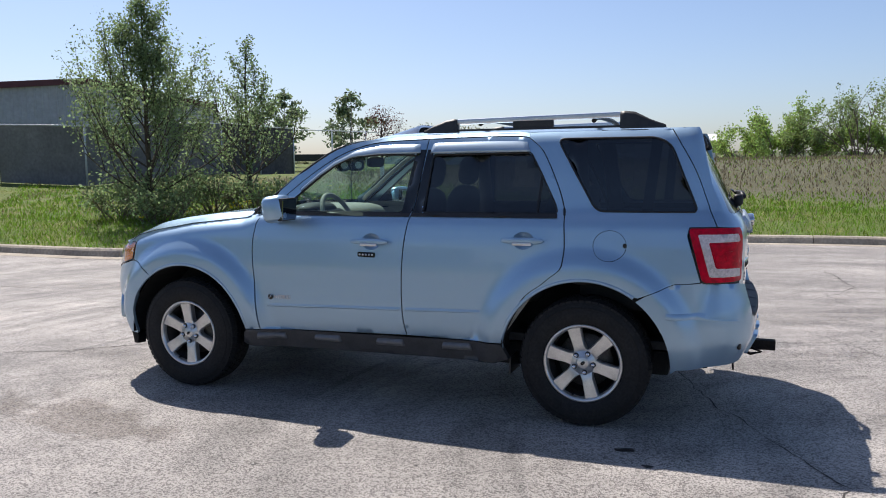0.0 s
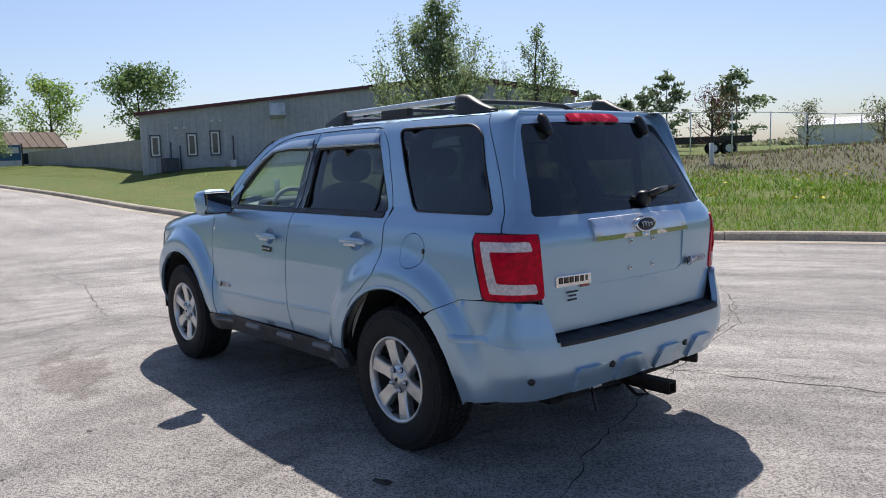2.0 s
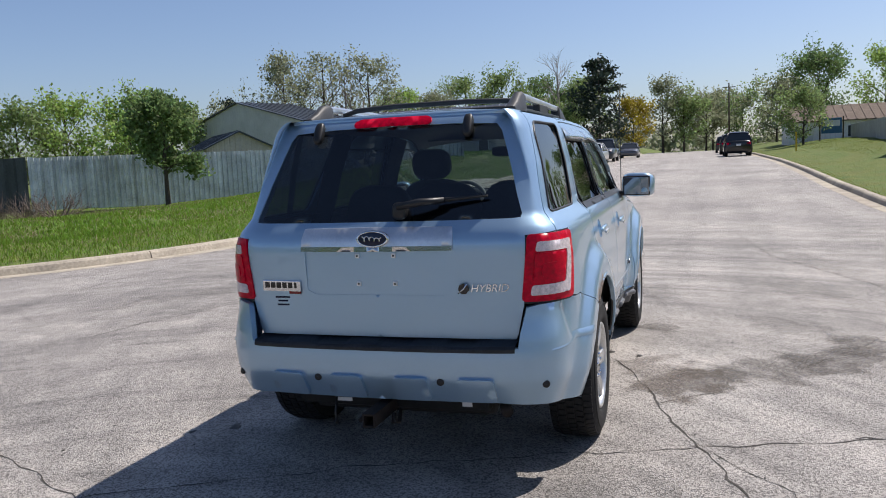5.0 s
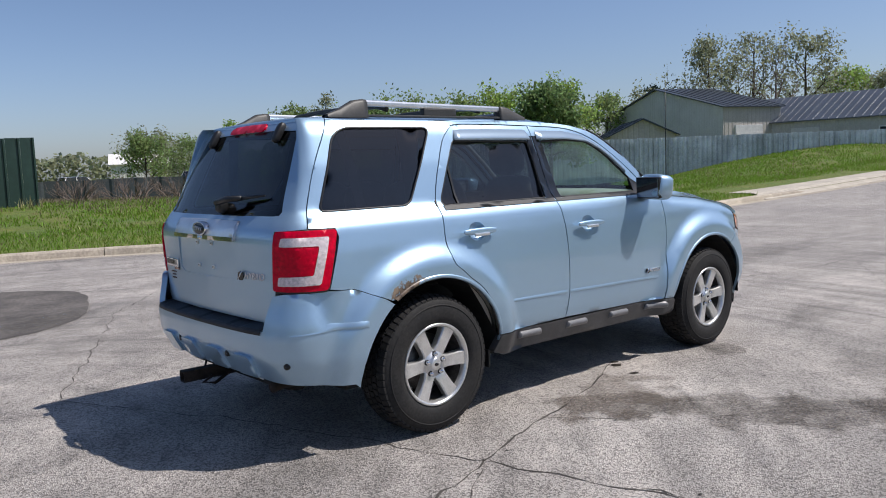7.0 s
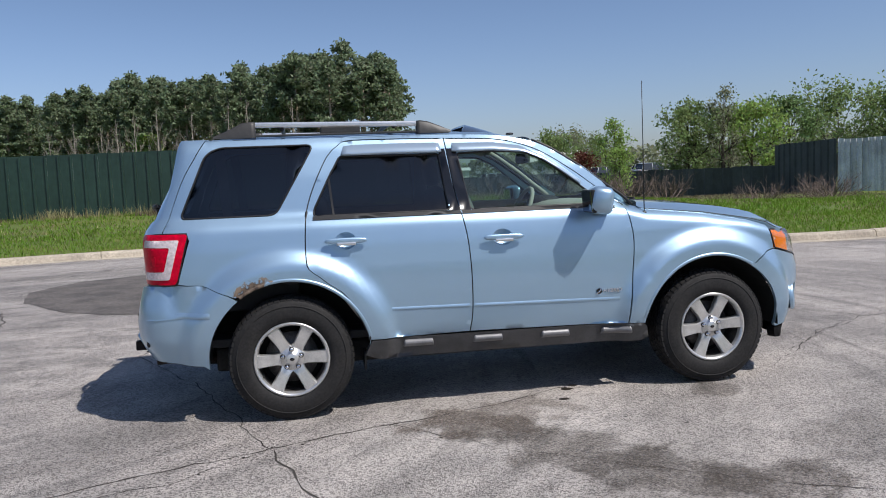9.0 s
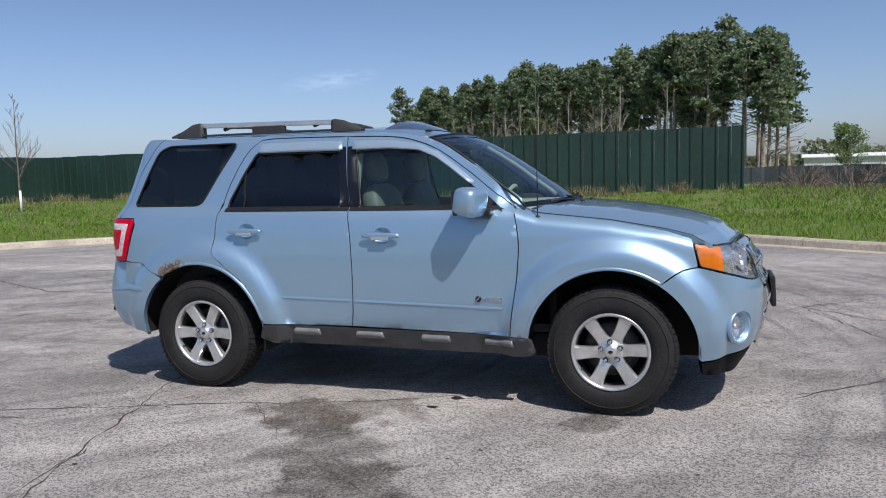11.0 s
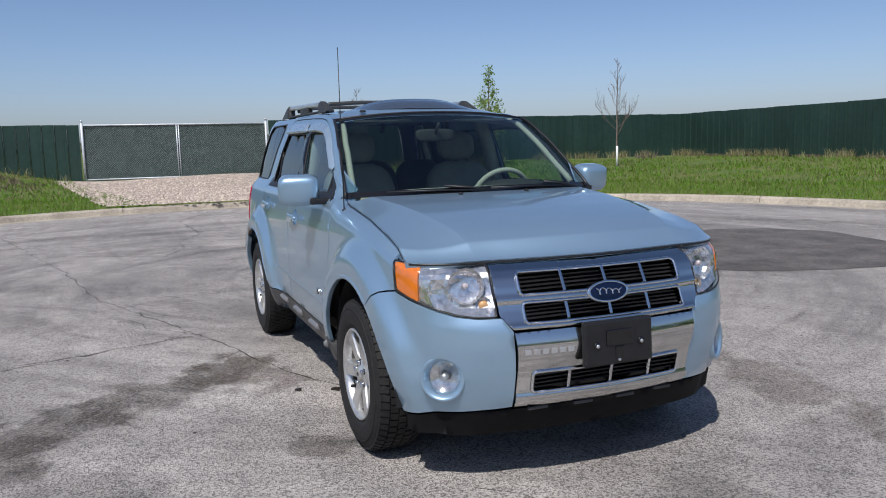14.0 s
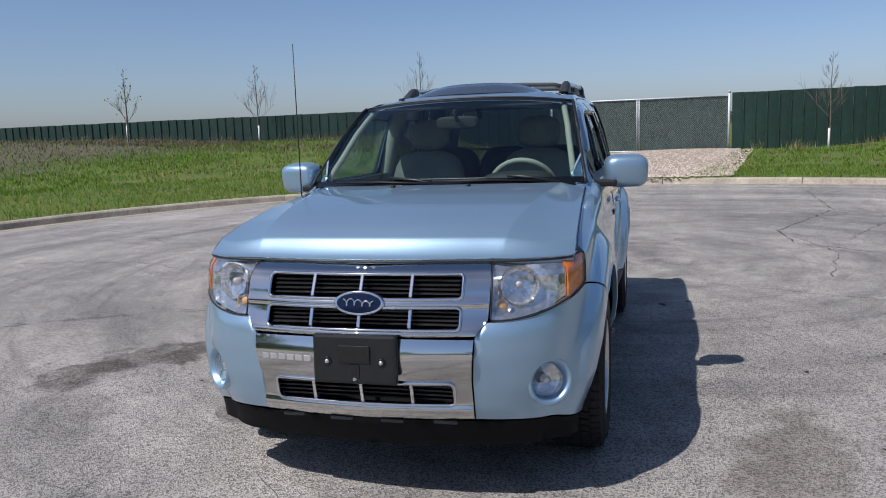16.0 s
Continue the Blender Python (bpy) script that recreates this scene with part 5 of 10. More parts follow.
def rust_paint(base):
    m = base.copy()
    m.name = "rusted_paint"
    nt = m.node_tree
    b = nt.nodes["Principled BSDF"]
    tc = nt.nodes.new("ShaderNodeTexCoord")
    n = nt.nodes.new("ShaderNodeTexNoise")
    n.inputs["Scale"].default_value, n.inputs["Detail"].default_value = 26, 8
    nt.links.new(tc.outputs["Object"], n.inputs["Vector"])
    # rust creeps along the arch lip from the bumper seam
    mp = nt.nodes.new("ShaderNodeMapping")
    mp.vector_type = "TEXTURE"
    mp.inputs["Location"].default_value = (-1.522, -0.87, 0.772)
    mp.inputs["Rotation"].default_value = (0, radians(-27), 0)
    mp.inputs["Scale"].default_value = (1.75, 1.0, 0.68)
    nt.links.new(tc.outputs["Object"], mp.inputs["Vector"])
    dist = nt.nodes.new("ShaderNodeVectorMath")
    dist.operation = "LENGTH"
    nt.links.new(mp.outputs["Vector"], dist.inputs[0])
    near = nt.nodes.new("ShaderNodeMapRange")
    near.inputs["From Min"].default_value, near.inputs["From Max"].default_value = 0.02, 0.14
    near.inputs["To Min"].default_value, near.inputs["To Max"].default_value = 0.34, -0.25
    nt.links.new(dist.outputs["Value"], near.inputs["Value"])
    add = nt.nodes.new("ShaderNodeMath")
    nt.links.new(near.outputs["Result"], add.inputs[0])
    nt.links.new(n.outputs["Fac"], add.inputs[1])
    ramp = nt.nodes.new("ShaderNodeValToRGB")
    ramp.color_ramp.elements[0].position, ramp.color_ramp.elements[1].position = 0.60, 0.68
    nt.links.new(add.outputs[0], ramp.inputs["Fac"])
    rc = nt.nodes.new("ShaderNodeValToRGB")
    rc.color_ramp.elements[0].position, rc.color_ramp.elements[1].position = 0.40, 0.62
    rc.color_ramp.elements[0].color, rc.color_ramp.elements[1].color = (0.035, 0.02, 0.014, 1), (0.24, 0.18, 0.13, 1)
    nt.links.new(n.outputs["Fac"], rc.inputs["Fac"])
    mx = nt.nodes.new("ShaderNodeMix")
    mx.data_type = "RGBA"
    old = b.inputs["Base Color"].links[0].from_socket
    nt.links.new(ramp.outputs["Color"], mx.inputs["Factor"])
    nt.links.new(old, mx.inputs["A"])
    nt.links.new(rc.outputs["Color"], mx.inputs["B"])
    nt.links.new(mx.outputs["Result"], b.inputs["Base Color"])
    inv = nt.nodes.new("ShaderNodeMath")
    inv.operation = "MULTIPLY_ADD"
    inv.inputs[1].default_value, inv.inputs[2].default_value = -0.68, 0.68
    nt.links.new(ramp.outputs["Color"], inv.inputs[0])
    nt.links.new(inv.outputs[0], b.inputs["Metallic"])
    inv2 = nt.nodes.new("ShaderNodeMath")
    inv2.operation = "MULTIPLY_ADD"
    inv2.inputs[1].default_value, inv2.inputs[2].default_value = -0.75, 0.75
    nt.links.new(ramp.outputs["Color"], inv2.inputs[0])
    nt.links.new(inv2.outputs[0], b.inputs["Coat Weight"])
    return m


M["paint"] = paint_mat()
M["rust"] = rust_paint(M["paint"])
M["black_trim"] = mat("black_plastic", (0.012, 0.012, 0.013), 0.45, vary=0.2, scale=20)
M["gloss_black"] = mat("gloss_black", (0.006, 0.006, 0.007), 0.2, coat=0.3)
M["cladding"] = mat("dark_grey_cladding", (0.06, 0.06, 0.062), 0.42, vary=0.2, scale=12, bump=0.15, bump_scale=300, bump_dist=0.001)
M["step_pad"] = mat("black_step_pad", (0.014, 0.016, 0.02), 0.6, vary=0.5, scale=8, bump=0.3, bump_scale=200, bump_dist=0.002)
M["chrome"] = mat("chrome", (0.72, 0.73, 0.75), 0.06, 1.0)
M["chrome_grille"] = mat("plated_plastic", (0.64, 0.64, 0.635), 0.10, 1.0)
M["chin"] = mat("dull_black_valance", (0.007, 0.007, 0.008), 0.7, vary=0.2, scale=12, spec=0.15)
M["satin"] = mat("brushed_silver", (0.74, 0.75, 0.77), 0.34, 0.85, vary=0.1, scale=9)
M["alloy"] = mat("machined_alloy", (0.66, 0.66, 0.65), 0.28, 0.75, vary=0.14, scale=14, bump=0.05, bump_scale=120, bump_dist=0.002)
M["rubber"] = mat("tyre_rubber", (0.014, 0.014, 0.015), 0.75, vary=0.4, scale=7, bump=0.25, bump_scale=120, bump_dist=0.002, second=(0.023, 0.022, 0.021), spec=0.3)
M["under"] = mat("underbody", (0.008, 0.008, 0.008), 0.85, vary=0.5, scale=6)
M["rusty"] = mat("rusty_steel", (0.022, 0.015, 0.012), 0.8, 0.3, vary=0.6, scale=18)
M["brake"] = mat("brake_steel_barrel_shade", (0.14, 0.13, 0.125), 0.5, 0.8, vary=0.4, scale=20)
M["trim_tan"] = mat("stone_interior_trim", (0.40, 0.385, 0.345), 0.7, vary=0.1, scale=20, bump=0.1, bump_scale=400, bump_dist=0.001)
M["trim_dark"] = mat("charcoal_interior_trim", (0.028, 0.028, 0.03), 0.7, vary=0.2, scale=20)
M["seat"] = mat("grey_leather_seat", (0.20, 0.19, 0.17), 0.55, vary=0.15, scale=9, bump=0.2, bump_scale=60, bump_dist=0.004)
M["headliner"] = mat("headliner", (0.34, 0.33, 0.31), 0.9)
M["glass_clear"] = glass_mat("windscreen_glass", (0.74, 0.86, 0.80))
M["glass_front"] = glass_mat("front_door_glass", (0.64, 0.78, 0.73))
M["glass_dark"] = glass_mat("privacy_glass", (0.16, 0.175, 0.20))
M["glass_rear"] = glass_mat("rear_window_glass", (0.27, 0.30, 0.34))
M["lens_clear"] = glass_mat("clear_lens", (0.95, 0.95, 0.95))
M["lamp_red"] = mat("red_lens", (0.55, 0.0, 0.022), 0.30, coat=0.15, vary=0.3, scale=45, spec=0.1)
M["lamp_dark_red"] = mat("deep_red_lens", (0.16, 0.004, 0.008), 0.15, coat=0.8)
M["lamp_white"] = mat("white_lens", (0.66, 0.57, 0.58), 0.15, coat=0.5, vary=0.25, scale=70)
M["lamp_pale"] = mat("pale_amber_bulb", (0.75, 0.42, 0.16), 0.2, coat=0.5)
M["lamp_amber"] = mat("amber_lens", (0.85, 0.22, 0.015), 0.15, coat=0.8, vary=0.15, scale=50)
M["reflector"] = mat("lamp_reflector", (0.84, 0.85, 0.86), 0.12, 0.85, vary=0.3, scale=45, bump=0.15, bump_scale=55, bump_dist=0.005)
M["oval_blue"] = mat("dark_blue_badge", (0.004, 0.009, 0.034), 0.2, coat=0.25, spec=0.3)
M["sign_white"] = mat("white_print", (0.7, 0.7, 0.7), 0.5)
M["mirror"] = mat("mirror_glass", (0.30, 0.31, 0.33), 0.01, 1.0)
M["acrylic"] = mat("smoked_acrylic", (0.02, 0.022, 0.026), 0.04, coat=1.0)

# ---- the car ----
from mathutils.geometry import delaunay_2d_cdt


def resample(loop, h):
    out = []
    for a, b in zip(loop, loop[1:] + loop[:1]):
        n = max(1, int(math.ceil(math.hypot(b[0] - a[0], b[1] - a[1]) / h)))
        out += [(a[0] + (b[0] - a[0]) * i / n, a[1] + (b[1] - a[1]) * i / n) for i in range(n)]
    return out


def rounded(loop, r, seg=4):
    """A closed loop with its corners rounded; r is one radius or one for each corner."""
    out = []
    n = len(loop)
    for i in range(n):
        p0, p, p1 = (Vector(loop[k % n]) for k in (i - 1, i, i + 1))
        rad = r[i] if isinstance(r, (list, tuple)) else r
        a, b = p0 - p, p1 - p
        d = min(rad, a.length * 0.49, b.length * 0.49)
        if d < 1e-4:
            out.append((p.x, p.y))
            continue
        q0, q1 = p + a.normalized() * d, p + b.normalized() * d
        for k in range(seg + 1):
            t = k / seg
            q = q0 * (1 - t) ** 2 + p * 2 * t * (1 - t) + q1 * t * t
            out.append((q.x, q.y))
    return out


def in_loop(x, y, loop):
    c, j = False, len(loop) - 1
    for i in range(len(loop)):
        xi, yi = loop[i]
        xj, yj = loop[j]
        if (yi > y) != (yj > y) and x < (xj - xi) * (y - yi) / (yj - yi) + xi:
            c = not c
        j = i
    return c


def fill(loops, h, bound_h=None):
    """Triangles that fill the first loop less the others, with inner points about every h."""
    loops = [resample(l, bound_h or h) for l in loops]
    pts, edges = [], []
    for l in loops:
        b = len(pts)
        pts += l
        edges += [(b + i, b + (i + 1) % len(l)) for i in range(len(l))]
    arr = np.array(pts)
    lo, hi = arr.min(0), arr.max(0)
    inner = []
    for iy, y in enumerate(np.arange(lo[1] + h / 2, hi[1], h * 0.87)):
        for x in np.arange(lo[0] + (h / 2 if iy % 2 else h * 0.01), hi[0], h):
            if ((arr[:, 0] - x) ** 2 + (arr[:, 1] - y) ** 2).min() < (h * 0.45) ** 2:
                continue
            if in_loop(x, y, loops[0]) and not any(in_loop(x, y, l) for l in loops[1:]):
                inner.append((x, y))
    v, _, f, _, _, _ = delaunay_2d_cdt([Vector(p) for p in pts + inner], edges, [], 0, 1e-6)
    tris = []
    for t in f:
        cx = sum(v[i].x for i in t) / len(t)
        cy = sum(v[i].y for i in t) / len(t)
        if in_loop(cx, cy, loops[0]) and not any(in_loop(cx, cy, l) for l in loops[1:]):
            tris.append(tuple(t))
    return [(p.x, p.y) for p in v], tris, loops


def surface(name, loops, place, material, parent, h=0.035, flange=0.018, label="", both=False, mirror=False, flip=False, thick_dir=None):
    """A skin over plane loops, put into space by place(u, v, lift), with a turned-in edge."""
    v, tris, loops = fill(loops, h)
    verts = [Vector(place(a, b, 0.0)) for a, b in v]
    faces = [t[::-1] if flip else t for t in tris]
    if flange:
        for l in loops:
            base = len(verts)
            n = len(l)
            for a, b in l:
                verts.append(Vector(place(a, b, 0.0)))
            for a, b in l:
                verts.append(Vector(place(a, b, -flange)))
            for i in range(n):
                j = (i + 1) % n
                if both and abs(verts[base + i].y) < 1e-4 and abs(verts[base + j].y) < 1e-4:
                    continue
                faces.append((base + i, base + n + i, base + n + j, base + j))
    # face outwards
    probe = [t for t in faces[:len(tris)]]
    if probe:
        acc = 0.0
        for t in probe[:60]:
            p, q, r = (verts[i] for i in t)
            nn = (q - p).cross(r - p)
            a, b = v[t[0]]
            acc += nn.dot(Vector(place(a, b, 0.01)) - Vector(place(a, b, 0.0)))
        if acc < 0:
            faces = [f[::-1] for f in faces]
    obs = []

    def make(sign):
        vv = [(p.x, p.y * sign, p.z) for p in verts]
        ff = faces if sign > 0 else [f[::-1] for f in faces]
        return vv, ff
    if both:
        v1, f1 = make(1)
        v2, f2 = make(-1)
        n = len(v1)
        me_v, me_f = v1 + v2, list(f1) + [tuple(i + n for i in f) for f in f2]
        bm = bmesh.new()
        bv = [bm.verts.new(p) for p in me_v]
        for f in me_f:
            bm.faces.new([bv[i] for i in f])
        seam = [q for q in bm.verts if abs(q.co.y) < 1e-4]
        bmesh.ops.remove_doubles(bm, verts=seam, dist=1e-4)
        for f in bm.faces:
            f.smooth = True
        return part(name, bm, material, parent, label)
    vv, ff = make(-1 if mirror else 1)
    return link_mesh(name, vv, ff, material, parent, True, label)


def on_shell(lift=0.0, zmap=None):
    def place(s, z, extra):
        x, y, zz = shell(s, zmap(z) if zmap else z, lift + extra)
        return (x, y, z)
    return place


def X(*pts):
    """Loop given by x and z on the body's side."""
    return [(s_x(x), z) for x, z in pts]


def R(*pts):
    """Loop points given by y and z on the rear."""
    return [(s_rear(y), z) for y, z in pts]


def F(*pts):
    return [(s_front(y), z) for y, z in pts]


def arc(hx, r, a0, a1, n=14):
    return [(hx + r * math.cos(radians(a0 + (a1 - a0) * i / n)), HUB_Z + r * math.sin(radians(a0 + (a1 - a0) * i / n))) for i in range(n + 1)]


def curve(pts, h=0.03):
    return [tuple(p) for p in smooth_line(pts, h)]


def sweep(name, low, high, lifts, material, parent, side, tuck=0.0):
    """A strip between two lines on the body's side, bowed out by the lifts from its top to its foot."""
    n = 40
    us = np.linspace(0, 1, n)
    lens = lambda l: np.concatenate([[0], np.cumsum([math.dist(a, b) for a, b in zip(l, l[1:])])])
    at = lambda l, u: tuple(float(np.interp(u * lens(l)[-1], lens(l), [p[k] for p in l])) for k in (0, 1))
    lo = [at(low, u) for u in us]
    hi = [at(high, u) for u in us]
    m = len(lifts)
    verts, faces = [], []
    for i in range(n):
        for k, lift in enumerate(lifts):
            t = k / (m - 1)
            x, z = hi[i][0] + (lo[i][0] - hi[i][0]) * t, hi[i][1] + (lo[i][1] - hi[i][1]) * t
            end = 0.25 if i in (0, n - 1) else 1.0
            p = shell(s_x(x), z, lift * end)
            verts.append((p[0], p[1] * side, p[2]))
        if tuck:
            p = shell(s_x(lo[i][0]), lo[i][1] + 0.004, -0.004)
            verts.append((p[0], p[1] * side, p[2]))
    w = m + (1 if tuck else 0)
    for i in range(n - 1):
        for k in range(w - 1):
            q = (i * w + k, i * w + k + 1, (i + 1) * w + k + 1, (i + 1) * w + k)
            faces.append(q if side > 0 else q[::-1])
    return link_mesh(name, verts, faces, material, parent, True)


def blob(name, size, at, material, parent, label="", power=2.6, seg=20, ring=12, rot=None):
    """A rounded lump: a superellipsoid of full sizes."""
    verts, faces = [], []
    e = 2.0 / power

    def sp(c):
        return math.copysign(abs(c) ** e, c)
    for i in range(ring + 1):
        ph = -math.pi / 2 + math.pi * i / ring
        for k in range(seg):
            th = 2 * math.pi * k / seg
            p = Vector((sp(math.cos(ph)) * sp(math.cos(th)) * size[0] / 2, sp(math.cos(ph)) * sp(math.sin(th)) * size[1] / 2, sp(math.sin(ph)) * size[2] / 2))
            if rot is not None:
                p = rot @ p
            verts.append(p + Vector(at))
    for i in range(ring):
        for k in range(seg):
            faces.append((i * seg + k, i * seg + (k + 1) % seg, (i + 1) * seg + (k + 1) % seg, (i + 1) * seg + k))
    return link_mesh(name, verts, faces, material, parent, True, label)


def lathe(profile, n=48, axis="y"):
    """Faces of a profile of (radius, along) turned round the y axis."""
    verts, faces = [], []
    for i in range(n):
        a = 2 * math.pi * i / n
        for r, y in profile:
            verts.append((r * math.cos(a), y, r * math.sin(a)))
    m = len(profile)
    for i in range(n):
        for k in range(m - 1):
            j = (i + 1) % n
            faces.append((i * m + k, i * m + k + 1, j * m + k + 1, j * m + k))
    return verts, faces


def disc(name, center, normal, r, depth, material, parent, n=20, label="", ry=None):
    """A short round plug, rounded at its outer rim."""
    q = Vector(normal).to_track_quat("Z", "Y").to_matrix()
    prof = [(r, -0.004), (r, depth * 0.6), (r * 0.93, depth), (0.001, depth)]
    verts, faces = [], []
    for i in range(n):
        a = 2 * math.pi * i / n
        for rr, z in prof:
            verts.append(q @ Vector((rr * math.cos(a), rr * math.sin(a) * ((ry or r) / r), z)) + Vector(center))
    m = len(prof)
    for i in range(n):
        for k in range(m - 1):
            j = (i + 1) % n
            faces.append((i * m + k, j * m + k, j * m + k + 1, i * m + k + 1))
    return link_mesh(name, verts, faces, material, parent, True, label)


def tube(name, pts, r, material, parent, sides=10, label="", smooth=True):
    rr = r if isinstance(r, (list, tuple)) else [r] * len(pts)
    v, f = tube_data(pts, rr, sides)
    return link_mesh(name, v, f, material, parent, smooth, label)


def box_part(name, size, at, material, parent, bevel=0.01, label="", m=None):
    bm = box_bm(*size, at=at, bevel=bevel)
    if m is not None:
        bmesh.ops.transform(bm, matrix=m, verts=bm.verts)
    return part(name, bm, material, parent, label)


def lettering(name, text, size, m, material, parent, label="", depth=0.004, italic=0.0):
    cu = bpy.data.curves.new(name, "FONT")
    cu.body, cu.size, cu.extrude, cu.shear = text, size, depth, italic
    cu.align_x, cu.align_y = "CENTER", "CENTER"
    tmp = bpy.data.objects.new(name, cu)
    me = bpy.data.meshes.new_from_object(tmp)
    bpy.data.objects.remove(tmp)
    bpy.data.curves.remove(cu)
    me.transform(m)
    me.materials.clear()
    me.materials.append(material)
    ob = new(name, me)
    ob.parent = parent
    if label:
        ob["label"] = label
    return ob


def build_wheel(car):
    """One wheel: tyre with tread blocks, six-spoke rim, nuts, cap and brake. Its outer face looks to +y."""
    wheel = new("wheel")
    wheel.parent = car
    R0, K = 0.361, 0.955   # tyre radius; size of the rim
    prof = [(0.212, 0.098), (0.226, 0.113), (0.256, 0.121), (0.30, 0.119), (0.328, 0.110), (0.343, 0.099), (0.352, 0.086), (0.353, 0.0), (0.352, -0.086),
            (0.343, -0.098), (0.30, -0.115), (0.262, -0.117), (0.235, -0.110), (0.212, -0.095)]
    v, f = lathe(prof, 64)
    bm = bmesh.new()
    bv = [bm.verts.new(p) for p in v]
    for q in f:
        bm.faces.new([bv[i] for i in q]).smooth = True
    bmesh.ops.recalc_face_normals(bm, faces=bm.faces)
    tyre = part("tyre", bm, M["rubber"], wheel, "black all-terrain tyre with worn tread")
    # tread blocks: five rows of staggered lugs round the crown
    v, f = [], []
    for row, (y0, y1) in enumerate(((-0.103, -0.066), (-0.058, -0.024), (-0.016, 0.016), (0.024, 0.058), (0.066, 0.103))):
        cnt = 60
        for i in range(cnt):
            a0 = 2 * math.pi * (i + (row % 2) * 0.5) / cnt
            a1 = a0 + 2 * math.pi / cnt * 0.76
            sk = 0.012 * (1 if row < 2 else -1 if row > 2 else 0)
            b = len(v)
            edge = row in (0, 4)
            for r in (0.344, R0):
                for a, y in ((a0, y0), (a1, y0), (a1 + sk, y1), (a0 + sk, y1)):
                    rr = r
                    if edge and abs(y) > 0.09:
                        rr = r - 0.012 if r == R0 else r - 0.008
                    v.append((rr * math.cos(a), y, rr * math.sin(a)))
            f += [(b + 4, b + 5, b + 6, b + 7), (b, b + 1, b + 5, b + 4), (b + 1, b + 2, b + 6, b + 5), (b + 2, b + 3, b + 7, b + 6), (b + 3, b, b + 4, b + 7)]
    tread = link_mesh("tread", v, f, M["rubber"], tyre)
    tagged(tread, "worn black rubber tread blocks", kind="stuff")
    # raised sidewall ring
    v, f = lathe([(0.306, 0.116), (0.308, 0.1195), (0.314, 0.1185), (0.316, 0.112)], 64)
    link_mesh("sidewall_ring", v, f, M["rubber"], tyre, True)
    # rim: lip, then the barrel, its depth shade put in as darker steel
    v, f = lathe([(r * K, y) for r, y in ((0.226, 0.098), (0.228, 0.109), (0.222, 0.114), (0.213, 0.110), (0.206, 0.098), (0.203, 0.075))], 64)
    rim = link_mesh("rim", v, f, M["alloy"], wheel, True, "silver six-spoke alloy rim")
    v, f = lathe([(0.203 * K, 0.075), (0.196 * K, -0.02), (0.204 * K, -0.09)], 48)
    link_mesh("barrel", v, f, M["brake"], rim, True)
    for i in range(6):
        a = radians(60 * i)
        verts, faces = [], []
        st = [(r * K, hw, y) for r, hw, y in ((0.052, 0.044, 0.080), (0.080, 0.034, 0.088), (0.10, 0.032, 0.092), (0.14, 0.034, 0.096), (0.18, 0.037, 0.100), (0.203, 0.040, 0.101), (0.219, 0.046, 0.100))]
        for r, hw, y in st:
            for w, yy in ((-hw, y - 0.045), (-hw, y - 0.008), (-hw * 0.86, y), (hw * 0.86, y), (hw, y - 0.008), (hw, y - 0.045)):
                verts.append((r * math.cos(a) - w * math.sin(a), yy, r * math.sin(a) + w * math.cos(a)))
        for k in range(len(st) - 1):
            for c in range(5):
                faces.append((k * 6 + c, k * 6 + c + 1, (k + 1) * 6 + c + 1, (k + 1) * 6 + c))
        link_mesh("spoke", verts, faces, M["alloy"], rim)
    v, f = lathe([(0.075, 0.04), (0.073, 0.078), (0.066, 0.086), (0.036, 0.088), (0.034, 0.098), (0.028, 0.101), (0.001, 0.102)], 32)
    link_mesh("hub", v, f, M["alloy"], rim, True)
    disc("centre_cap", (0, 0.1, 0), (0, 1, 0), 0.014, 0.004, M["gloss_black"], rim, ry=0.009)
    for i in range(5):
        a = radians(90 + 72 * i)
        disc("lug_nut", (0.055 * math.cos(a), 0.084, 0.055 * math.sin(a)), (0, 1, 0), 0.011, 0.02, M["chrome"], wheel, 6)
        # black disc round each nut stands in for the shade of its recess
        disc("lug_seat", (0.055 * math.cos(a), 0.083, 0.055 * math.sin(a)), (0, 1, 0), 0.0155, 0.005, M["black_trim"], wheel, 14)
    v, f = lathe([(0.001, 0.012), (0.15, 0.012), (0.152, 0.005), (0.152, -0.012), (0.001, -0.012)], 40)
    link_mesh("brake_disc", v, f, M["brake"], wheel, True)
    v, f = lathe([(0.001, -0.03), (0.198, -0.03), (0.2, -0.05)], 32)
    link_mesh("backing_plate", v, f, M["under"], wheel, True)
    disc("valve", (0.19 * math.cos(radians(-28)), 0.075, 0.19 * math.sin(radians(-28))), (0, 1, 0), 0.006, 0.02, M["black_trim"], wheel, 8)
    return wheel


WIN_F = [(-0.205, 1.165), (-0.262, 1.508), (-0.034, 1.515), (0.165, 1.505), (0.275, 1.455), (0.367, 1.39), (0.56, 1.238), (0.69, 1.135), (0.685, 1.165)][:7] + [(0.655, 1.166)]
WIN_R = [(-1.145, 1.168), (-1.138, 1.21), (-1.045, 1.39), (-0.972, 1.513), (-0.372, 1.508), (-0.338, 1.168)]
WIN_Q = [(-1.900, 1.205), (-1.75, 1.545), (-1.67, 1.586), (-1.120, 1.588), (-1.36, 1.185), (-1.89, 1.185)]
DOOR_TOP = [(-0.952, 1.598), (-0.882, 1.608), (-0.62, 1.608), (-0.34, 1.602), (-0.032, 1.59), (0.14, 1.556), (0.292, 1.492), (0.478, 1.368), (0.611, 1.264), (0.722, 1.182), (0.762, 1.15)]
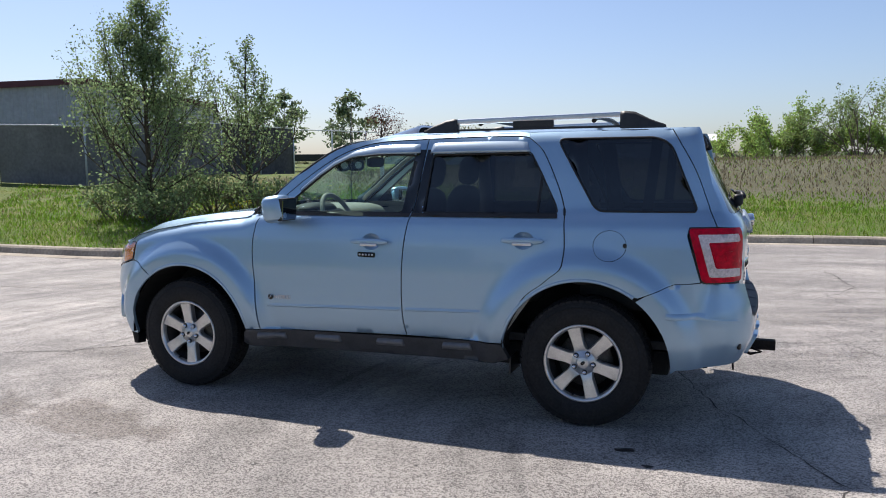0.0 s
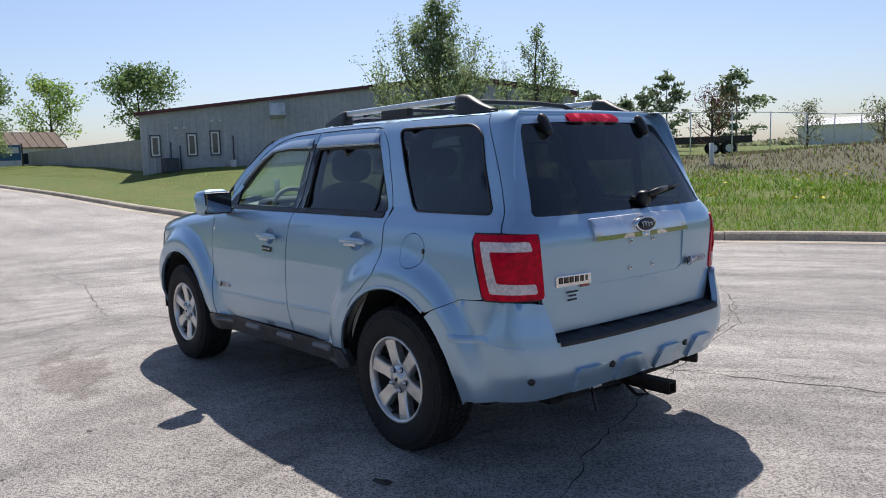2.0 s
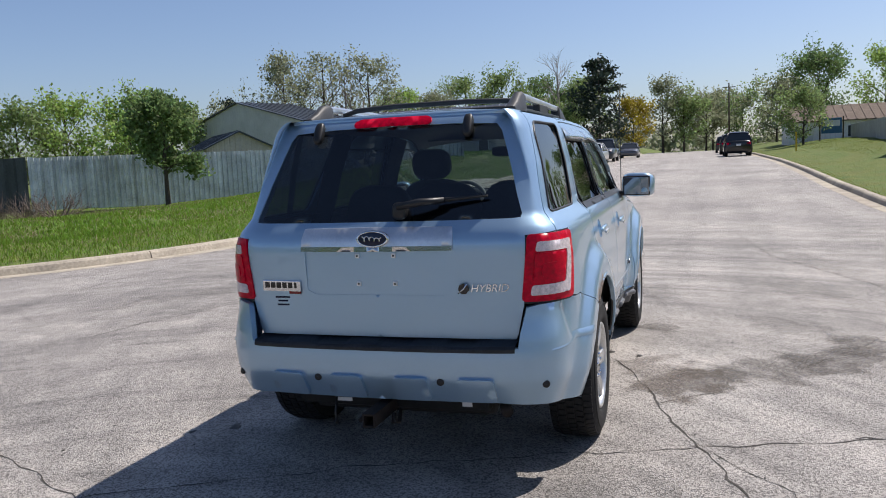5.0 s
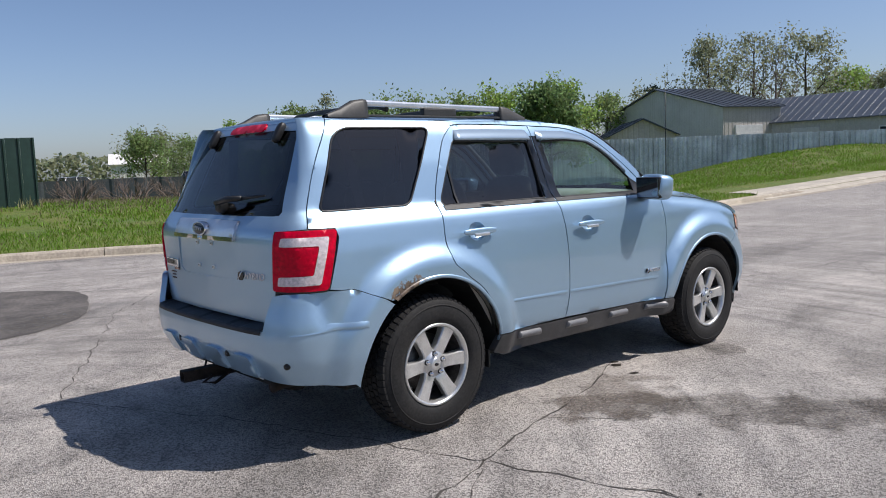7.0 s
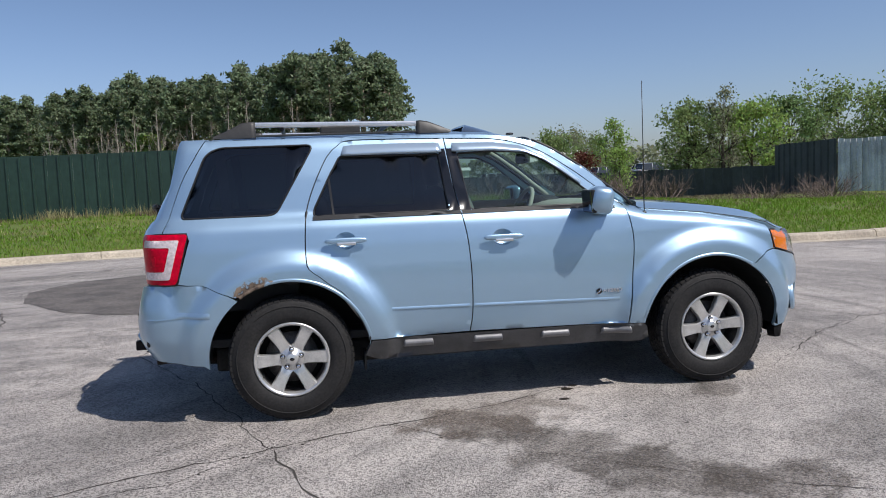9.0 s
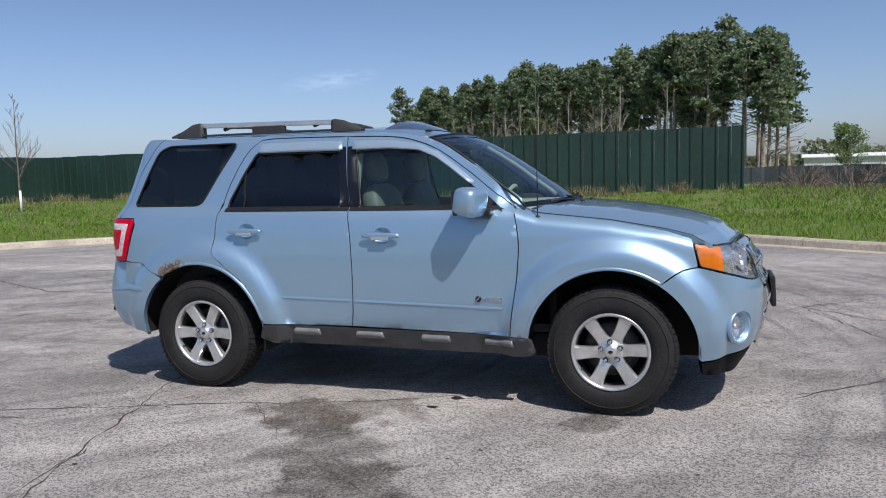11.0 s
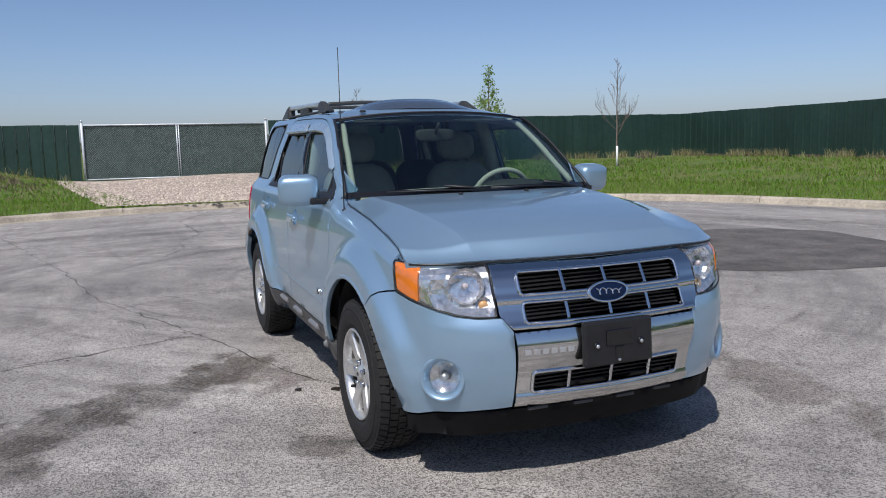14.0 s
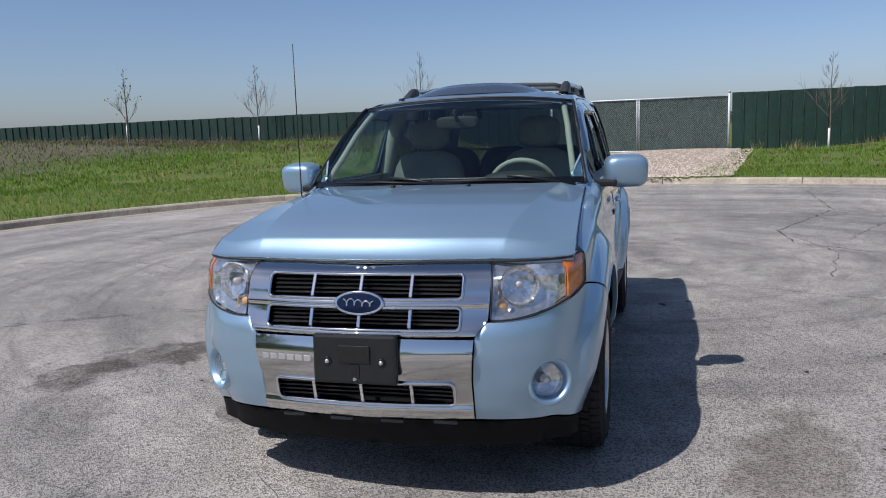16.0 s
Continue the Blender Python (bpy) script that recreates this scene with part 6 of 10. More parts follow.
B_SEAM = [(-0.332, 1.602), (-0.303, 1.34), (-0.272, 1.153), (-0.245, 0.988), (-0.232, 0.782), (-0.235, 0.556), (-0.252, 0.440)]
F_SEAM = [(0.762, 1.15), (0.784, 1.066), (0.800, 0.95), (0.797, 0.856), (0.787, 0.741), (0.757, 0.508), (0.747, 0.421)]
R_SEAM = [(-0.952, 1.598), (-0.99, 1.57), (-1.045, 1.515), (-1.124, 1.363), (-1.179, 1.211), (-1.197, 1.064), (-1.199, 0.931), (-1.186, 0.873), (-1.131, 0.829), (-1.083, 0.787),
          (-0.993, 0.720), (-0.920, 0.609), (-0.861, 0.483), (-0.855, 0.440)]
GATE_SEAM = [(-1.746, 1.638), (-1.81, 1.543), (-1.911, 1.378), (-1.978, 1.225), (-1.998, 1.112)]
DENT = (0.884, 0.705)
G = 0.0035   # half of a shut line


def shift(pts, dx, dz=0.0):
    return [(x + dx, z + dz) for x, z in pts]


def build_car():
    car = empty("car", pose(0, -0.006, 0, 0, 0, 0.25), "ice blue metallic compact suv parked on worn asphalt", "car")
    P = M["paint"]
    hand_a, hand_b = (-0.968, 1.022), (-0.033, 0.996)

    def ellipse(x, z, rx, rz, n=22):
        return [(s_x(x) + rx * math.cos(2 * math.pi * i / n), z + rz * math.sin(2 * math.pi * i / n)) for i in range(n)]

    for side in (1, -1):
        mir = side < 0
        kw = dict(mirror=mir)
        # doors
        top_f = [p for p in DOOR_TOP if p[0] > -0.3]
        loop = X(*shift(curve(B_SEAM)[::-1], G), *shift(curve([(-0.332, 1.602)] + top_f), 0, -G)[1:-1], *shift(curve(F_SEAM), -G))
        door = surface("front_door", [loop, rounded(X(*WIN_F), [0.012, 0.02, 0.03, 0.05, 0.05, 0.05, 0.02, 0.008]), ellipse(*hand_b, 0.062, 0.05)], on_shell(), P, car, **kw)
        surface("window_glass", [rounded(X(*WIN_F), 0.02)], on_shell(-0.014), M["glass_front"], door, h=0.08, flange=0, **kw)
        loop = X(*shift(curve(R_SEAM), G), (-0.56, 0.436), *shift(curve(B_SEAM)[::-1], -G), *shift(curve(DOOR_TOP[:4])[::-1], 0, -G)[1:-1])
        door_r = surface("rear_door", [loop, rounded(X(*WIN_R), [0.012, 0.02, 0.05, 0.03, 0.02, 0.012]), ellipse(*hand_a, 0.062, 0.05)], on_shell(), P, car, **kw)
        surface("window_glass", [rounded(X(*WIN_R), 0.02)], on_shell(-0.014), M["glass_dark"], door_r, h=0.08, flange=0, **kw)
        # black frames at the middle pillar, belt mouldings and window seals
        surface("pillar_trim", [X((-0.205, 1.165), (-0.262, 1.51), (-0.272, 1.54), (-0.322, 1.54), (-0.302, 1.34), (-0.268, 1.165))], on_shell(0.002), M["gloss_black"], door, h=0.06, flange=0.006, **kw)
        surface("pillar_trim", [X((-0.338, 1.168), (-0.372, 1.508), (-0.372, 1.54), (-0.334, 1.54), (-0.308, 1.34), (-0.278, 1.168))], on_shell(0.002), M["gloss_black"], door_r, h=0.06, flange=0.006, **kw)
        surface("belt_moulding", [X((-0.262, 1.146), (-0.264, 1.166), (0.66, 1.167), (0.71, 1.146))], on_shell(0.006), M["black_trim"], door, h=0.08, flange=0.012, **kw)
        surface("belt_moulding", [X((-1.15, 1.148), (-1.147, 1.17), (-0.276, 1.167), (-0.273, 1.147))], on_shell(0.006), M["black_trim"], door_r, h=0.08, flange=0.012, **kw)
        surface("sail_trim", [X((0.53, 1.167), (0.525, 1.262), (0.60, 1.225), (0.69, 1.15), (0.70, 1.135), (0.66, 1.15))], on_shell(0.004), M["black_trim"], door, h=0.05, flange=0.012, **kw)
        surface("window_divider", [X((-1.02, 1.17), (-1.032, 1.17), (-1.05, 1.385), (-1.038, 1.40))], on_shell(-0.008), M["black_trim"], door_r, h=0.06, flange=0.01, **kw)
        for d, win in ((door, WIN_F), (door_r, WIN_R)):
            pts = resample(rounded(X(*win), 0.02), 0.04)
            ring = [Vector(shell(s, z, -0.006)) for s, z in pts]
            ring = [Vector((p.x, p.y * side, p.z)) for p in ring] 
            v, f = tube_data(ring + ring[:1], [0.0075] * (len(ring) + 1), 6)
            link_mesh("window_seal", v, f, M["black_trim"], d, True)
        for line in (DOOR_TOP, B_SEAM, F_SEAM, R_SEAM):
            pts = [Vector(shell(s_x(x), z, -0.017)) for x, z in curve(line, 0.06)]
            v, f = tube_data([Vector((p.x, p.y * side, p.z)) for p in pts], [0.011] * len(pts), 6)
            link_mesh("door_seal", v, f, M["black_trim"], car, True)
        # rain visors
        sweep("rain_visor", [(-0.965, 1.518), (-0.90, 1.516), (-0.65, 1.518), (-0.40, 1.516), (-0.352, 1.518)], [(-0.945, 1.574), (-0.89, 1.580), (-0.65, 1.582), (-0.39, 1.579), (-0.366, 1.574)], (0.0, 0.012, 0.020, 0.025, 0.024), M["visor"], door_r, side, 0.02)
        sweep("rain_visor", [(-0.292, 1.518), (-0.03, 1.517), (0.16, 1.502), (0.272, 1.454), (0.364, 1.392), (0.50, 1.288)], [(-0.285, 1.574), (-0.03, 1.571), (0.15, 1.543), (0.287, 1.482), (0.40, 1.401), (0.515, 1.310)], (0.0, 0.012, 0.020, 0.025, 0.024), M["visor"], door, side, 0.02)
        # handles in their cups
        for d, (hx, hz) in ((door, hand_b), (door_r, hand_a)):
            cup = surface("handle_cup", [ellipse(hx, hz, 0.063, 0.051)], lambda s, z, e, hx=hx, hz=hz: shell(s, z, e - 0.024 * max(0.0, 1 - ((s - s_x(hx)) / 0.064) ** 2 - ((z - hz) / 0.052) ** 2)), P, d, h=0.015, flange=0, **kw)
            x, y, z = shell(s_x(hx), hz + 0.002, 0.027)
            hd = blob("handle", (0.245, 0.024, 0.036), (x, y * side, z), P, d, "painted pull handle", power=2.8)
            x, y, z = shell(s_x(hx), hz, 0.02)
            box_part("handle_inlay", (0.11, 0.01, 0.018), (x + 0.0, (y + 0.019) * side, z - 0.024), M["satin"], d, 0.006)
        # side crease mouldings
        sweep("side_moulding", [(-0.725, 0.598), (-0.252, 0.586)], [(-0.725, 0.622), (-0.252, 0.614)], (-0.002, 0.0015, 0.003, 0.004, -0.003), P, door_r, side)
        sweep("side_moulding", [(-0.226, 0.586), (0.70, 0.564)], [(-0.226, 0.613), (0.70, 0.591)], (-0.002, 0.0015, 0.003, 0.004, -0.003), P, door, side)
        # fender with its roll-over to the hood
        a_seam = math.degrees(math.atan2(0.741 - HUB_Z, 1.575 - HUB_X))
        seam_f = [(1.578, 0.741), (1.62, 0.778), (1.681, 0.815), (1.76, 0.828)]
        edge = [(x, hood_edge(x) - 0.001) for x in np.linspace(1.745, 0.80, 16)]
        loop = X(*arc(HUB_X, ARCH_R, 172, a_seam), *curve(seam_f)[1:], (1.762, 0.84), (1.738, 0.955), *edge, (0.745, 1.165), *shift(curve(F_SEAM), G)[1:])
        def dented(s, z, e):
            # the knocked spot ahead of the door on one side
            r2 = ((s - s_x(DENT[0])) / 0.03) ** 2 + ((z - DENT[1]) / 0.03) ** 2
            return shell(s, z, e - 0.005 * math.exp(-r2))
        fender = surface("fender", [loop], dented if mir else on_shell(), P, car, h=0.02, **kw)
        # A-pillar and roof rail
        inner = [(x + 0.035 * sstep(0.0, 0.5, x), z + 0.026 + 0.02 * sstep(0.05, 0.3, x)) for x, z in DOOR_TOP]
        loop = X(*shift(curve(DOOR_TOP), 0, G), (0.80, 1.135), *curve(inner)[::-1])
        surface("pillar", [loop], on_shell(), P, car, h=0.03, flange=0.01, **kw)
        # quarter panel
        a_b = math.degrees(math.atan2(0.735 - HUB_Z, -1.60 + HUB_X))
        loop = X(*shift(curve(R_SEAM), -G)[::-1], (-0.952, 1.626), *[(x, 1.628) for x in np.linspace(-1.05, -1.70, 8)], *shift(curve(GATE_SEAM), G),
                 (-1.855, 1.110), (-1.842, 1.064), (-1.912, 0.825), *curve([(-1.86, 0.816), (-1.784, 0.812), (-1.712, 0.781), (-1.602, 0.737)]), *arc(-HUB_X, ARCH_R, a_b, 10)[1:], (-0.858, 0.40))
        holes = [rounded(X(*WIN_Q), [0.05, 0.05, 0.05, 0.03, 0.05, 0.03])]
        if not mir:
            holes.append(ellipse(-1.445, 1.005, 0.090, 0.083, 30))
        quarter = surface("quarter_panel", [loop] + holes, on_shell(), M["rust"] if mir else P, car, h=0.026, **kw)
        surface("window_glass", [rounded(X(*WIN_Q), 0.04)], on_shell(-0.004), M["glass_dark"], quarter, h=0.08, flange=0, **kw)
        pts = resample(rounded(X(*WIN_Q), 0.045), 0.04)
        ring = [Vector(shell(s, z, 0.0005)) for s, z in pts]
        ring = [Vector((p.x, p.y * side, p.z)) for p in ring]
        v, f = tube_data(ring + ring[:1], [0.006] * (len(ring) + 1), 6)
        link_mesh("window_seal", v, f, M["black_trim"], quarter, True)
        surface("inner_pillar", [X((-1.60, 1.19), (-1.64, 1.58), (-1.70, 1.58), (-1.66, 1.19))], on_shell(-0.04), M["trim_dark"], quarter, h=0.1, flange=0, **kw)
        if not mir:
            surface("fuel_flap", [ellipse(-1.445, 1.005, 0.087, 0.080, 30)], on_shell(0.001), P, quarter, h=0.03, **kw)
            x, y, z = shell(s_x(-1.525), 1.005, -0.001)
            blob("finger_notch", (0.022, 0.008, 0.03), (x, y, z), M["black_trim"], quarter)
            surface("keypad", [rounded(X((0.052, 0.935), (0.052, 0.905), (-0.063, 0.901), (-0.063, 0.931)), 0.01)], on_shell(0.006), M["gloss_black"], door, h=0.03, flange=0.007, label="black five-button door keypad")
            for i in range(5):
                x, y, z = shell(s_x(-0.045 + 0.0205 * i), 0.918, 0.007)
                disc("key", (x, y, z), (0, 1, 0), 0.006, 0.002, M["satin"], door, 8)
        # tail lamp, wrapped round the corner
        def tl(pts):
            return [(s_x(x) if k == "x" else s_rear(x), z) for k, x, z in pts]
        lamp = surface("tail_lamp", [rounded(tl([("x", -1.850, 1.104), ("x", -1.921, 0.824), ("y", 0.633, 0.824), ("y", 0.662, 1.106)]), 0.022)], on_shell(0.006), M["lamp_red"], car, h=0.025, flange=0.03, label="red and white wrap-round tail lamp", **kw)
        surface("lamp_gasket", [rounded(tl([("x", -1.843, 1.112), ("x", -1.916, 0.815), ("y", 0.624, 0.815), ("y", 0.654, 1.114)]), 0.022)], on_shell(-0.002), M["black_trim"], lamp, h=0.03, flange=0.02, **kw)
        white = rounded(tl([("x", -1.897, 1.073), ("x", -1.955, 0.852), ("y", 0.668, 0.850), ("y", 0.676, 0.893), ("x", -1.985, 0.897), ("x", -1.950, 1.032), ("y", 0.690, 1.034), ("y", 0.700, 1.075)]), 0.012)
        surface("white_lens", [white], on_shell(0.0095), M["lamp_white"], lamp, h=0.02, flange=0.005, **kw)
        surface("red_lens", [rounded(tl([("x", -1.962, 1.026), ("x", -1.992, 0.902), ("y", 0.680, 0.900), ("y", 0.690, 1.028)]), 0.015)], on_shell(0.0105), M["lamp_red"], lamp, h=0.02, flange=0.006, **kw)
        surface("red_bulb_shade", [rounded(tl([("x", -2.022, 0.985), ("x", -2.035, 0.925), ("y", 0.708, 0.925), ("y", 0.716, 0.985)]), 0.025)], on_shell(0.013), M["lamp_red"], lamp, h=0.02, flange=0.003, **kw)
        # headlamp: bowl, bulbs, amber corner and clear cover
        def hl(pts):
            return [(s_x(x) if k == "x" else s_front(x), z) for k, x, z in pts]
        top = [("x", 1.745, 0.952), ("x", 1.86, 0.943), ("y", 0.66, 0.940), ("y", 0.503, 0.936)]
        bot = [("y", 0.487, 0.742), ("y", 0.56, 0.742), ("y", 0.64, 0.752), ("y", 0.70, 0.772), ("x", 1.815, 0.822), ("x", 1.775, 0.832)]
        cover = rounded(hl(top + bot), [0.012, 0.0, 0.0, 0.012, 0.012, 0.03, 0.04, 0.04, 0.02, 0.012])
        head = surface("headlamp", [cover], on_shell(0.002), M["lens_clear"], car, h=0.03, flange=0.0, label="clear headlamp with amber corner", **kw)
        bowl = surface("lamp_bowl", [cover], lambda s, z, e: shell(s, z, e - 0.012 - 0.05 * max(0.0, 1 - ((s - s_front(0.60)) / 0.16) ** 2 - ((z - 0.845) / 0.11) ** 2)), M["reflector"], head, h=0.022, flange=0.0, **kw)
        bowl.data.shade_flat()
        ring = []
        for (s0, z0), (s1, z1) in zip(cover, cover[1:] + cover[:1]):
            k = max(1, int(math.hypot(s1 - s0, z1 - z0) / 0.03))
            ring += [Vector(shell(s0 + (s1 - s0) * i / k, z0 + (z1 - z0) * i / k, 0.001)) for i in range(k)]
        ring = [Vector((p.x, p.y * side, p.z)) for p in ring]
        v, f = tube_data(ring + ring[:1], [0.0038] * (len(ring) + 1), 5)
        link_mesh("lamp_gasket", v, f, M["black_trim"], head, True)
        surface("amber_corner", [rounded(hl([("x", 1.750, 0.946), ("x", 1.888, 0.938), ("x", 1.898, 0.795), ("x", 1.82, 0.824), ("x", 1.779, 0.834)]), 0.012)], on_shell(-0.004), M["lamp_amber"], head, h=0.02, flange=0.006, **kw)
        for yy, zz, rr in ((0.605, 0.858, 0.074), (0.532, 0.782, 0.034)):
            x, y, z = shell(s_front(yy), zz, -0.05)
            q = Vector((0.95, 0.3 * side, 0.08))
            v, f = lathe([(rr, 0.03), (rr * 0.93, 0.012), (rr * 0.82, -0.004), (rr * 0.66, -0.014), (rr * 0.45, -0.022), (0.014, -0.028)], 16)
            rot = q.to_track_quat("Y", "Z").to_matrix()
            link_mesh("lamp_reflector", [rot @ Vector(p) + Vector((x, y * side, z)) for p in v], f, M["reflector"], head, False)
            disc("bulb", (x, y * side, z), q, 0.020 if rr < 0.04 else 0.012, 0.02, M["lamp_pale"] if rr < 0.04 else M["lamp_white"], head, 10)
        # front bumper half panels are joined below; fog lamps
        x, y, z = shell(s_front(0.690), 0.492, -0.004)
        n = Vector((0.80, 0.58 * side, 0.04)).normalized()
        rot = n.to_track_quat("Y", "Z").to_matrix()
        v, f = lathe([(0.094, -0.012), (0.092, 0.006), (0.086, 0.010), (0.076, 0.004), (0.066, -0.03), (0.06, -0.045)], 36)
        fog = link_mesh("fog_lamp", [rot @ Vector(p) + Vector((x, y * side, z)) for p in v], f, P, car, True, "round fog lamp in a painted ring")
        v, f = lathe([(0.062, -0.04), (0.058, -0.006), (0.04, 0.002), (0.001, 0.004)], 30)
        link_mesh("lens", [rot @ Vector(p) + Vector((x, y * side, z)) for p in v], f, M["lens_clear"], fog, True)
        v, f = lathe([(0.064, -0.036), (0.05, -0.046), (0.02, -0.060), (0.001, -0.062)], 30)
        link_mesh("reflector", [rot @ Vector(p) + Vector((x, y * side, z)) for p in v], f, M["reflector"], fog, True)
        disc("bulb_shield", Vector((x, y * side, z)) - n * 0.045, n, 0.016, 0.025, M["satin"], fog, 12)
        # rolled lips of the wheel openings
        a_q = math.degrees(math.atan2(0.735 - HUB_Z, -1.60 + HUB_X)) - 2
        for hx, a0, a1, owner in ((HUB_X, 168, a_seam + 1, fender), (-HUB_X, a_q, 14, quarter)):
            sweep("arch_lip", arc(hx, ARCH_R - 0.001, a0, a1, 30), arc(hx, ARCH_R + 0.021, a0, a1, 30), (-0.004, 0.0035, 0.005, 0.004, 0.002), M["rust"] if mir and hx < 0 else P, owner, side, 0.01)
        # wheel housings
        for hx in (HUB_X, -HUB_X):
            verts, faces = [], []
            pts = arc(hx, ARCH_R + 0.012, 182, -2, 24)
            for xx, zz in pts:
                for yy in (0.845, 0.62, 0.45):
                    verts.append((xx, min(yy, 0.822) * side, zz))
            for i in range(len(pts) - 1):
                for k in range(2):
                    faces.append((i * 3 + k, i * 3 + k + 1, (i + 1) * 3 + k + 1, (i + 1) * 3 + k))
            base = len(verts)
            verts += [(xx, 0.45 * side, zz) for xx, zz in pts] + [(hx, 0.45 * side, 0.2)]
            faces += [(base + i, base + i + 1, len(verts) - 1) for i in range(len(pts) - 1)]
            link_mesh("wheel_liner", verts, faces, M["under"], car)
        # rocker cladding with raised step blocks, their highlight put in as a lighter grey
        loop = X((-0.845, 0.432), *[(x, 0.432 - 0.015 * (x + 0.85) / 1.7) for x in np.linspace(-0.7, 0.7, 8)], (0.845, 0.412), (0.865, 0.395), (0.885, 0.322), (0.84, 0.300), (-0.80, 0.312), (-0.885, 0.345), (-0.862, 0.40))
        rocker = surface("rocker_cladding", [loop], on_shell(0.006), M["cladding"], car, h=0.03, flange=0.05, label="dark grey plastic sill cladding", **kw)
        for xx in (-0.565, -0.14, 0.285, 0.675):
            z = 0.385 - 0.012 * xx
            sweep("step_block", [(xx - 0.095, z - 0.024), (xx + 0.095, z - 0.026)], [(xx - 0.085, z + 0.026), (xx + 0.085, z + 0.024)], (0.0, 0.026, 0.030, 0.028, 0.0), M["step_highlit"], rocker, side)
        box_part("mud_flap", (0.012, 0.20, 0.10), (-0.885, 0.70 * side, 0.25), M["black_trim"], car, 0.004)
        # door mirror
        mirror = blob("mirror", (0.145, 0.222, 0.166), (0.550, 0.922 * side, 1.192), P, car, "painted door mirror", power=4.0, rot=Euler((0, radians(8), radians(13 * side))).to_matrix())
        box_part("mirror_glass", (0.008, 0.172, 0.122), (0.0, 0, -0.061), M["mirror"], mirror, 0.003, m=Matrix.Translation((0.471, 0.913 * side, 1.188)) @ Euler((0, radians(-4), radians(3 * side))).to_matrix().to_4x4())
        box_part("mirror_bezel", (0.024, 0.186, 0.138), (0.0, 0, -0.069), M["black_trim"], mirror, 0.008, m=Matrix.Translation((0.485, 0.914 * side, 1.189)) @ Euler((0, radians(-4), radians(3 * side))).to_matrix().to_4x4())
        box_part("mirror_arm", (0.10, 0.16, 0.035), (0.60, 0.80 * side, 1.115), M["black_trim"], mirror, 0.01)
        # inner door trims, so that the doors have depth
        surface("inner_trim", [X((-0.84, 0.46), (-1.15, 0.9), (-1.15, 1.165), (0.70, 1.165), (0.76, 1.0), (0.72, 0.46))], on_shell(-0.075), M["trim_tan"], car, h=0.1, flange=0.0, **kw)
        surface("sill_ledge", [X((-1.9, 1.13), (-1.9, 1.166), (0.70, 1.166), (0.70, 1.13))], on_shell(-0.045), M["trim_dark"], car, h=0.12, flange=0.05, **kw)

    # ---- bumpers ----
    def clampz(z):
        return min(z, 0.742)
    a_seam = math.degrees(math.atan2(0.741 - HUB_Z, 1.575 - HUB_X))
    inner = [(0.425, 0.362), (0.420, 0.52), (0.424, 0.60), (0.430, 0.685), (0.468, 0.735)]
    loop = X(*arc(HUB_X, ARCH_R, -2, a_seam, 12), *curve([(1.582, 0.735), (1.625, 0.772), (1.685, 0.809), (1.765, 0.822)])[1:], (1.80, 0.815)) + \
        F((0.70, 0.764), (0.64, 0.745), (0.56, 0.735), (0.478, 0.735)) + F(*inner[::-1]) + F((0.55, 0.355), (0.66, 0.345)) + X((1.93, 0.338), (1.84, 0.322), (1.79, 0.315))
    sf, zf = s_front(0.690), 0.492
    hole = [(sf + 0.088 * math.cos(2 * math.pi * i / 28), zf + 0.088 * math.sin(2 * math.pi * i / 28)) for i in range(28)]
    for mir in (False, True):
        surface("front_bumper", [loop, hole], on_shell(), P, car, h=0.028, mirror=mir)
    loop = F((0.0, 0.225), (0.0, 0.352), (0.30, 0.350), (0.55, 0.345), (0.66, 0.335)) + X((1.93, 0.328), (1.84, 0.312), (1.79, 0.305), (1.80, 0.24)) + F((0.66, 0.228), (0.4, 0.225))
    chin = surface("chin_valance", [loop], on_shell(-0.004), M["chin"], car, h=0.04, flange=0.06, label="black plastic chin valance", both=True)

    def on_front(extra_lift=0.0):
        return on_shell(extra_lift)
    def bowed(bars, rise):
        """Places a frame so that each bar of it bulges."""
        def place(s, z, extra):
            k = max(0.0, max(1 - ((z - zc) / hw) ** 2 for zc, hw in bars))
            x, y, _ = shell(s, z, 0.004 + rise * k + extra)
            return (x, y, z)
        return place
    # chrome lower surround with its mouth
    lo = F((0.0, 0.360), (0.0, 0.682), (0.20, 0.682), (0.426, 0.679), (0.418, 0.60), (0.414, 0.52), (0.420, 0.366), (0.2, 0.360))
    mouth = [(s_front(y), z) for y, z in ((0.0, 0.425), (0.0, 0.512), (0.34, 0.512), (0.352, 0.50), (0.345, 0.435), (0.33, 0.425))]
    body = F((0.0, 0.5125), (0.0, 0.682), (0.20, 0.682), (0.426, 0.679), (0.418, 0.60), (0.414, 0.52), (0.420, 0.366), (0.2, 0.360), (0.0, 0.360), (0.0, 0.4245)) + \
        F((0.15, 0.424), (0.33, 0.424), (0.350, 0.436), (0.357, 0.500), (0.345, 0.5125))
    surround = surface("chrome_surround", [body], bowed(((0.60, 0.085), (0.393, 0.034)), 0.014), M["chrome_grille"], car, h=0.011, flange=0.035, label="chrome lower grille surround", both=True)
    # main grille frame: an outer frame and a cross bar
    frame = F((0.0, 0.905), (0.0, 0.928), (0.25, 0.932), (0.498, 0.932), (0.492, 0.86), (0.478, 0.745), (0.430, 0.692), (0.2, 0.690), (0.0, 0.690), (0.0, 0.712)) + \
        F((0.2, 0.712), (0.37, 0.714), (0.382, 0.73), (0.384, 0.780), (0.37, 0.790), (0.0, 0.790), (0.0, 0.819), (0.375, 0.818), (0.386, 0.83), (0.388, 0.892), (0.375, 0.905))
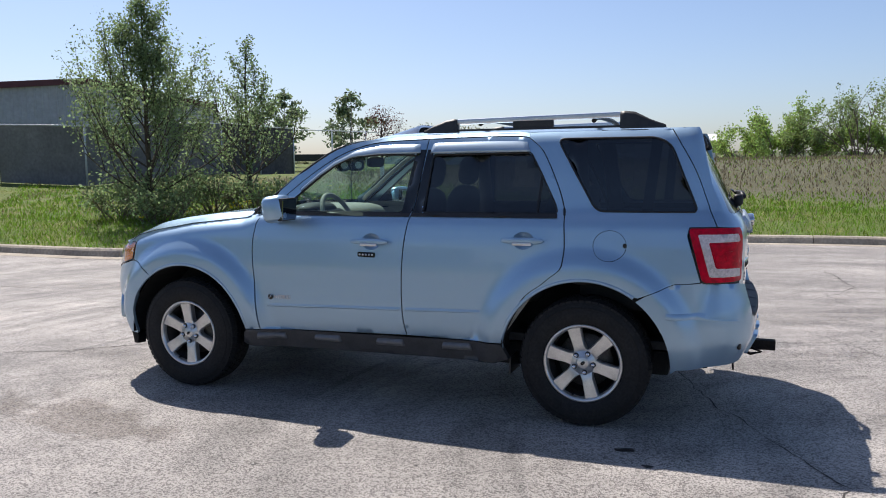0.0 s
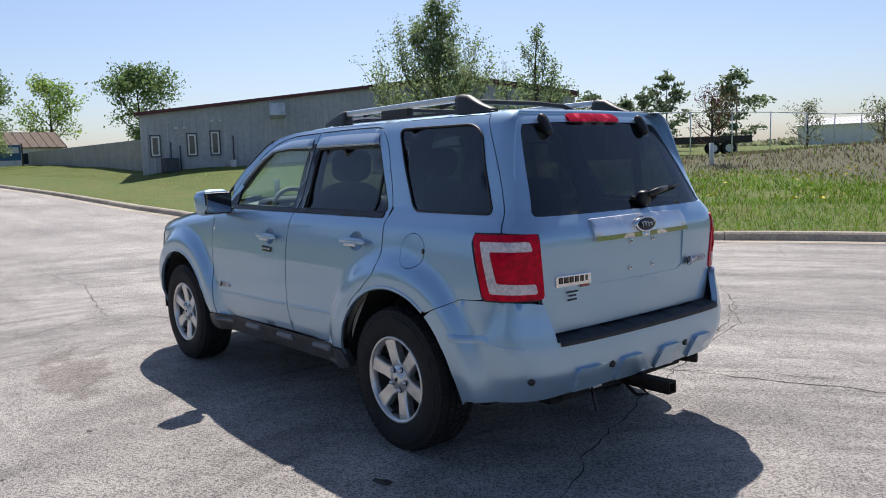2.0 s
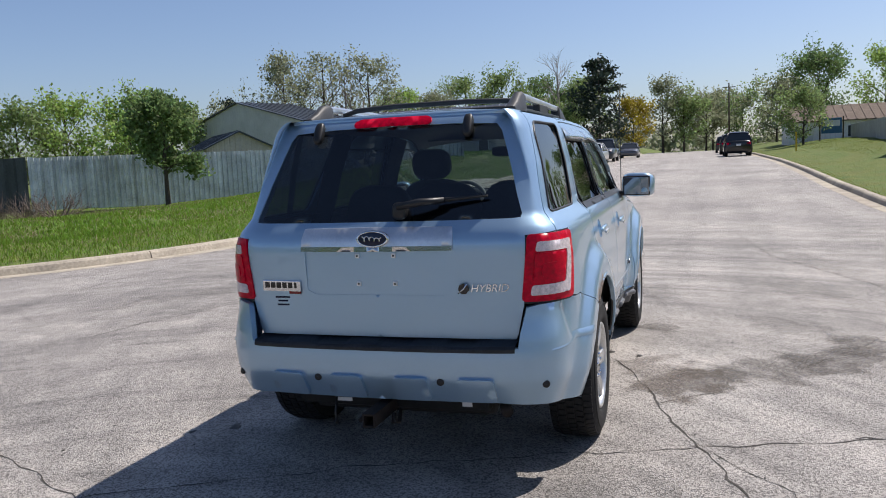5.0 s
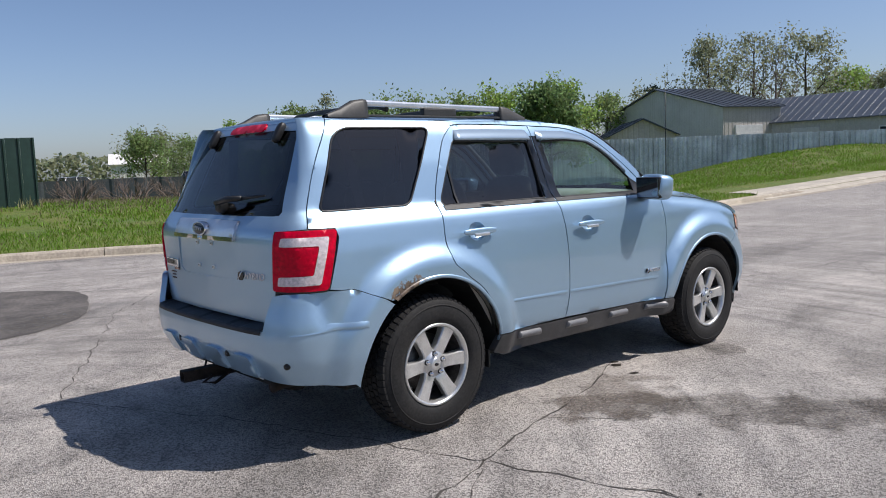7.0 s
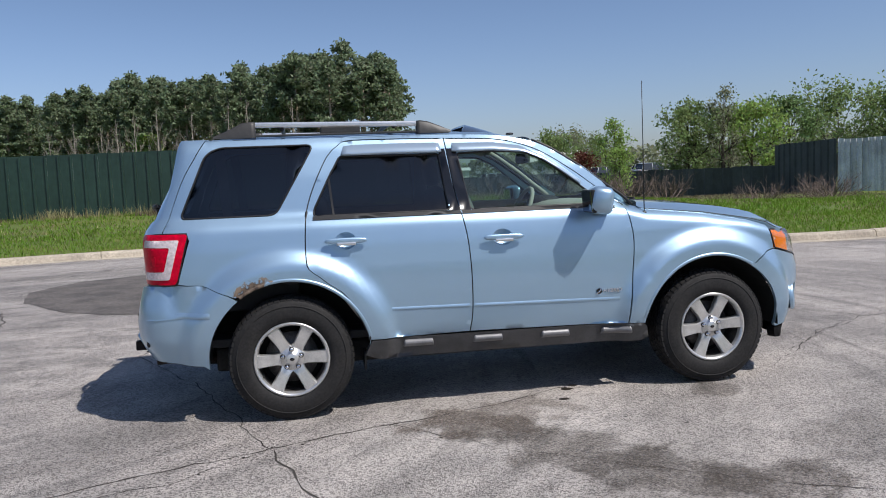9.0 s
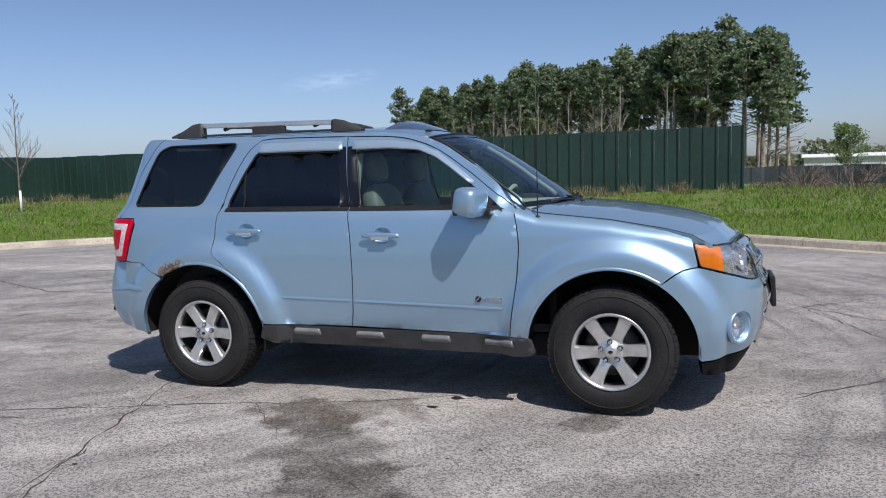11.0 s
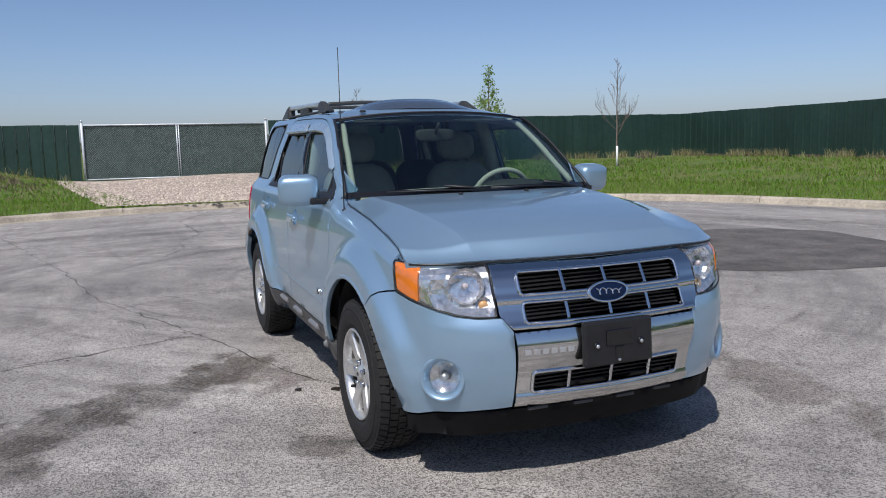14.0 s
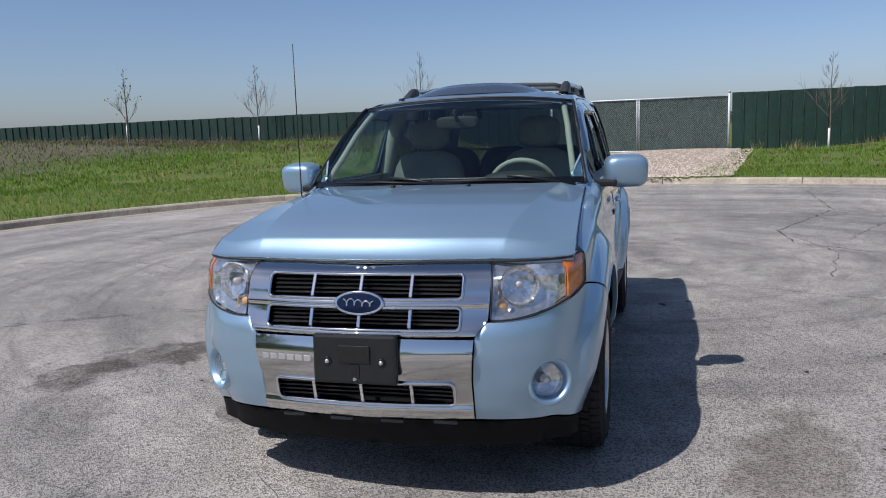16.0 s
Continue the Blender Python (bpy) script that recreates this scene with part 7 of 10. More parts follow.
    grille = surface("grille", [frame], bowed(((0.919, 0.016), (0.805, 0.016), (0.701, 0.013)), 0.007), M["chrome_grille"], car, h=0.009, flange=0.035, label="chrome grille frame with black mesh", both=True)
    bm = bmesh.new()
    for z0, z1, back in ((0.715, 0.787, -0.02), (0.822, 0.90, -0.02), (0.425, 0.512, -0.01)):
        nsl = 5
        for i in range(nsl):
            z = z0 + (z1 - z0) * (i + 0.5) / nsl
            x = shell(s_front(0.2), z, -0.05)[0]
            box_bm(0.03, 0.74, 0.006, (x, 0, z), 0, bm=bm)
    part("grille_slats", bm, M["black_trim"], grille)
    bm = bmesh.new()
    box_bm(0.02, 0.90, 0.62, (1.90, 0, 0.32), 0, bm=bm)
    part("grille_backing", bm, M["under"], grille)
    for z0, z1 in ((0.712, 0.791), (0.818, 0.906), (0.424, 0.513)):
        for yy in (-0.195, 0.0, 0.195):
            zc = (z0 + z1) / 2
            x = shell(s_front(abs(yy)), zc, -0.006)[0]
            lean = math.atan2(shell(s_front(abs(yy)), z1, 0)[0] - shell(s_front(abs(yy)), z0, 0)[0], z1 - z0)
            box_part("grille_bar", (0.02, 0.014, z1 - z0 + 0.004), (0, 0, -(z1 - z0) / 2), M["chrome"], grille, 0.003, m=Matrix.Translation((x, yy, zc)) @ Matrix.Rotation(lean, 4, "Y"))

    for z0, z1, hw, owner in ((0.712, 0.790, 0.383, grille), (0.819, 0.905, 0.387, grille), (0.4245, 0.5125, 0.355, surround)):
        ring = resample(rounded([(-hw, z0), (-hw, z1), (hw, z1), (hw, z0)], 0.02), 0.05)
        ring = [Vector((shell(s_front(abs(yy)), zz, 0.007)[0], yy, zz)) for yy, zz in ring]
        v, f = tube_data(ring + ring[:1], [0.0075] * (len(ring) + 1), 6)
        link_mesh("slot_bezel", v, f, M["chrome"], owner, True)

    def oval(at, normal, ry, rz, parent, lean):
        m3 = Matrix.Translation(at) @ Matrix.Rotation(lean, 4, "Y") @ Matrix.Rotation(radians(90) if normal > 0 else radians(-90), 4, "Z") @ Matrix.Rotation(radians(90), 4, "X")
        def ring(a, b, z):
            return [m3 @ Vector((a * math.cos(2 * math.pi * i / 40), b * math.sin(2 * math.pi * i / 40), z)) for i in range(40)]
        rows = [ring(ry, rz, -0.02), ring(ry, rz, 0.004), ring(ry * 0.95, rz * 0.93, 0.010), ring(ry * 0.86, rz * 0.80, 0.008)]
        v = sum(rows, [])
        f = [(k * 40 + i, k * 40 + (i + 1) % 40, (k + 1) * 40 + (i + 1) % 40, (k + 1) * 40 + i) for k in range(3) for i in range(40)]
        badge = link_mesh("oval_badge", v, f, M["chrome"], parent, True, "chrome-ringed dark blue oval badge")
        v = ring(ry * 0.87, rz * 0.81, 0.007) + [m3 @ Vector((0, 0, 0.012))]
        link_mesh("badge_field", v, [(i, (i + 1) % 40, 40) for i in range(40)], M["oval_blue"], badge, True)
        # a plain flourish in place of the script
        pts = [m3 @ Vector((ry * (0.60 * (2 * t - 1) + 0.07 * math.sin(t * 25)), rz * (0.30 - 0.12 * t) * math.cos(t * 25) + rz * 0.06 * math.sin(t * 6), 0.0125)) for t in np.linspace(0, 1, 70)]
        tube("badge_flourish", pts, 0.0026 * ry / 0.075, M["chrome"], badge, 5)
        return badge
    oval((2.112, 0, 0.806), 1, 0.101, 0.047, grille, radians(-14))
    # licence plate holder
    holder = box_part("plate_holder", (0.03, 0.325, 0.185), (0, 0, -0.0925), M["black_trim"], car, 0.012, "black plastic empty number plate holder", m=Matrix.Translation((2.182, 0, 0.612)) @ Matrix.Rotation(radians(-3), 4, "Y"))
    box_part("plate_pad", (0.008, 0.125, 0.065), (2.198, 0, 0.60), M["gloss_black"], holder, 0.004)
    box_part("plate_slot", (0.008, 0.04, 0.05), (2.199, 0.0, 0.545), M["gloss_black"], holder, 0.003)
    for yy, zz in ((-0.105, 0.605), (0.105, 0.605)):
        disc("grommet", (2.196, yy, zz), (1, 0, 0), 0.017, 0.006, M["gloss_black"], holder, 18)
        disc("screw", (2.200, yy, zz), (1, 0, 0), 0.008, 0.005, M["satin"], holder, 10)
    disc("screw", (2.197, 0, 0.54), (1, 0, 0), 0.008, 0.005, M["chrome"], holder, 10)
    # raised model plate on the chrome beam, as plain bars
    for i in range(6):
        yy = -0.385 + 0.0365 * i
        x, y, z = shell(s_front(abs(yy)), 0.600, 0.019)
        box_part("badge_bar", (0.005, 0.027, 0.022), (x, yy, z - 0.011), M["satin"], surround, 0.002)
    for i in range(4):
        yy = -0.31 + 0.205 * i
        x, y, z = shell(s_front(abs(yy)), 0.35, 0.004)
        box_part("chin_block", (0.015, 0.09, 0.014), (x - 0.004, yy, z - 0.01), M["cladding"], chin, 0.004)

    # ---- rear bumper, gate ----
    a_b = math.degrees(math.atan2(0.732 - HUB_Z, -1.603 + HUB_X))
    loop = X(*arc(-HUB_X, ARCH_R, 183, a_b, 12), *curve([(-1.605, 0.7335), (-1.713, 0.7775), (-1.784, 0.8085), (-1.86, 0.8125), (-1.92, 0.816)])[1:]) + R((0.70, 0.814), (0.650, 0.804), (0.622, 0.70), (0.612, 0.641), (0.3, 0.641), (0.0, 0.641), (0.0, 0.392), (0.3, 0.392), (0.52, 0.392), (0.62, 0.385)) + X((-2.04, 0.375), (-1.93, 0.362), (-1.80, 0.350))
    def bumper_place(s, z, extra):
        # the corners stand proud all the way up, the middle steps in at the ledge
        k = sstep(0.62, 0.82, z)
        w = sstep(s_x(-1.84), s_x(-2.0), s)
        x2, y2, _ = shell(s, z + (min(z, 0.632) - z) * w, extra - 0.03 * k * w)
        return (x2, y2, z)
    surface("rear_bumper", [loop], bumper_place, P, car, h=0.028, flange=0.03, both=True, label="painted rear bumper")
    for yy in (-0.435, -0.15, 0.15, 0.435):
        a, b = abs(yy) - 0.09, abs(yy) + 0.09
        surface("bumper_block", [rounded(R((b - 0.004, 0.398), (b - 0.012, 0.508), (a + 0.012, 0.508), (a + 0.004, 0.398)), 0.018)], on_shell(0.018), P, car, h=0.03, flange=0.04, mirror=yy < 0)
    for yy, zz in ((-0.71, 0.48), (-0.285, 0.492), (0.285, 0.492), (0.71, 0.48)):
        x, y, z = shell(s_rear(abs(yy)), zz, -0.002)
        disc("parking_sensor", (x, math.copysign(y, yy), z), (-1, yy * 0.55, 0), 0.0165, 0.008, M["black_trim"], car, 18)
    # side crease of the bumper corner
    for mir in (False, True):
        sweep("bumper_crease", [(-1.745, 0.622), (-1.90, 0.622), (-2.075, 0.612)], [(-1.745, 0.668), (-1.90, 0.672), (-2.075, 0.664)], (-0.005, 0.002, 0.004, 0.005, -0.004), P, car, -1 if mir else 1)
    # step pad: a ribbed black slab on the bumper's ledge
    verts, faces = [], []
    ys = np.linspace(-0.61, 0.61, 49)
    for y in ys:
        xo = shell(s_rear(abs(y)), 0.61, 0.003)[0]
        xi = shell(s_rear(abs(y)), 0.72, 0.0)[0] + 0.02
        rib = 0.006 if int((y + 0.61) / 0.1525) % 2 == 0 else 0.0
        for t, z in ((0.0, 0.622), (0.0, 0.636), (0.08, 0.645 + rib * 0.5), (0.5, 0.650 + rib), (1.0, 0.658 + rib)):
            verts.append((xo + (xi - xo) * t, y, z))
    for i in range(48):
        for k in range(4):
            faces.append((i * 5 + k, (i + 1) * 5 + k, (i + 1) * 5 + k + 1, i * 5 + k + 1))
    link_mesh("step_pad", verts, faces, M["step_pad"], car, False, "worn black rubber step pad")
    # gate
    def GS(pts):
        return X(*pts)
    half = shift(curve(GATE_SEAM), -G)
    outer = X(*half) + R((0.655, 1.104), (0.643, 0.812), (0.616, 0.69), (0.606, 0.664), (0.3, 0.668), (0.0, 0.668), (0.0, 0.855), (0.30, 0.855), (0.342, 0.875), (0.342, 1.05), (0.0, 1.05), (0.0, 1.17)) + R((0.3, 1.17), (0.60, 1.172), (0.645, 1.175), (0.655, 1.19), (0.615, 1.35), (0.55, 1.545), (0.52, 1.578), (0.3, 1.588), (0.0, 1.590), (0.0, 1.640), (0.3, 1.638), (0.47, 1.638))
    gate = surface("tailgate", [outer], on_shell(), P, car, h=0.018, flange=0.034, both=True, label="painted tailgate with heated rear window")
    glass = R((0.0, 1.168), (0.3, 1.168), (0.60, 1.170), (0.648, 1.174), (0.658, 1.19), (0.618, 1.35), (0.553, 1.547), (0.523, 1.581), (0.3, 1.591), (0.0, 1.593))
    surface("rear_window", [glass], on_shell(-0.006), M["glass_rear"], gate, h=0.06, flange=0, both=True)
    pts = [Vector(shell(s, z, -0.003)) for s, z in resample(rounded(glass[1:-1], 0.02), 0.05)]
    pts = [p for p in pts if True]
    ring = [Vector((p.x, p.y, p.z)) for p in pts]
    strip = surface("chrome_strip", [R((0.0, 1.050), (0.0, 1.150), (0.345, 1.147), (0.352, 1.10), (0.350, 1.052))], on_shell(0.014), M["satin"], gate, h=0.03, flange=0.016, both=True, label="silver strip above the plate recess")
    surface("strip_lip", [R((0.0, 1.048), (0.0, 1.070), (0.349, 1.070), (0.349, 1.050))], on_shell(0.02), M["chrome_grille"], gate, h=0.03, flange=0.012, both=True)
    oval((-2.168, 0, 1.103), -1, 0.076, 0.037, gate, radians(3))
    def recess_lift(z):
        return -0.003 - 0.004 * (z - 0.855) / 0.195
    surface("plate_recess", [R((0.0, 0.853), (0.0, 1.052), (0.344, 1.052), (0.344, 0.873), (0.302, 0.853))], lambda s, z, e: shell(s, z, e + recess_lift(z)), P, gate, h=0.05, flange=0, both=True)
    for yy in (-0.085, 0.085):
        for zz in (0.905, 1.028):
            x, y, z = shell(s_rear(abs(yy)), zz, recess_lift(zz) + 0.002)
            box_part("plate_clip", (0.012, 0.02, 0.02), (x, yy, z - 0.01), M["satin"], gate, 0.003)
            box_part("plate_screw", (0.016, 0.008, 0.008), (x, yy, z - 0.004), M["black_trim"], gate, 0.001)
    # model plate as bars, and the readable word on the other side
    x, y, z = shell(s_rear(0.475), 0.892, 0.004)
    plate = box_part("model_plate", (0.008, 0.205, 0.05), (0, 0, -0.025), M["chrome"], gate, 0.004, "chrome model plate with dark bars", m=Matrix.Translation((x, y, z)) @ Matrix.Rotation(radians(-6), 4, "Z"))
    for i in range(6):
        yy = 0.395 + 0.031 * i
        xx = shell(s_rear(yy), 0.892, 0.009)[0]
        box_part("badge_bar", (0.004, 0.022, 0.026), (xx, yy, 0.882), M["gloss_black"], plate, 0.001)
    box_part("badge_bar", (0.004, 0.06, 0.014), (shell(s_rear(0.405), 0.862, 0.006)[0], 0.405, 0.855), M["lamp_dark_red"], plate, 0.001)
    for zz, w in ((0.835, 0.075), (0.818, 0.05), (0.800, 0.06)):
        xx = shell(s_rear(0.475), zz, 0.002)[0]
        box_part("sticker_bar", (0.002, w, 0.008), (xx, 0.475, zz), M["oval_blue"], gate, 0.0)

    def word(parent, m, size):
        lettering("hybrid_word", "HYBRID", size, m, M["chrome"], parent, "chrome word", italic=0.25)
        mark = Matrix(m) @ Matrix.Translation((-size * 2.35, 0, 0))
        bm = bmesh.new()
        bmesh.ops.create_circle(bm, cap_ends=True, segments=7, radius=size * 0.52)
        r = bmesh.ops.extrude_face_region(bm, geom=bm.faces[:])
        bmesh.ops.translate(bm, vec=(0, 0, 0.006), verts=[e for e in r["geom"] if isinstance(e, bmesh.types.BMVert)])
        bmesh.ops.transform(bm, matrix=mark, verts=bm.verts)
        part("leaf_mark", bm, M["gloss_black"], parent)
        tube("leaf_vein", [mark @ Vector(p) for p in ((-size * 0.5, -size * 0.4, 0.007), (0, 0, 0.008), (size * 0.3, size * 0.5, 0.007))], 0.004, M["chrome"], parent, 5)
    x, y, z = shell(s_rear(0.50), 0.885, 0.004)
    word(gate, Matrix.Translation((x, -y, z)) @ Matrix.Rotation(radians(-90 + 8), 4, "Z") @ Matrix.Rotation(radians(90), 4, "X"), 0.046)
    for side, nm in ((1, "l"), (-1, "r")):
        x, y, z = shell(s_x(0.615), 0.632, 0.003)
        m = Matrix.Translation((x, y * side, z)) @ Matrix.Rotation(radians(180 if side > 0 else 0), 4, "Z") @ Matrix.Rotation(radians(90), 4, "X")
        word(car, m @ Matrix.Translation((0.03, 0, 0)), 0.035)
    stop = surface("high_stop_lamp", [rounded(R((0.0, 1.592), (0.0, 1.634), (0.17, 1.632), (0.195, 1.618), (0.195, 1.598), (0.18, 1.590)), [0, 0, 0.01, 0.01, 0.01, 0.01])], on_shell(0.012), M["lamp_red"], gate, h=0.03, flange=0.014, both=True, label="red high stop lamp")
    for yy in (-0.365, 0.365):
        x, y, z = shell(s_rear(0.365), 1.575, 0.012)
        blob("glass_hinge", (0.045, 0.046, 0.115), (x, math.copysign(0.365, yy), z), M["black_trim"], gate, power=3, rot=Euler((0, radians(32), 0)).to_matrix())
    # rear wiper
    x, y, z = shell(s_rear(0.10), 1.215, 0.02)
    wiper = blob("rear_wiper", (0.06, 0.065, 0.075), (x, -0.10, z), M["black_trim"], car, "black rear wiper on its glass pivot", power=3)
    p0, p1 = Vector((x - 0.03, -0.10, 1.235)), Vector(shell(s_rear(0.30), 1.256, 0.035))
    p1.y = -0.30
    p2 = Vector(shell(s_rear(0.485), 1.268, 0.018))
    p2.y = -0.485
    tube("wiper_arm", [p0, (p0 + p1) / 2 + Vector((-0.012, 0, 0.006)), p1], [0.016, 0.017, 0.013], M["black_trim"], wiper, 6)
    tube("wiper_blade", [p1 + Vector((0, 0.04, -0.002)), p2], [0.012, 0.005], M["black_trim"], wiper, 5)

    # ---- hood, windscreen, roof ----
    def hood_pt(u, v):
        """u: -1..1 across, v: 0 rear..1 front."""
        a = abs(u)
        s = s_front(0.0) + a * (s_x(1.83) - s_front(0.0))
        fx, fy, _ = shell(s, 0.940, 0.012)
        ry = 0.735 * a
        rx = 1.02 - 0.16 * a ** 2.2
        y = ry + (fy - ry) * v
        x = rx + (fx - rx) * v
        # side edge height follows the fender; a flat centre falls away outside a crease
        ze = hood_edge(x)
        ac = 0.85 - 0.25 * v
        zc = float(np.interp(v, [0, 0.3, 0.55, 0.72, 0.82, 0.905, 0.96, 1.0], [1.166, 1.143, 1.112, 1.082, 1.056, 1.022, 0.988, 0.952]))
        if a <= ac:
            z = zc - 0.006 * (a / ac) ** 2
        else:
            w = (a - ac) / (1 - ac)
            z = zc - 0.006 + (ze - zc + 0.006) * w ** 0.9
        if v > 0.905:
            z += (0.952 - z) * ((v - 0.905) / 0.095) ** 1.2
        return Vector((x, math.copysign(y, u), z))
    half_n = [0, 0.15, 0.3, 0.45, 0.6, 0.72, 0.83, 0.92, 0.98, 1.0, 1.02, 1.12, 1.3, 1.5, 1.7, 1.88, 2.0]

    def column(c, v):
        ac = 0.85 - 0.25 * v
        return c * ac if c <= 1 else ac + (c - 1) * (0.996 - ac)
    cols = [-c for c in half_n[:0:-1]] + half_n
    nu = len(cols) - 1
    vs = list(np.linspace(0, 0.86, 22)) + [0.88, 0.893, 0.902, 0.910, 0.922, 0.94, 0.96, 0.98, 0.993, 1.0]
    nv = len(vs) - 1
    verts, faces = [], []
    for v in vs:
        for c in cols:
            verts.append(hood_pt(math.copysign(column(abs(c), v), c), v))
    for j in range(nv):
        for i in range(nu):
            a = j * (nu + 1) + i
            faces.append((a, a + nu + 1, a + nu + 2, a + 1))
    b = len(verts)
    rim = [i for i in range(nu + 1)] + [k * (nu + 1) + nu for k in range(1, nv + 1)] + [nv * (nu + 1) + i for i in range(nu - 1, -1, -1)] + [k * (nu + 1) for k in range(nv - 1, 0, -1)]
    verts += [verts[i].copy() for i in rim] + [verts[i] - Vector((0.012 if i >= nv * (nu + 1) else 0, 0, 0.02 + 0.03 * sstep(1.6, 1.75, verts[i].x) * sstep(0.6, 0.7, abs(verts[i].y)))) for i in rim]
    n = len(rim)
    faces += [(b + i, b + (i + 1) % n, b + n + (i + 1) % n, b + n + i) for i in range(n)]
    hood = link_mesh("hood", verts, faces, P, car, True, "painted hood with a raised centre")
    for yy in (-0.19, 0.19):
        p = hood_pt(yy / 0.735, 0.06)
        blob("washer_nozzle", (0.03, 0.022, 0.014), p + Vector((0, 0, 0.005)), M["black_trim"], hood)

    def edge_pt(i):
        x, z = W_EDGE[i]
        p = Vector(shell(s_x(x), z))
        if z < 1.4:
            p.y = 0.734 - 0.248 * (z - 1.19)
            p.x = x
        return p
    W_EDGE = curve([(0.815, 1.150), (0.757, 1.208), (0.646, 1.290), (0.513, 1.394), (0.327, 1.518), (0.21, 1.572)], 0.04)
    verts, faces = [], []
    nw, k = len(W_EDGE), 25

    def screen(inset, lift, material, name, parent, lo=0, hi=None, label=""):
        verts, faces = [], []
        idx = list(range(nw))[lo:hi]
        for i in idx:
            p = edge_pt(i)
            t = i / (nw - 1)
            yw = p.y - inset
            bulge = 0.20 * (1 - t) + 0.10 * t
            for j in range(k):
                u = -1 + 2 * j / (k - 1)
                f = 1 - abs(u) ** 2.3
                verts.append(Vector((p.x + bulge * f * (1 - 0.35 * t) + lift, yw * u, p.z + 0.028 * f * t + lift + 0.01 * f)))
        for i in range(len(idx) - 1):
            for j in range(k - 1):
                faces.append((i * k + j, i * k + j + 1, (i + 1) * k + j + 1, (i + 1) * k + j))
        return link_mesh(name, verts, faces, material, parent, True, label)
    ws = screen(0.012, 0.0, M["glass_clear"], "windscreen", car, label="clear windscreen with a black edge")
    screen(0.014, 0.003, M["gloss_black"], "frit_band", ws, 0, 2)
    screen(0.014, 0.003, M["gloss_black"], "frit_band", ws, nw - 2, nw)
    for sgn in (1, -1):
        pts = [Vector((edge_pt(i).x + 0.012, (edge_pt(i).y - 0.006) * sgn, edge_pt(i).z + 0.004)) for i in range(nw)]
        v, f = tube_data(pts, [0.009] * nw, 6)
        link_mesh("screen_moulding", v, f, M["black_trim"], ws, True)
        pts = [p - Vector((0.06, 0.06 * sgn, 0.0)) for p in pts][1:]
        v, f = tube_data(pts, [0.017] * len(pts), 8)
        link_mesh("inner_pillar", v, f, M["trim_tan"], ws, True)
    for sgn in (1, -1):
        # painted windscreen pillars
        door_line = curve([p for p in DOOR_TOP if p[0] > 0.1], 0.03)
        pts = []
        for t in np.linspace(0, 1, 24):
            e = edge_pt(min(nw - 1, int(t * (nw - 1))))
            d = min(door_line, key=lambda q: abs(q[1] - (e.z - 0.035)))
            g = Vector(shell(s_x(d[0]), d[1], -0.004))
            pts.append(Vector((e.x * 0.45 + g.x * 0.55 + 0.004, (e.y * 0.45 + g.y * 0.55) * sgn, e.z * 0.5 + g.z * 0.5)))
        v, f = tube_data(pts, [0.021] * len(pts), 8)
        link_mesh("pillar", v, f, P, car, True)
        # shut line of the hood
        pts = [hood_pt(1.0 * sgn, v) + Vector((0, 0.003 * sgn, -0.004)) for v in np.linspace(0.0, 0.97, 30)]
        v, f = tube_data(pts, [0.0022] * 30, 5)
        link_mesh("hood_gap", v, f, M["black_trim"], car, True)
    pts = [hood_pt(u, 1.0) + Vector((-0.004, 0, -0.010)) for u in np.linspace(-0.98, 0.98, 40)]
    v, f = tube_data(pts, [0.005] * 40, 5)
    link_mesh("hood_gap", v, f, M["black_trim"], car, True)
    top = [ws.data.vertices[(nw - 1) * k + j].co.copy() for j in range(k)]
    tube("header_moulding", [p + Vector((0.0, 0, 0.004)) for p in top], 0.007, M["black_trim"], ws, 6)
    # cowl and front wipers
    verts, faces = [], []
    for j in range(k):
        u = -1 + 2 * j / (k - 1)
        h = hood_pt(u * 0.985, 0.0)
        g = ws.data.vertices[j].co
        verts += [h + Vector((0.0, 0, -0.022)), (h + g) / 2 + Vector((0, 0, -0.024)), g + Vector((0.015, 0, -0.012))]
    for j in range(k - 1):
        for c in range(2):
            faces.append((j * 3 + c, j * 3 + c + 1, (j + 1) * 3 + c + 1, (j + 1) * 3 + c))
    link_mesh("cowl", verts, faces, M["black_trim"], car, True, "black plastic cowl")
    for y0, y1, zz in ((0.05, -0.56, 0.0), (0.62, 0.02, 0.01)):
        a = Vector((1.00 - 0.13 * abs(y0 / 0.73) ** 2.2, y0, 1.155))
        def on_glass(y, row):
            g = [ws.data.vertices[row * k + j].co for j in range(k)]
            j = int(np.argmin([abs(q.y - y) for q in g]))
            return g[j] + Vector((0.012, 0, 0.014))
        b = on_glass(y0 * 0.55 + y1 * 0.45, 1)
        c0, c1 = on_glass(y0 * 0.9 + y1 * 0.1, 0), on_glass(y1, 0) + Vector((0.01, 0, 0.012))
        w = tube("front_wiper", [a, (a + b) / 2 + Vector((0, 0, 0.01)), b], [0.012, 0.009, 0.007], M["black_trim"], car, 6, "black front wiper")
        tube("wiper_blade", [c0, (c0 + c1) / 2 + Vector((0.004, 0, 0.004)), c1], 0.006, M["black_trim"], w, 5)
    # roof
    verts, faces = [], []
    rx = list(np.linspace(-1.80, 0.19, 34))
    m = 29
    for x in rx:
        t = sstep(-1.3, -1.80, x)
        if x > -0.95:
            ze = float(np.interp(x, [p[0] for p in DOOR_TOP[:7]], [p[1] for p in DOOR_TOP[:7]])) + 0.024
        else:
            ze = 1.627
        ze = min(ze, 1.628)
        ye = shell(s_x(max(x, -1.72)), min(ze, 1.628))[1]
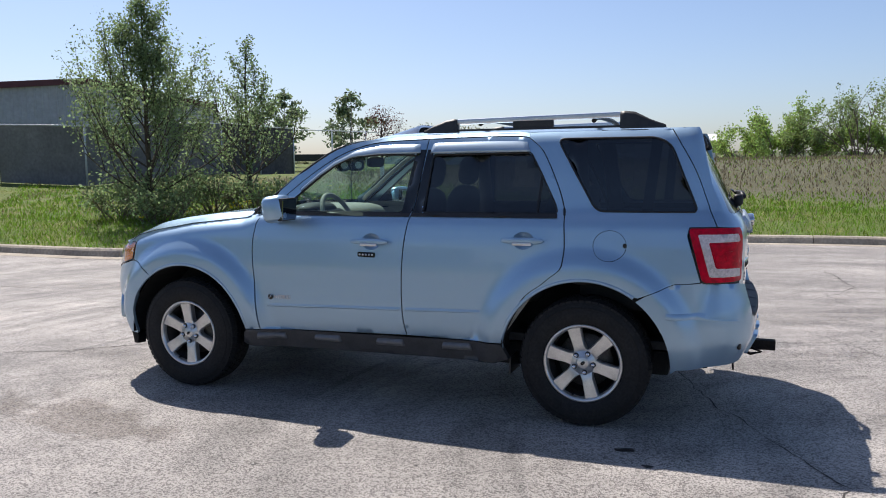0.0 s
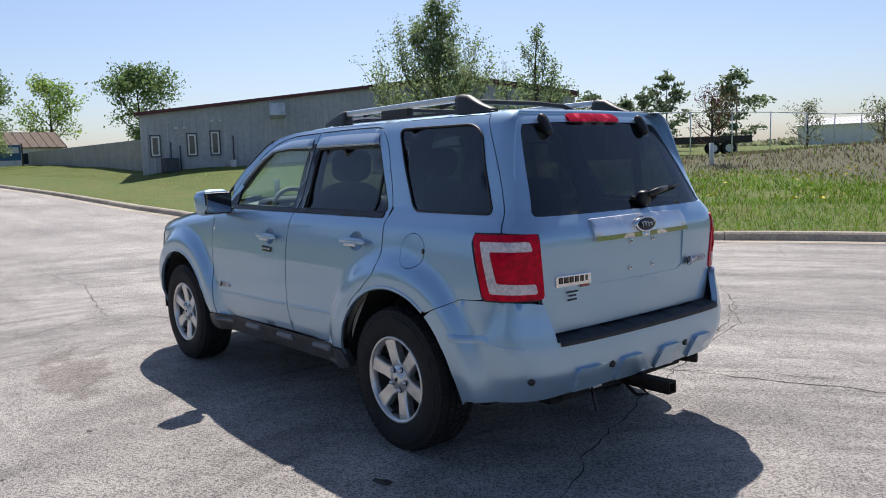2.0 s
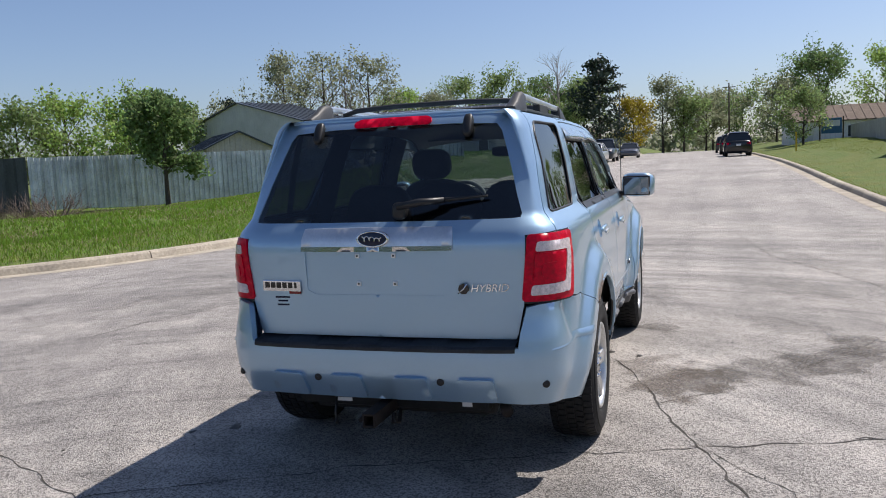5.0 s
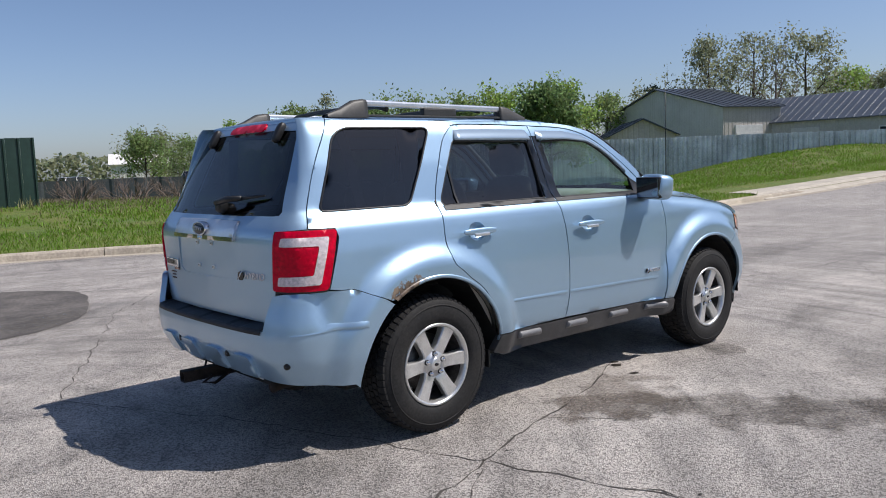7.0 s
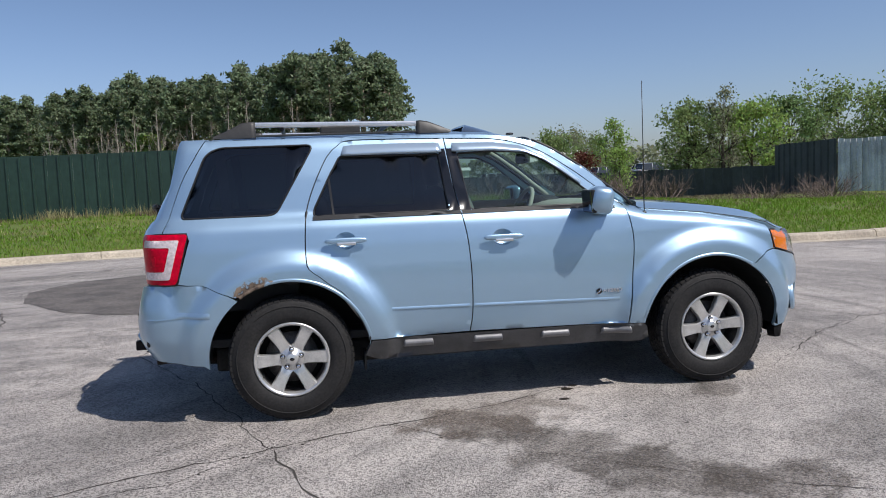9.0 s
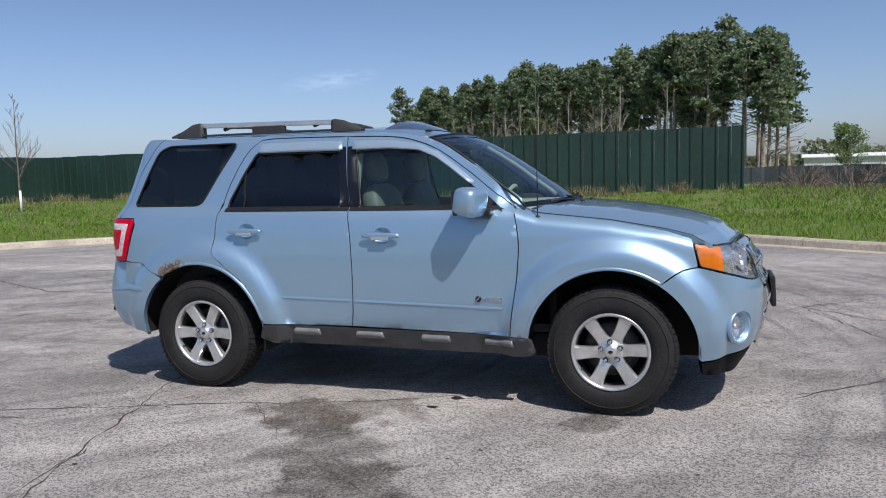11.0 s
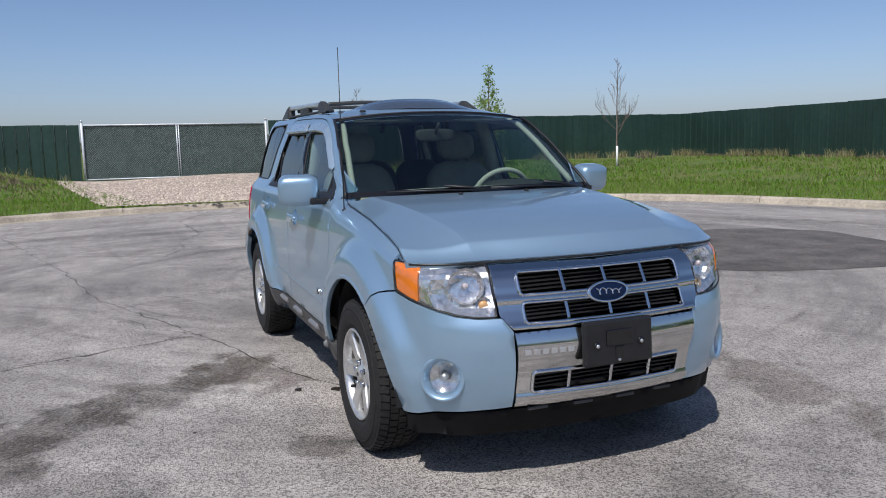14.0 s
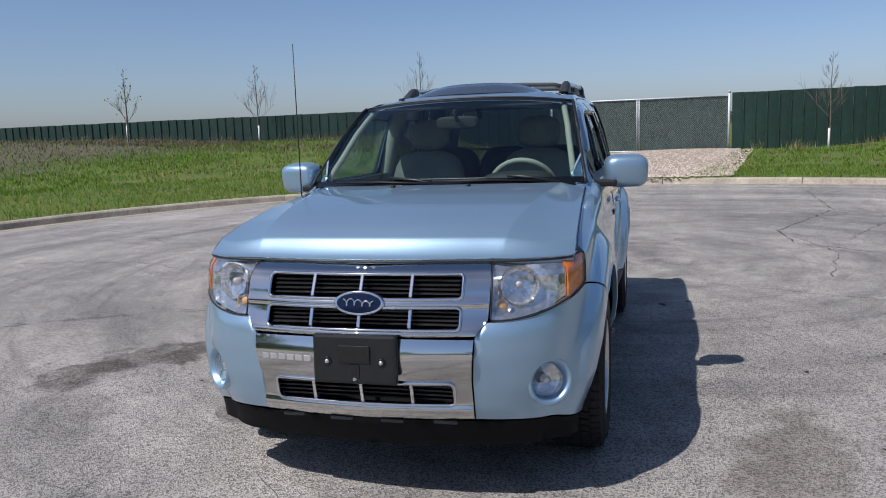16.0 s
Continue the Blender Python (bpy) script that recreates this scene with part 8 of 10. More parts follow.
        if x < -1.72:
            ye = shell(s_x(-1.72), 1.628)[1] - 0.05 * ((-1.72 - x) / 0.08) ** 2
            ze = 1.628 + 0.008 * (-1.72 - x) / 0.08
        crown = 0.036 * sstep(-1.85, -1.5, x) + 0.012
        for j in range(m):
            u = -1 + 2 * j / (m - 1)
            z = ze + crown * (1 - abs(u) ** 2.6)
            z -= 0.014 * math.exp(-((abs(u) - 0.86) / 0.04) ** 2) * sstep(0.1, -0.1, x)
            nose = 0.07 * (1 - abs(u) ** 2.3) * sstep(-0.2, 0.19, x)
            verts.append((x + nose, ye * u, z - 0.012 * sstep(0.0, 0.19, x)))
    for i in range(len(rx) - 1):
        for j in range(m - 1):
            faces.append((i * m + j, (i + 1) * m + j, (i + 1) * m + j + 1, i * m + j + 1))
    roof = link_mesh("roof", verts, faces, P, car, True, "painted roof")
    hl_v = [(x, y * 0.96, z - 0.035) for x, y, z in verts]
    link_mesh("headliner", hl_v, [f[::-1] for f in faces], M["headliner"], car, True)
    # spoiler lip joining roof and gate
    verts, faces = [], []
    for j in range(m):
        u = -1 + 2 * j / (m - 1)
        y = 0.53 * u
        gx, gy, gz = shell(s_rear(abs(y)), 1.632, 0.004)
        verts += [(-1.79, 0.55 * u, 1.634 + 0.014 * (1 - abs(u) ** 2.6)), (-1.82 + 0.0, y, 1.640 + 0.010 * (1 - abs(u) ** 2.6)), (gx - 0.004, y, 1.634), (gx, y, 1.618)]
    for j in range(m - 1):
        for c in range(3):
            faces.append((j * 4 + c, j * 4 + c + 1, (j + 1) * 4 + c + 1, (j + 1) * 4 + c))
    link_mesh("spoiler_lip", verts, [f[::-1] for f in faces], P, car, True)
    # roof rails, cross bars
    for side in (1, -1):
        y = 0.515 * side
        rail = box_part("roof_rail", (1.05, 0.030, 0.032), (0, 0, -0.016), M["satin"], car, 0.010, "silver roof rail on black feet", m=Matrix.Translation((-0.975, y, 1.712)) @ Matrix.Rotation(radians(0.9), 4, "Y"))
        for x0, x1, h in ((-1.70, -1.48, 1.732), (-0.27, -0.46, 1.716)):
            verts, faces = [], []
            st = [(x0, 0.006), (x0 + (x1 - x0) * 0.35, 0.035), (x0 + (x1 - x0) * 0.75, h - 1.652), (x1, h - 1.645), (x1 + (x1 - x0) * 0.12, h - 1.648)]
            for x, hh in st:
                for yy, zz in ((-0.030, -0.01), (-0.024, hh * 0.8), (-0.012, hh), (0.012, hh), (0.024, hh * 0.8), (0.030, -0.01)):
                    verts.append((x, y + yy, 1.652 + zz))
            for i in range(len(st) - 1):
                for c in range(5):
                    faces.append((i * 6 + c, i * 6 + c + 1, (i + 1) * 6 + c + 1, (i + 1) * 6 + c))
            faces.append(tuple(range(24, 30)))
            link_mesh("rail_foot", verts, faces, M["rail_black"], rail, True)
        box_part("rail_foot", (0.24, 0.04, 0.045), (-0.95, y, 1.655), M["rail_black"], rail, 0.008)
        box_part("rail_base", (1.42, 0.05, 0.012), (-0.98, y, 1.648), M["rail_black"], rail, 0.004)
    for x in (-1.30, -0.62):
        bar = tube("cross_bar", [(x, -0.50, 1.690), (x, -0.42, 1.712), (x, -0.2, 1.722), (x, 0.2, 1.722), (x, 0.42, 1.712), (x, 0.50, 1.690)], [0.013, 0.014, 0.014, 0.014, 0.014, 0.013], M["rail_black"], car, 10, "black roof cross bar")
    # wind deflector over the sunroof
    verts, faces = [], []
    for j in range(25):
        u = -1 + 2 * j / 24
        y = 0.44 * u
        f = 1 - abs(u) ** 3
        x0 = 0.11 - 0.09 * u * u
        for t in (0.0, 0.3, 0.65, 1.0):
            verts.append((x0 - 0.20 * t, y, 1.632 + 0.024 * f * 0 + (0.014 + 0.070 * t ** 0.8) * f))
        verts.append((x0 - 0.205, y, 1.636 + 0.075 * f - 0.004))
    for j in range(24):
        for c in range(4):
            faces.append((j * 5 + c, (j + 1) * 5 + c, (j + 1) * 5 + c + 1, j * 5 + c + 1))
    defl = link_mesh("sunroof_deflector", verts, faces, M["deflector"], car, True, "dark smoked sunroof wind deflector")
    link_mesh("deflector_lining", [(x - 0.006, y * 0.99, z - 0.006) for x, y, z in verts], [f[::-1] for f in faces], M["acrylic"], defl, True)
    # black sheet across the open back, in place of the shade under it
    back = []
    for j in range(25):
        x, y, z = verts[j * 5 + 3]
        back += [(x + 0.012, y, z - 0.004), (x + 0.012, y, 1.640)]
    link_mesh("deflector_opening", back, [(2 * j, 2 * j + 1, 2 * j + 3, 2 * j + 2) for j in range(24)], M["chin"], defl)
    blob("roof_sensor", (0.05, 0.035, 0.016), (0.14, -0.42, 1.628), M["black_trim"], car)
    ant = tube("antenna", [(0.90, -0.768, 1.085), (0.899, -0.768, 1.5), (0.897, -0.768, 1.91)], [0.0035, 0.003, 0.0022], M["black_trim"], car, 6, "black whip antenna")
    blob("antenna_base", (0.035, 0.03, 0.05), (0.90, -0.766, 1.083), M["black_trim"], ant)
    # ---- cabin ----
    box_part("cabin_floor", (2.95, 1.36, 0.05), (-0.42, 0, 0.42), M["trim_dark"], car, 0.01)
    box_part("cargo_floor", (0.75, 1.20, 0.22), (-1.62, 0, 0.62), M["trim_dark"], car, 0.01)
    dash = blob("dashboard", (0.52, 1.38, 0.34), (0.72, 0, 1.005), M["trim_tan"], car, "stone-coloured dashboard", power=4)
    blob("instrument_hood", (0.20, 0.40, 0.14), (0.60, 0.36, 1.135), M["trim_dark"], dash, power=3)
    box_part("centre_stack", (0.10, 0.26, 0.30), (0.47, 0, 0.82), M["trim_dark"], dash, 0.02)
    box_part("firewall", (0.04, 1.40, 0.55), (0.97, 0, 0.42), M["under"], car, 0.005)
    wheel_m = Matrix.Translation((0.42, 0.36, 1.09)) @ Matrix.Rotation(radians(-64), 4, "Y")
    v, f = [], []
    for i in range(32):
        a = 2 * math.pi * i / 32
        for kk in range(8):
            b2 = 2 * math.pi * kk / 8
            r = 0.185 + 0.016 * math.cos(b2)
            v.append(wheel_m @ Vector((r * math.cos(a), r * math.sin(a), 0.016 * math.sin(b2))))
    for i in range(32):
        for kk in range(8):
            f.append((i * 8 + kk, ((i + 1) % 32) * 8 + kk, ((i + 1) % 32) * 8 + (kk + 1) % 8, i * 8 + (kk + 1) % 8))
    steer = link_mesh("steering_wheel", v, f, M["trim_tan"], car, True, "stone leather steering wheel")
    blob("wheel_boss", (0.16, 0.20, 0.06), (0.42, 0.36, 1.09), M["trim_dark"], steer, power=3, rot=wheel_m.to_3x3())
    box_part("wheel_spoke", (0.05, 0.34, 0.02), (0, 0, -0.01), M["trim_dark"], steer, 0.006, m=wheel_m)
    tube("column", [(0.43, 0.36, 1.08), (0.66, 0.36, 0.97)], 0.045, M["trim_dark"], steer, 10)

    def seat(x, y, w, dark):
        mt = M["seat_shaded"] if dark else M["seat"]
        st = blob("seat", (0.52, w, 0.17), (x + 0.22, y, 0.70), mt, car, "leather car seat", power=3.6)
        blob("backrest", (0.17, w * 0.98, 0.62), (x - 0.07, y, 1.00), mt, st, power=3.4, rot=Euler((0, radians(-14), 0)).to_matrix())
        return st
    for y in (0.36, -0.36):
        st = seat(-0.10, y, 0.50, False)
        blob("headrest", (0.11, 0.27, 0.20), (-0.26, y, 1.405), M["seat"], st, power=3, rot=Euler((0, radians(-10), 0)).to_matrix())
        for dy in (-0.06, 0.06):
            tube("headrest_post", [(-0.235, y + dy, 1.28), (-0.255, y + dy, 1.38)], 0.006, M["chrome"], st, 6)
    # rear seats: a darker copy of the seat colour, with cabin shade in it
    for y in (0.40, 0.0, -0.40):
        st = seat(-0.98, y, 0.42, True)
        blob("headrest", (0.10, 0.25, 0.13), (-1.12, y, 1.235), M["seat_shaded"], st, power=3)
    box_part("centre_console", (0.70, 0.20, 0.28), (0.05, 0, 0.47), M["trim_dark"], car, 0.03)
    rv = blob("rear_view_mirror", (0.04, 0.25, 0.075), (0.33, -0.03, 1.475), M["trim_dark"], car, "dark rear-view mirror", power=4)
    tube("mirror_stem", [(0.34, -0.03, 1.48), (0.40, -0.03, 1.545)], 0.01, M["trim_dark"], rv, 6)
    for side in (1, -1):
        pts = [Vector(shell(s_x(-0.29), z, -0.06)) for z in (0.5, 0.9, 1.2, 1.4, 1.58)]
        tube("inner_pillar", [Vector((p.x, p.y * side, p.z)) for p in pts], 0.05, M["trim_tan"], car, 8)
        pts = [Vector(shell(s_x(-1.26 + 0.1 * (z - 1.2)), z, -0.07)) for z in (0.8, 1.2, 1.4, 1.6)]
        tube("inner_pillar", [Vector((p.x, p.y * side, p.z)) for p in pts], 0.055, M["trim_dark"], car, 8)
        box_part("sun_visor", (0.16, 0.36, 0.012), (0.16, 0.32 * side, 1.562), M["trim_tan"], car, 0.004)
    # ---- below ----
    bm = bmesh.new()
    box_bm(3.3, 1.30, 0.14, (-0.1, 0, 0.27), 0.02, bm=bm)
    box_bm(1.0, 0.86, 0.30, (-1.45, 0, 0.27), 0.02, bm=bm)
    box_bm(0.95, 0.86, 0.40, (1.42, 0, 0.26), 0.02, bm=bm)
    part("underbody", bm, M["under"], car)
    hitch = box_part("tow_hitch", (0.07, 0.92, 0.06), (-2.02, 0, 0.325), M["under"], car, 0.01, "rusty tow hitch receiver under the bumper")
    bm = bmesh.new()
    for sy, sz, yy, zz in ((0.058, 0.009, 0, 0.366), (0.058, 0.009, 0, 0.316), (0.009, 0.05, 0.0245, 0.321), (0.009, 0.05, -0.0245, 0.321)):
        box_bm(0.30, sy, sz, (-2.17, yy, zz), 0.003, bm=bm)
    part("receiver_tube", bm, M["rusty"], hitch)
    for yy in (-0.06, 0.06):
        tube("chain_loop", [(-2.10, yy, 0.33), (-2.18, yy * 1.4, 0.30), (-2.24, yy * 1.3, 0.315), (-2.18, yy, 0.335)], 0.009, M["rusty"], hitch, 6)
    box_part("maker_label", (0.004, 0.085, 0.017), (-2.058, 0.235, 0.342), M["sign_white"], hitch, 0.001)
    box_part("rating_label", (0.004, 0.045, 0.028), (-2.058, -0.36, 0.345), M["sign_white"], hitch, 0.001)
    tube("wiring_plug", [(-2.06, 0.27, 0.36), (-2.08, 0.27, 0.29), (-2.085, 0.265, 0.24)], 0.006, M["black_trim"], hitch, 6)
    tube("tail_pipe", [(-1.75, -0.50, 0.33), (-2.02, -0.52, 0.345), (-2.10, -0.55, 0.345)], [0.024, 0.024, 0.025], M["rusty"], car, 12, "rusty exhaust tail pipe")
    tube("muffler", [(-1.9, -0.45, 0.36), (-1.9, 0.35, 0.36)], 0.09, M["under"], car, 12)
    # ---- wheels ----
    first = build_wheel(car)
    first.matrix_basis = pose(HUB_X, 0.745, 0.357, 0, 35, 0)
    spins = {(-1, 1): 45, (1, -1): 5, (-1, -1): 1}
    for (fx, fy), spin in spins.items():
        m = pose(HUB_X * fx, 0.745 * fy, 0.357, 0, 0, 0 if fy > 0 else 180) @ pose(0, 0, 0, 0, spin, 0)
        copy_thing(first, m)
    return car


M["step_highlit"] = mat("highlit_step_block", (0.16, 0.16, 0.165), 0.35, vary=0.15, scale=20)
M["visor"] = mat("silver_blue_plastic", (0.36, 0.46, 0.56), 0.22, 0.45, coat=0.6)
M["deflector"] = mat("smoked_deflector", (0.10, 0.125, 0.16), 0.12, 0.5, coat=0.6)
M["rail_black"] = mat("rail_grey_black", (0.035, 0.034, 0.033), 0.5, vary=0.2, scale=15)
M["seat_shaded"] = mat("shaded_seat", (0.05, 0.05, 0.05), 0.6, vary=0.2, scale=9)
build_car()

# ---- parked vehicles down the road ----
def parked_vehicle(label, m, paint, length=4.75, width=1.82, height=1.45, belt=0.92, hood=0.86, cab=(-1.65, -0.75, 0.35, 1.05), tail=0.95, clear=0.2):
    """A simple but whole car: nose to +x. cab: roof line's rear foot, rear top, front top, front foot."""
    car = empty("parked_car", m, label, "car", "cars parked along the road")
    L2, W2 = length / 2, width / 2
    st = [(-L2, 0.80, 0.42, tail - 0.12), (-L2 + 0.06, 0.92, 0.30, tail), (-L2 + 0.5, 0.985, clear, tail + 0.01), (cab[0], 1.0, clear, belt + 0.01), (0, 1.0, clear, belt), (cab[3], 1.0, clear, belt - 0.01), (L2 - 0.75, 0.985, clear, hood), (L2 - 0.25, 0.94, 0.22, hood - 0.08), (L2 - 0.04, 0.82, 0.30, hood - 0.2), (L2, 0.74, 0.40, hood - 0.32)]
    verts, faces = [], []
    for x, w, zb, zt in st:
        for y, t in ((-0.86, 0), (-1.0, 0.16), (-1.0, 0.55), (-0.96, 0.85), (-0.86, 0.98), (-0.4, 1.02), (0.4, 1.02), (0.86, 0.98), (0.96, 0.85), (1.0, 0.55), (1.0, 0.16), (0.86, 0)):
            verts.append((x, y * W2 * w, zb + (zt - zb) * t))
    n = 12
    for i in range(len(st) - 1):
        for k in range(n):
            faces.append((i * n + k, (i + 1) * n + k, (i + 1) * n + (k + 1) % n, i * n + (k + 1) % n))
    faces += [tuple(range(n)), tuple(range((len(st) - 1) * n, len(st) * n))[::-1]]
    link_mesh("body", verts, faces, paint, car, True)
    # cabin: glass house and roof
    z0, z1 = belt - 0.03, height
    wb, wt = W2 * 0.93, W2 * 0.72
    base = [(cab[0], z0), (cab[1], z1 - 0.03), ((cab[1] + cab[2]) / 2, z1), (cab[2], z1 - 0.03), (cab[3], z0)]
    verts, faces = [], []
    for x, z in base:
        t = (z - z0) / (z1 - z0)
        w = wb + (wt - wb) * t
        verts += [(x, -w, z), (x, -w * 0.6, z + 0.015 * t), (x, w * 0.6, z + 0.015 * t), (x, w, z)]
    for i in range(4):
        for k in range(3):
            faces.append((i * 4 + k, (i + 1) * 4 + k, (i + 1) * 4 + k + 1, i * 4 + k + 1))
    faces += [(0, 4, 8, 12, 16), (19, 15, 11, 7, 3)]
    link_mesh("glasshouse", verts, faces, M["glass_far"], car)
    verts, faces = [], []
    for x, z in ((cab[1] - 0.1, z1 - 0.055), (cab[1], z1 - 0.02), ((cab[1] + cab[2]) / 2, z1 + 0.012), (cab[2], z1 - 0.02), (cab[2] + 0.1, z1 - 0.06)):
        verts += [(x, -wt * 1.02, z - 0.02), (x, -wt * 0.6, z + 0.02), (x, wt * 0.6, z + 0.02), (x, wt * 1.02, z - 0.02)]
    for i in range(4):
        for k in range(3):
            faces.append((i * 4 + k, (i + 1) * 4 + k, (i + 1) * 4 + k + 1, i * 4 + k + 1))
    link_mesh("roof", verts, faces, paint, car, True)
    for s in (-1, 1):
        for a, b in (((cab[3], wb, z0), (cab[2] + 0.05, wt, z1 - 0.04)), ((cab[0], wb, z0), (cab[1] - 0.05, wt, z1 - 0.04)), (((cab[1] + cab[2]) / 2 - 0.05, wb, z0), ((cab[1] + cab[2]) / 2, wt, z1 - 0.03))):
            v, f = tube_data([(a[0], a[1] * s, a[2]), (b[0], b[1] * s, b[2])], [0.045, 0.04], 6)
            link_mesh("pillar", v, f, paint, car, True)
        part("head_lamp", box_bm(0.22, 0.36, 0.15, (L2 - 0.16, s * W2 * 0.66, hood - 0.30), 0.04), M["reflector"], car)
        part("tail_lamp", box_bm(0.14, 0.30, 0.2, (-L2 + 0.07, s * W2 * 0.70, tail - 0.30), 0.04), M["lamp_red"], car)
        part("door_mirror", box_bm(0.12, 0.18, 0.12, (cab[3] - 0.25, s * (W2 + 0.08), belt + 0.02), 0.03), paint, car)
    part("grille", box_bm(0.06, width * 0.55, 0.16, (L2 - 0.06, 0, hood - 0.42), 0.02), M["black_trim"], car)
    part("front_bumper", box_bm(0.12, width * 0.72, 0.13, (L2 - 0.10, 0, 0.28), 0.03), M["black_trim"], car)
    part("number_plate", box_bm(0.02, 0.32, 0.15, (-L2 + 0.0, 0, tail - 0.36), 0.005), M["sign_white"], car)
    for fx in (-0.58, 0.60):
        for s in (-1, 1):
            wheel = new("wheel")
            wheel.parent = car
            wheel.matrix_basis = pose(fx * L2, s * (W2 - 0.13), 0.325, 0, 0, 0 if s > 0 else 180)
            v, f = lathe([(0.19, 0.08), (0.25, 0.115), (0.31, 0.105), (0.325, 0.07), (0.325, -0.09), (0.25, -0.11)], 24)
            link_mesh("tyre", v, f, M["rubber"], wheel, True)
            v, f = lathe([(0.2, 0.09), (0.19, 0.10), (0.15, 0.07), (0.06, 0.095), (0.001, 0.1)], 24)
            link_mesh("rim", v, f, M["alloy"], wheel, True)
    return car


def paint2(name, c):
    return mat(name, c, 0.3, 0.4, coat=0.8)


SUV = dict(length=4.7, width=1.88, height=1.75, belt=1.08, hood=1.05, cab=(-2.15, -1.8, 0.25, 0.95), tail=1.12, clear=0.25)
ROW = [((38.8, 6.0), 181, "silver sedan parked nose-on at the kerb", (0.42, 0.43, 0.45), {}), ((44.9, 6.0), 180, "grey sedan parked at the kerb", (0.12, 0.14, 0.15), {}), ((51.0, 6.0), 179, "pale sedan parked at the kerb", (0.5, 0.5, 0.5), {}),
       ((57.5, 5.9), 180, "dark suv parked at the kerb", (0.03, 0.035, 0.04), SUV), ((74, 5.4), 182, "grey hatchback parked at the kerb", (0.10, 0.10, 0.11), {}),
       ((58, -3.75), 1, "black suv parked facing away at the kerb", (0.012, 0.012, 0.014), SUV), ((70, -3.7), 0, "dark suv parked facing away at the kerb", (0.02, 0.018, 0.018), SUV), ((88, -3.6), 0, "dark pickup parked at the kerb", (0.03, 0.03, 0.035), SUV)]
for (x, y), turn, label, c, kw in ROW:
    pitch = math.degrees(math.atan2(road_z(x + 2) - road_z(x - 2), 4))
    parked_vehicle(label, pose(x, y, road_z(x) - 0.01, 0, -pitch if abs(turn) < 90 else pitch, turn), paint2("parked_paint", c), **kw)
# vehicles in the yards beyond the fences
for (x, y), turn, label, c, kw in (((30, 66), 20, "white van in the distant yard", (0.7, 0.7, 0.7), SUV), ((36, 74), 10, "white pickup in the distant yard", (0.7, 0.7, 0.7), SUV), ((24, 78), 0, "white car in the distant yard", (0.65, 0.66, 0.68), {}), ((21, 82), 12, "white van in the distant yard", (0.7, 0.7, 0.7), SUV), ((28, 85), 5, "white car in the distant yard", (0.65, 0.66, 0.68), {}), ((34, 82), 15, "white van in the distant yard", (0.7, 0.7, 0.7), SUV), ((41, 86), 8, "white pickup in the distant yard", (0.7, 0.7, 0.7), SUV), ((15, 84), 0, "silver car in the distant yard", (0.4, 0.42, 0.45), {}), ((30, 46), 70, "silver suv behind the dark fence", (0.4, 0.42, 0.45), SUV)):
    parked_vehicle(label, pose(x, y, ground_z(x, y) - 0.02, 0, 0, turn), paint2("yard_paint", c), **kw)
# flat-bed trailer beyond the screened fence
tr = empty("trailer", pose(20.5, -36, ground_z(20.5, -36), 0, 0, 35), "black flat-bed trailer in the yard", "trailer")
part("bed", box_bm(5.5, 2.0, 0.16, (0, 0, 0.62), 0.02), M["black_trim"], tr)
part("side_rail", box_bm(5.5, 0.08, 0.25, (0, 1.0, 0.75), 0.01), M["black_trim"], tr)
for fx in (-1.6, -0.8):
    for s in (-1, 1):
        w = new("wheel")
        w.parent = tr
        w.matrix_basis = pose(fx, s * 1.1, 0.36, 0, 0, 0 if s > 0 else 180)
        v, f = lathe([(0.19, 0.08), (0.25, 0.115), (0.34, 0.105), (0.36, 0.07), (0.36, -0.09), (0.25, -0.11)], 20)
        link_mesh("tyre", v, f, M["rubber"], w, True)
        v, f = lathe([(0.2, 0.09), (0.12, 0.07), (0.001, 0.1)], 20)
        link_mesh("rim", v, f, M["white_paint"], w, True)

# ---- plants ----
def leaves_mesh(name, centers, size, material, parent, rs, label="", flat=0.0, aspect=0.62):
    """Small four-cornered leaves at the given places, turned at random."""
    n = len(centers)
    a = rs.normal(size=(n, 3))
    a[:, 2] *= 1 - flat * 0.5
    a /= np.linalg.norm(a, axis=1)[:, None]
    b = np.cross(a, rs.normal(size=(n, 3)))
    b /= np.linalg.norm(b, axis=1)[:, None]
    s = size * (0.55 + 0.9 * rs.rand(n, 1))
    c = np.asarray(centers)
    V = np.stack([c - a * s * 0.5, c + b * s * aspect * 0.5, c + a * s * 0.5, c - b * s * aspect * 0.5], 1).reshape(-1, 3)
    Fq = np.arange(n * 4).reshape(n, 4)
    return fast_mesh(name, V, Fq, material, parent, label)


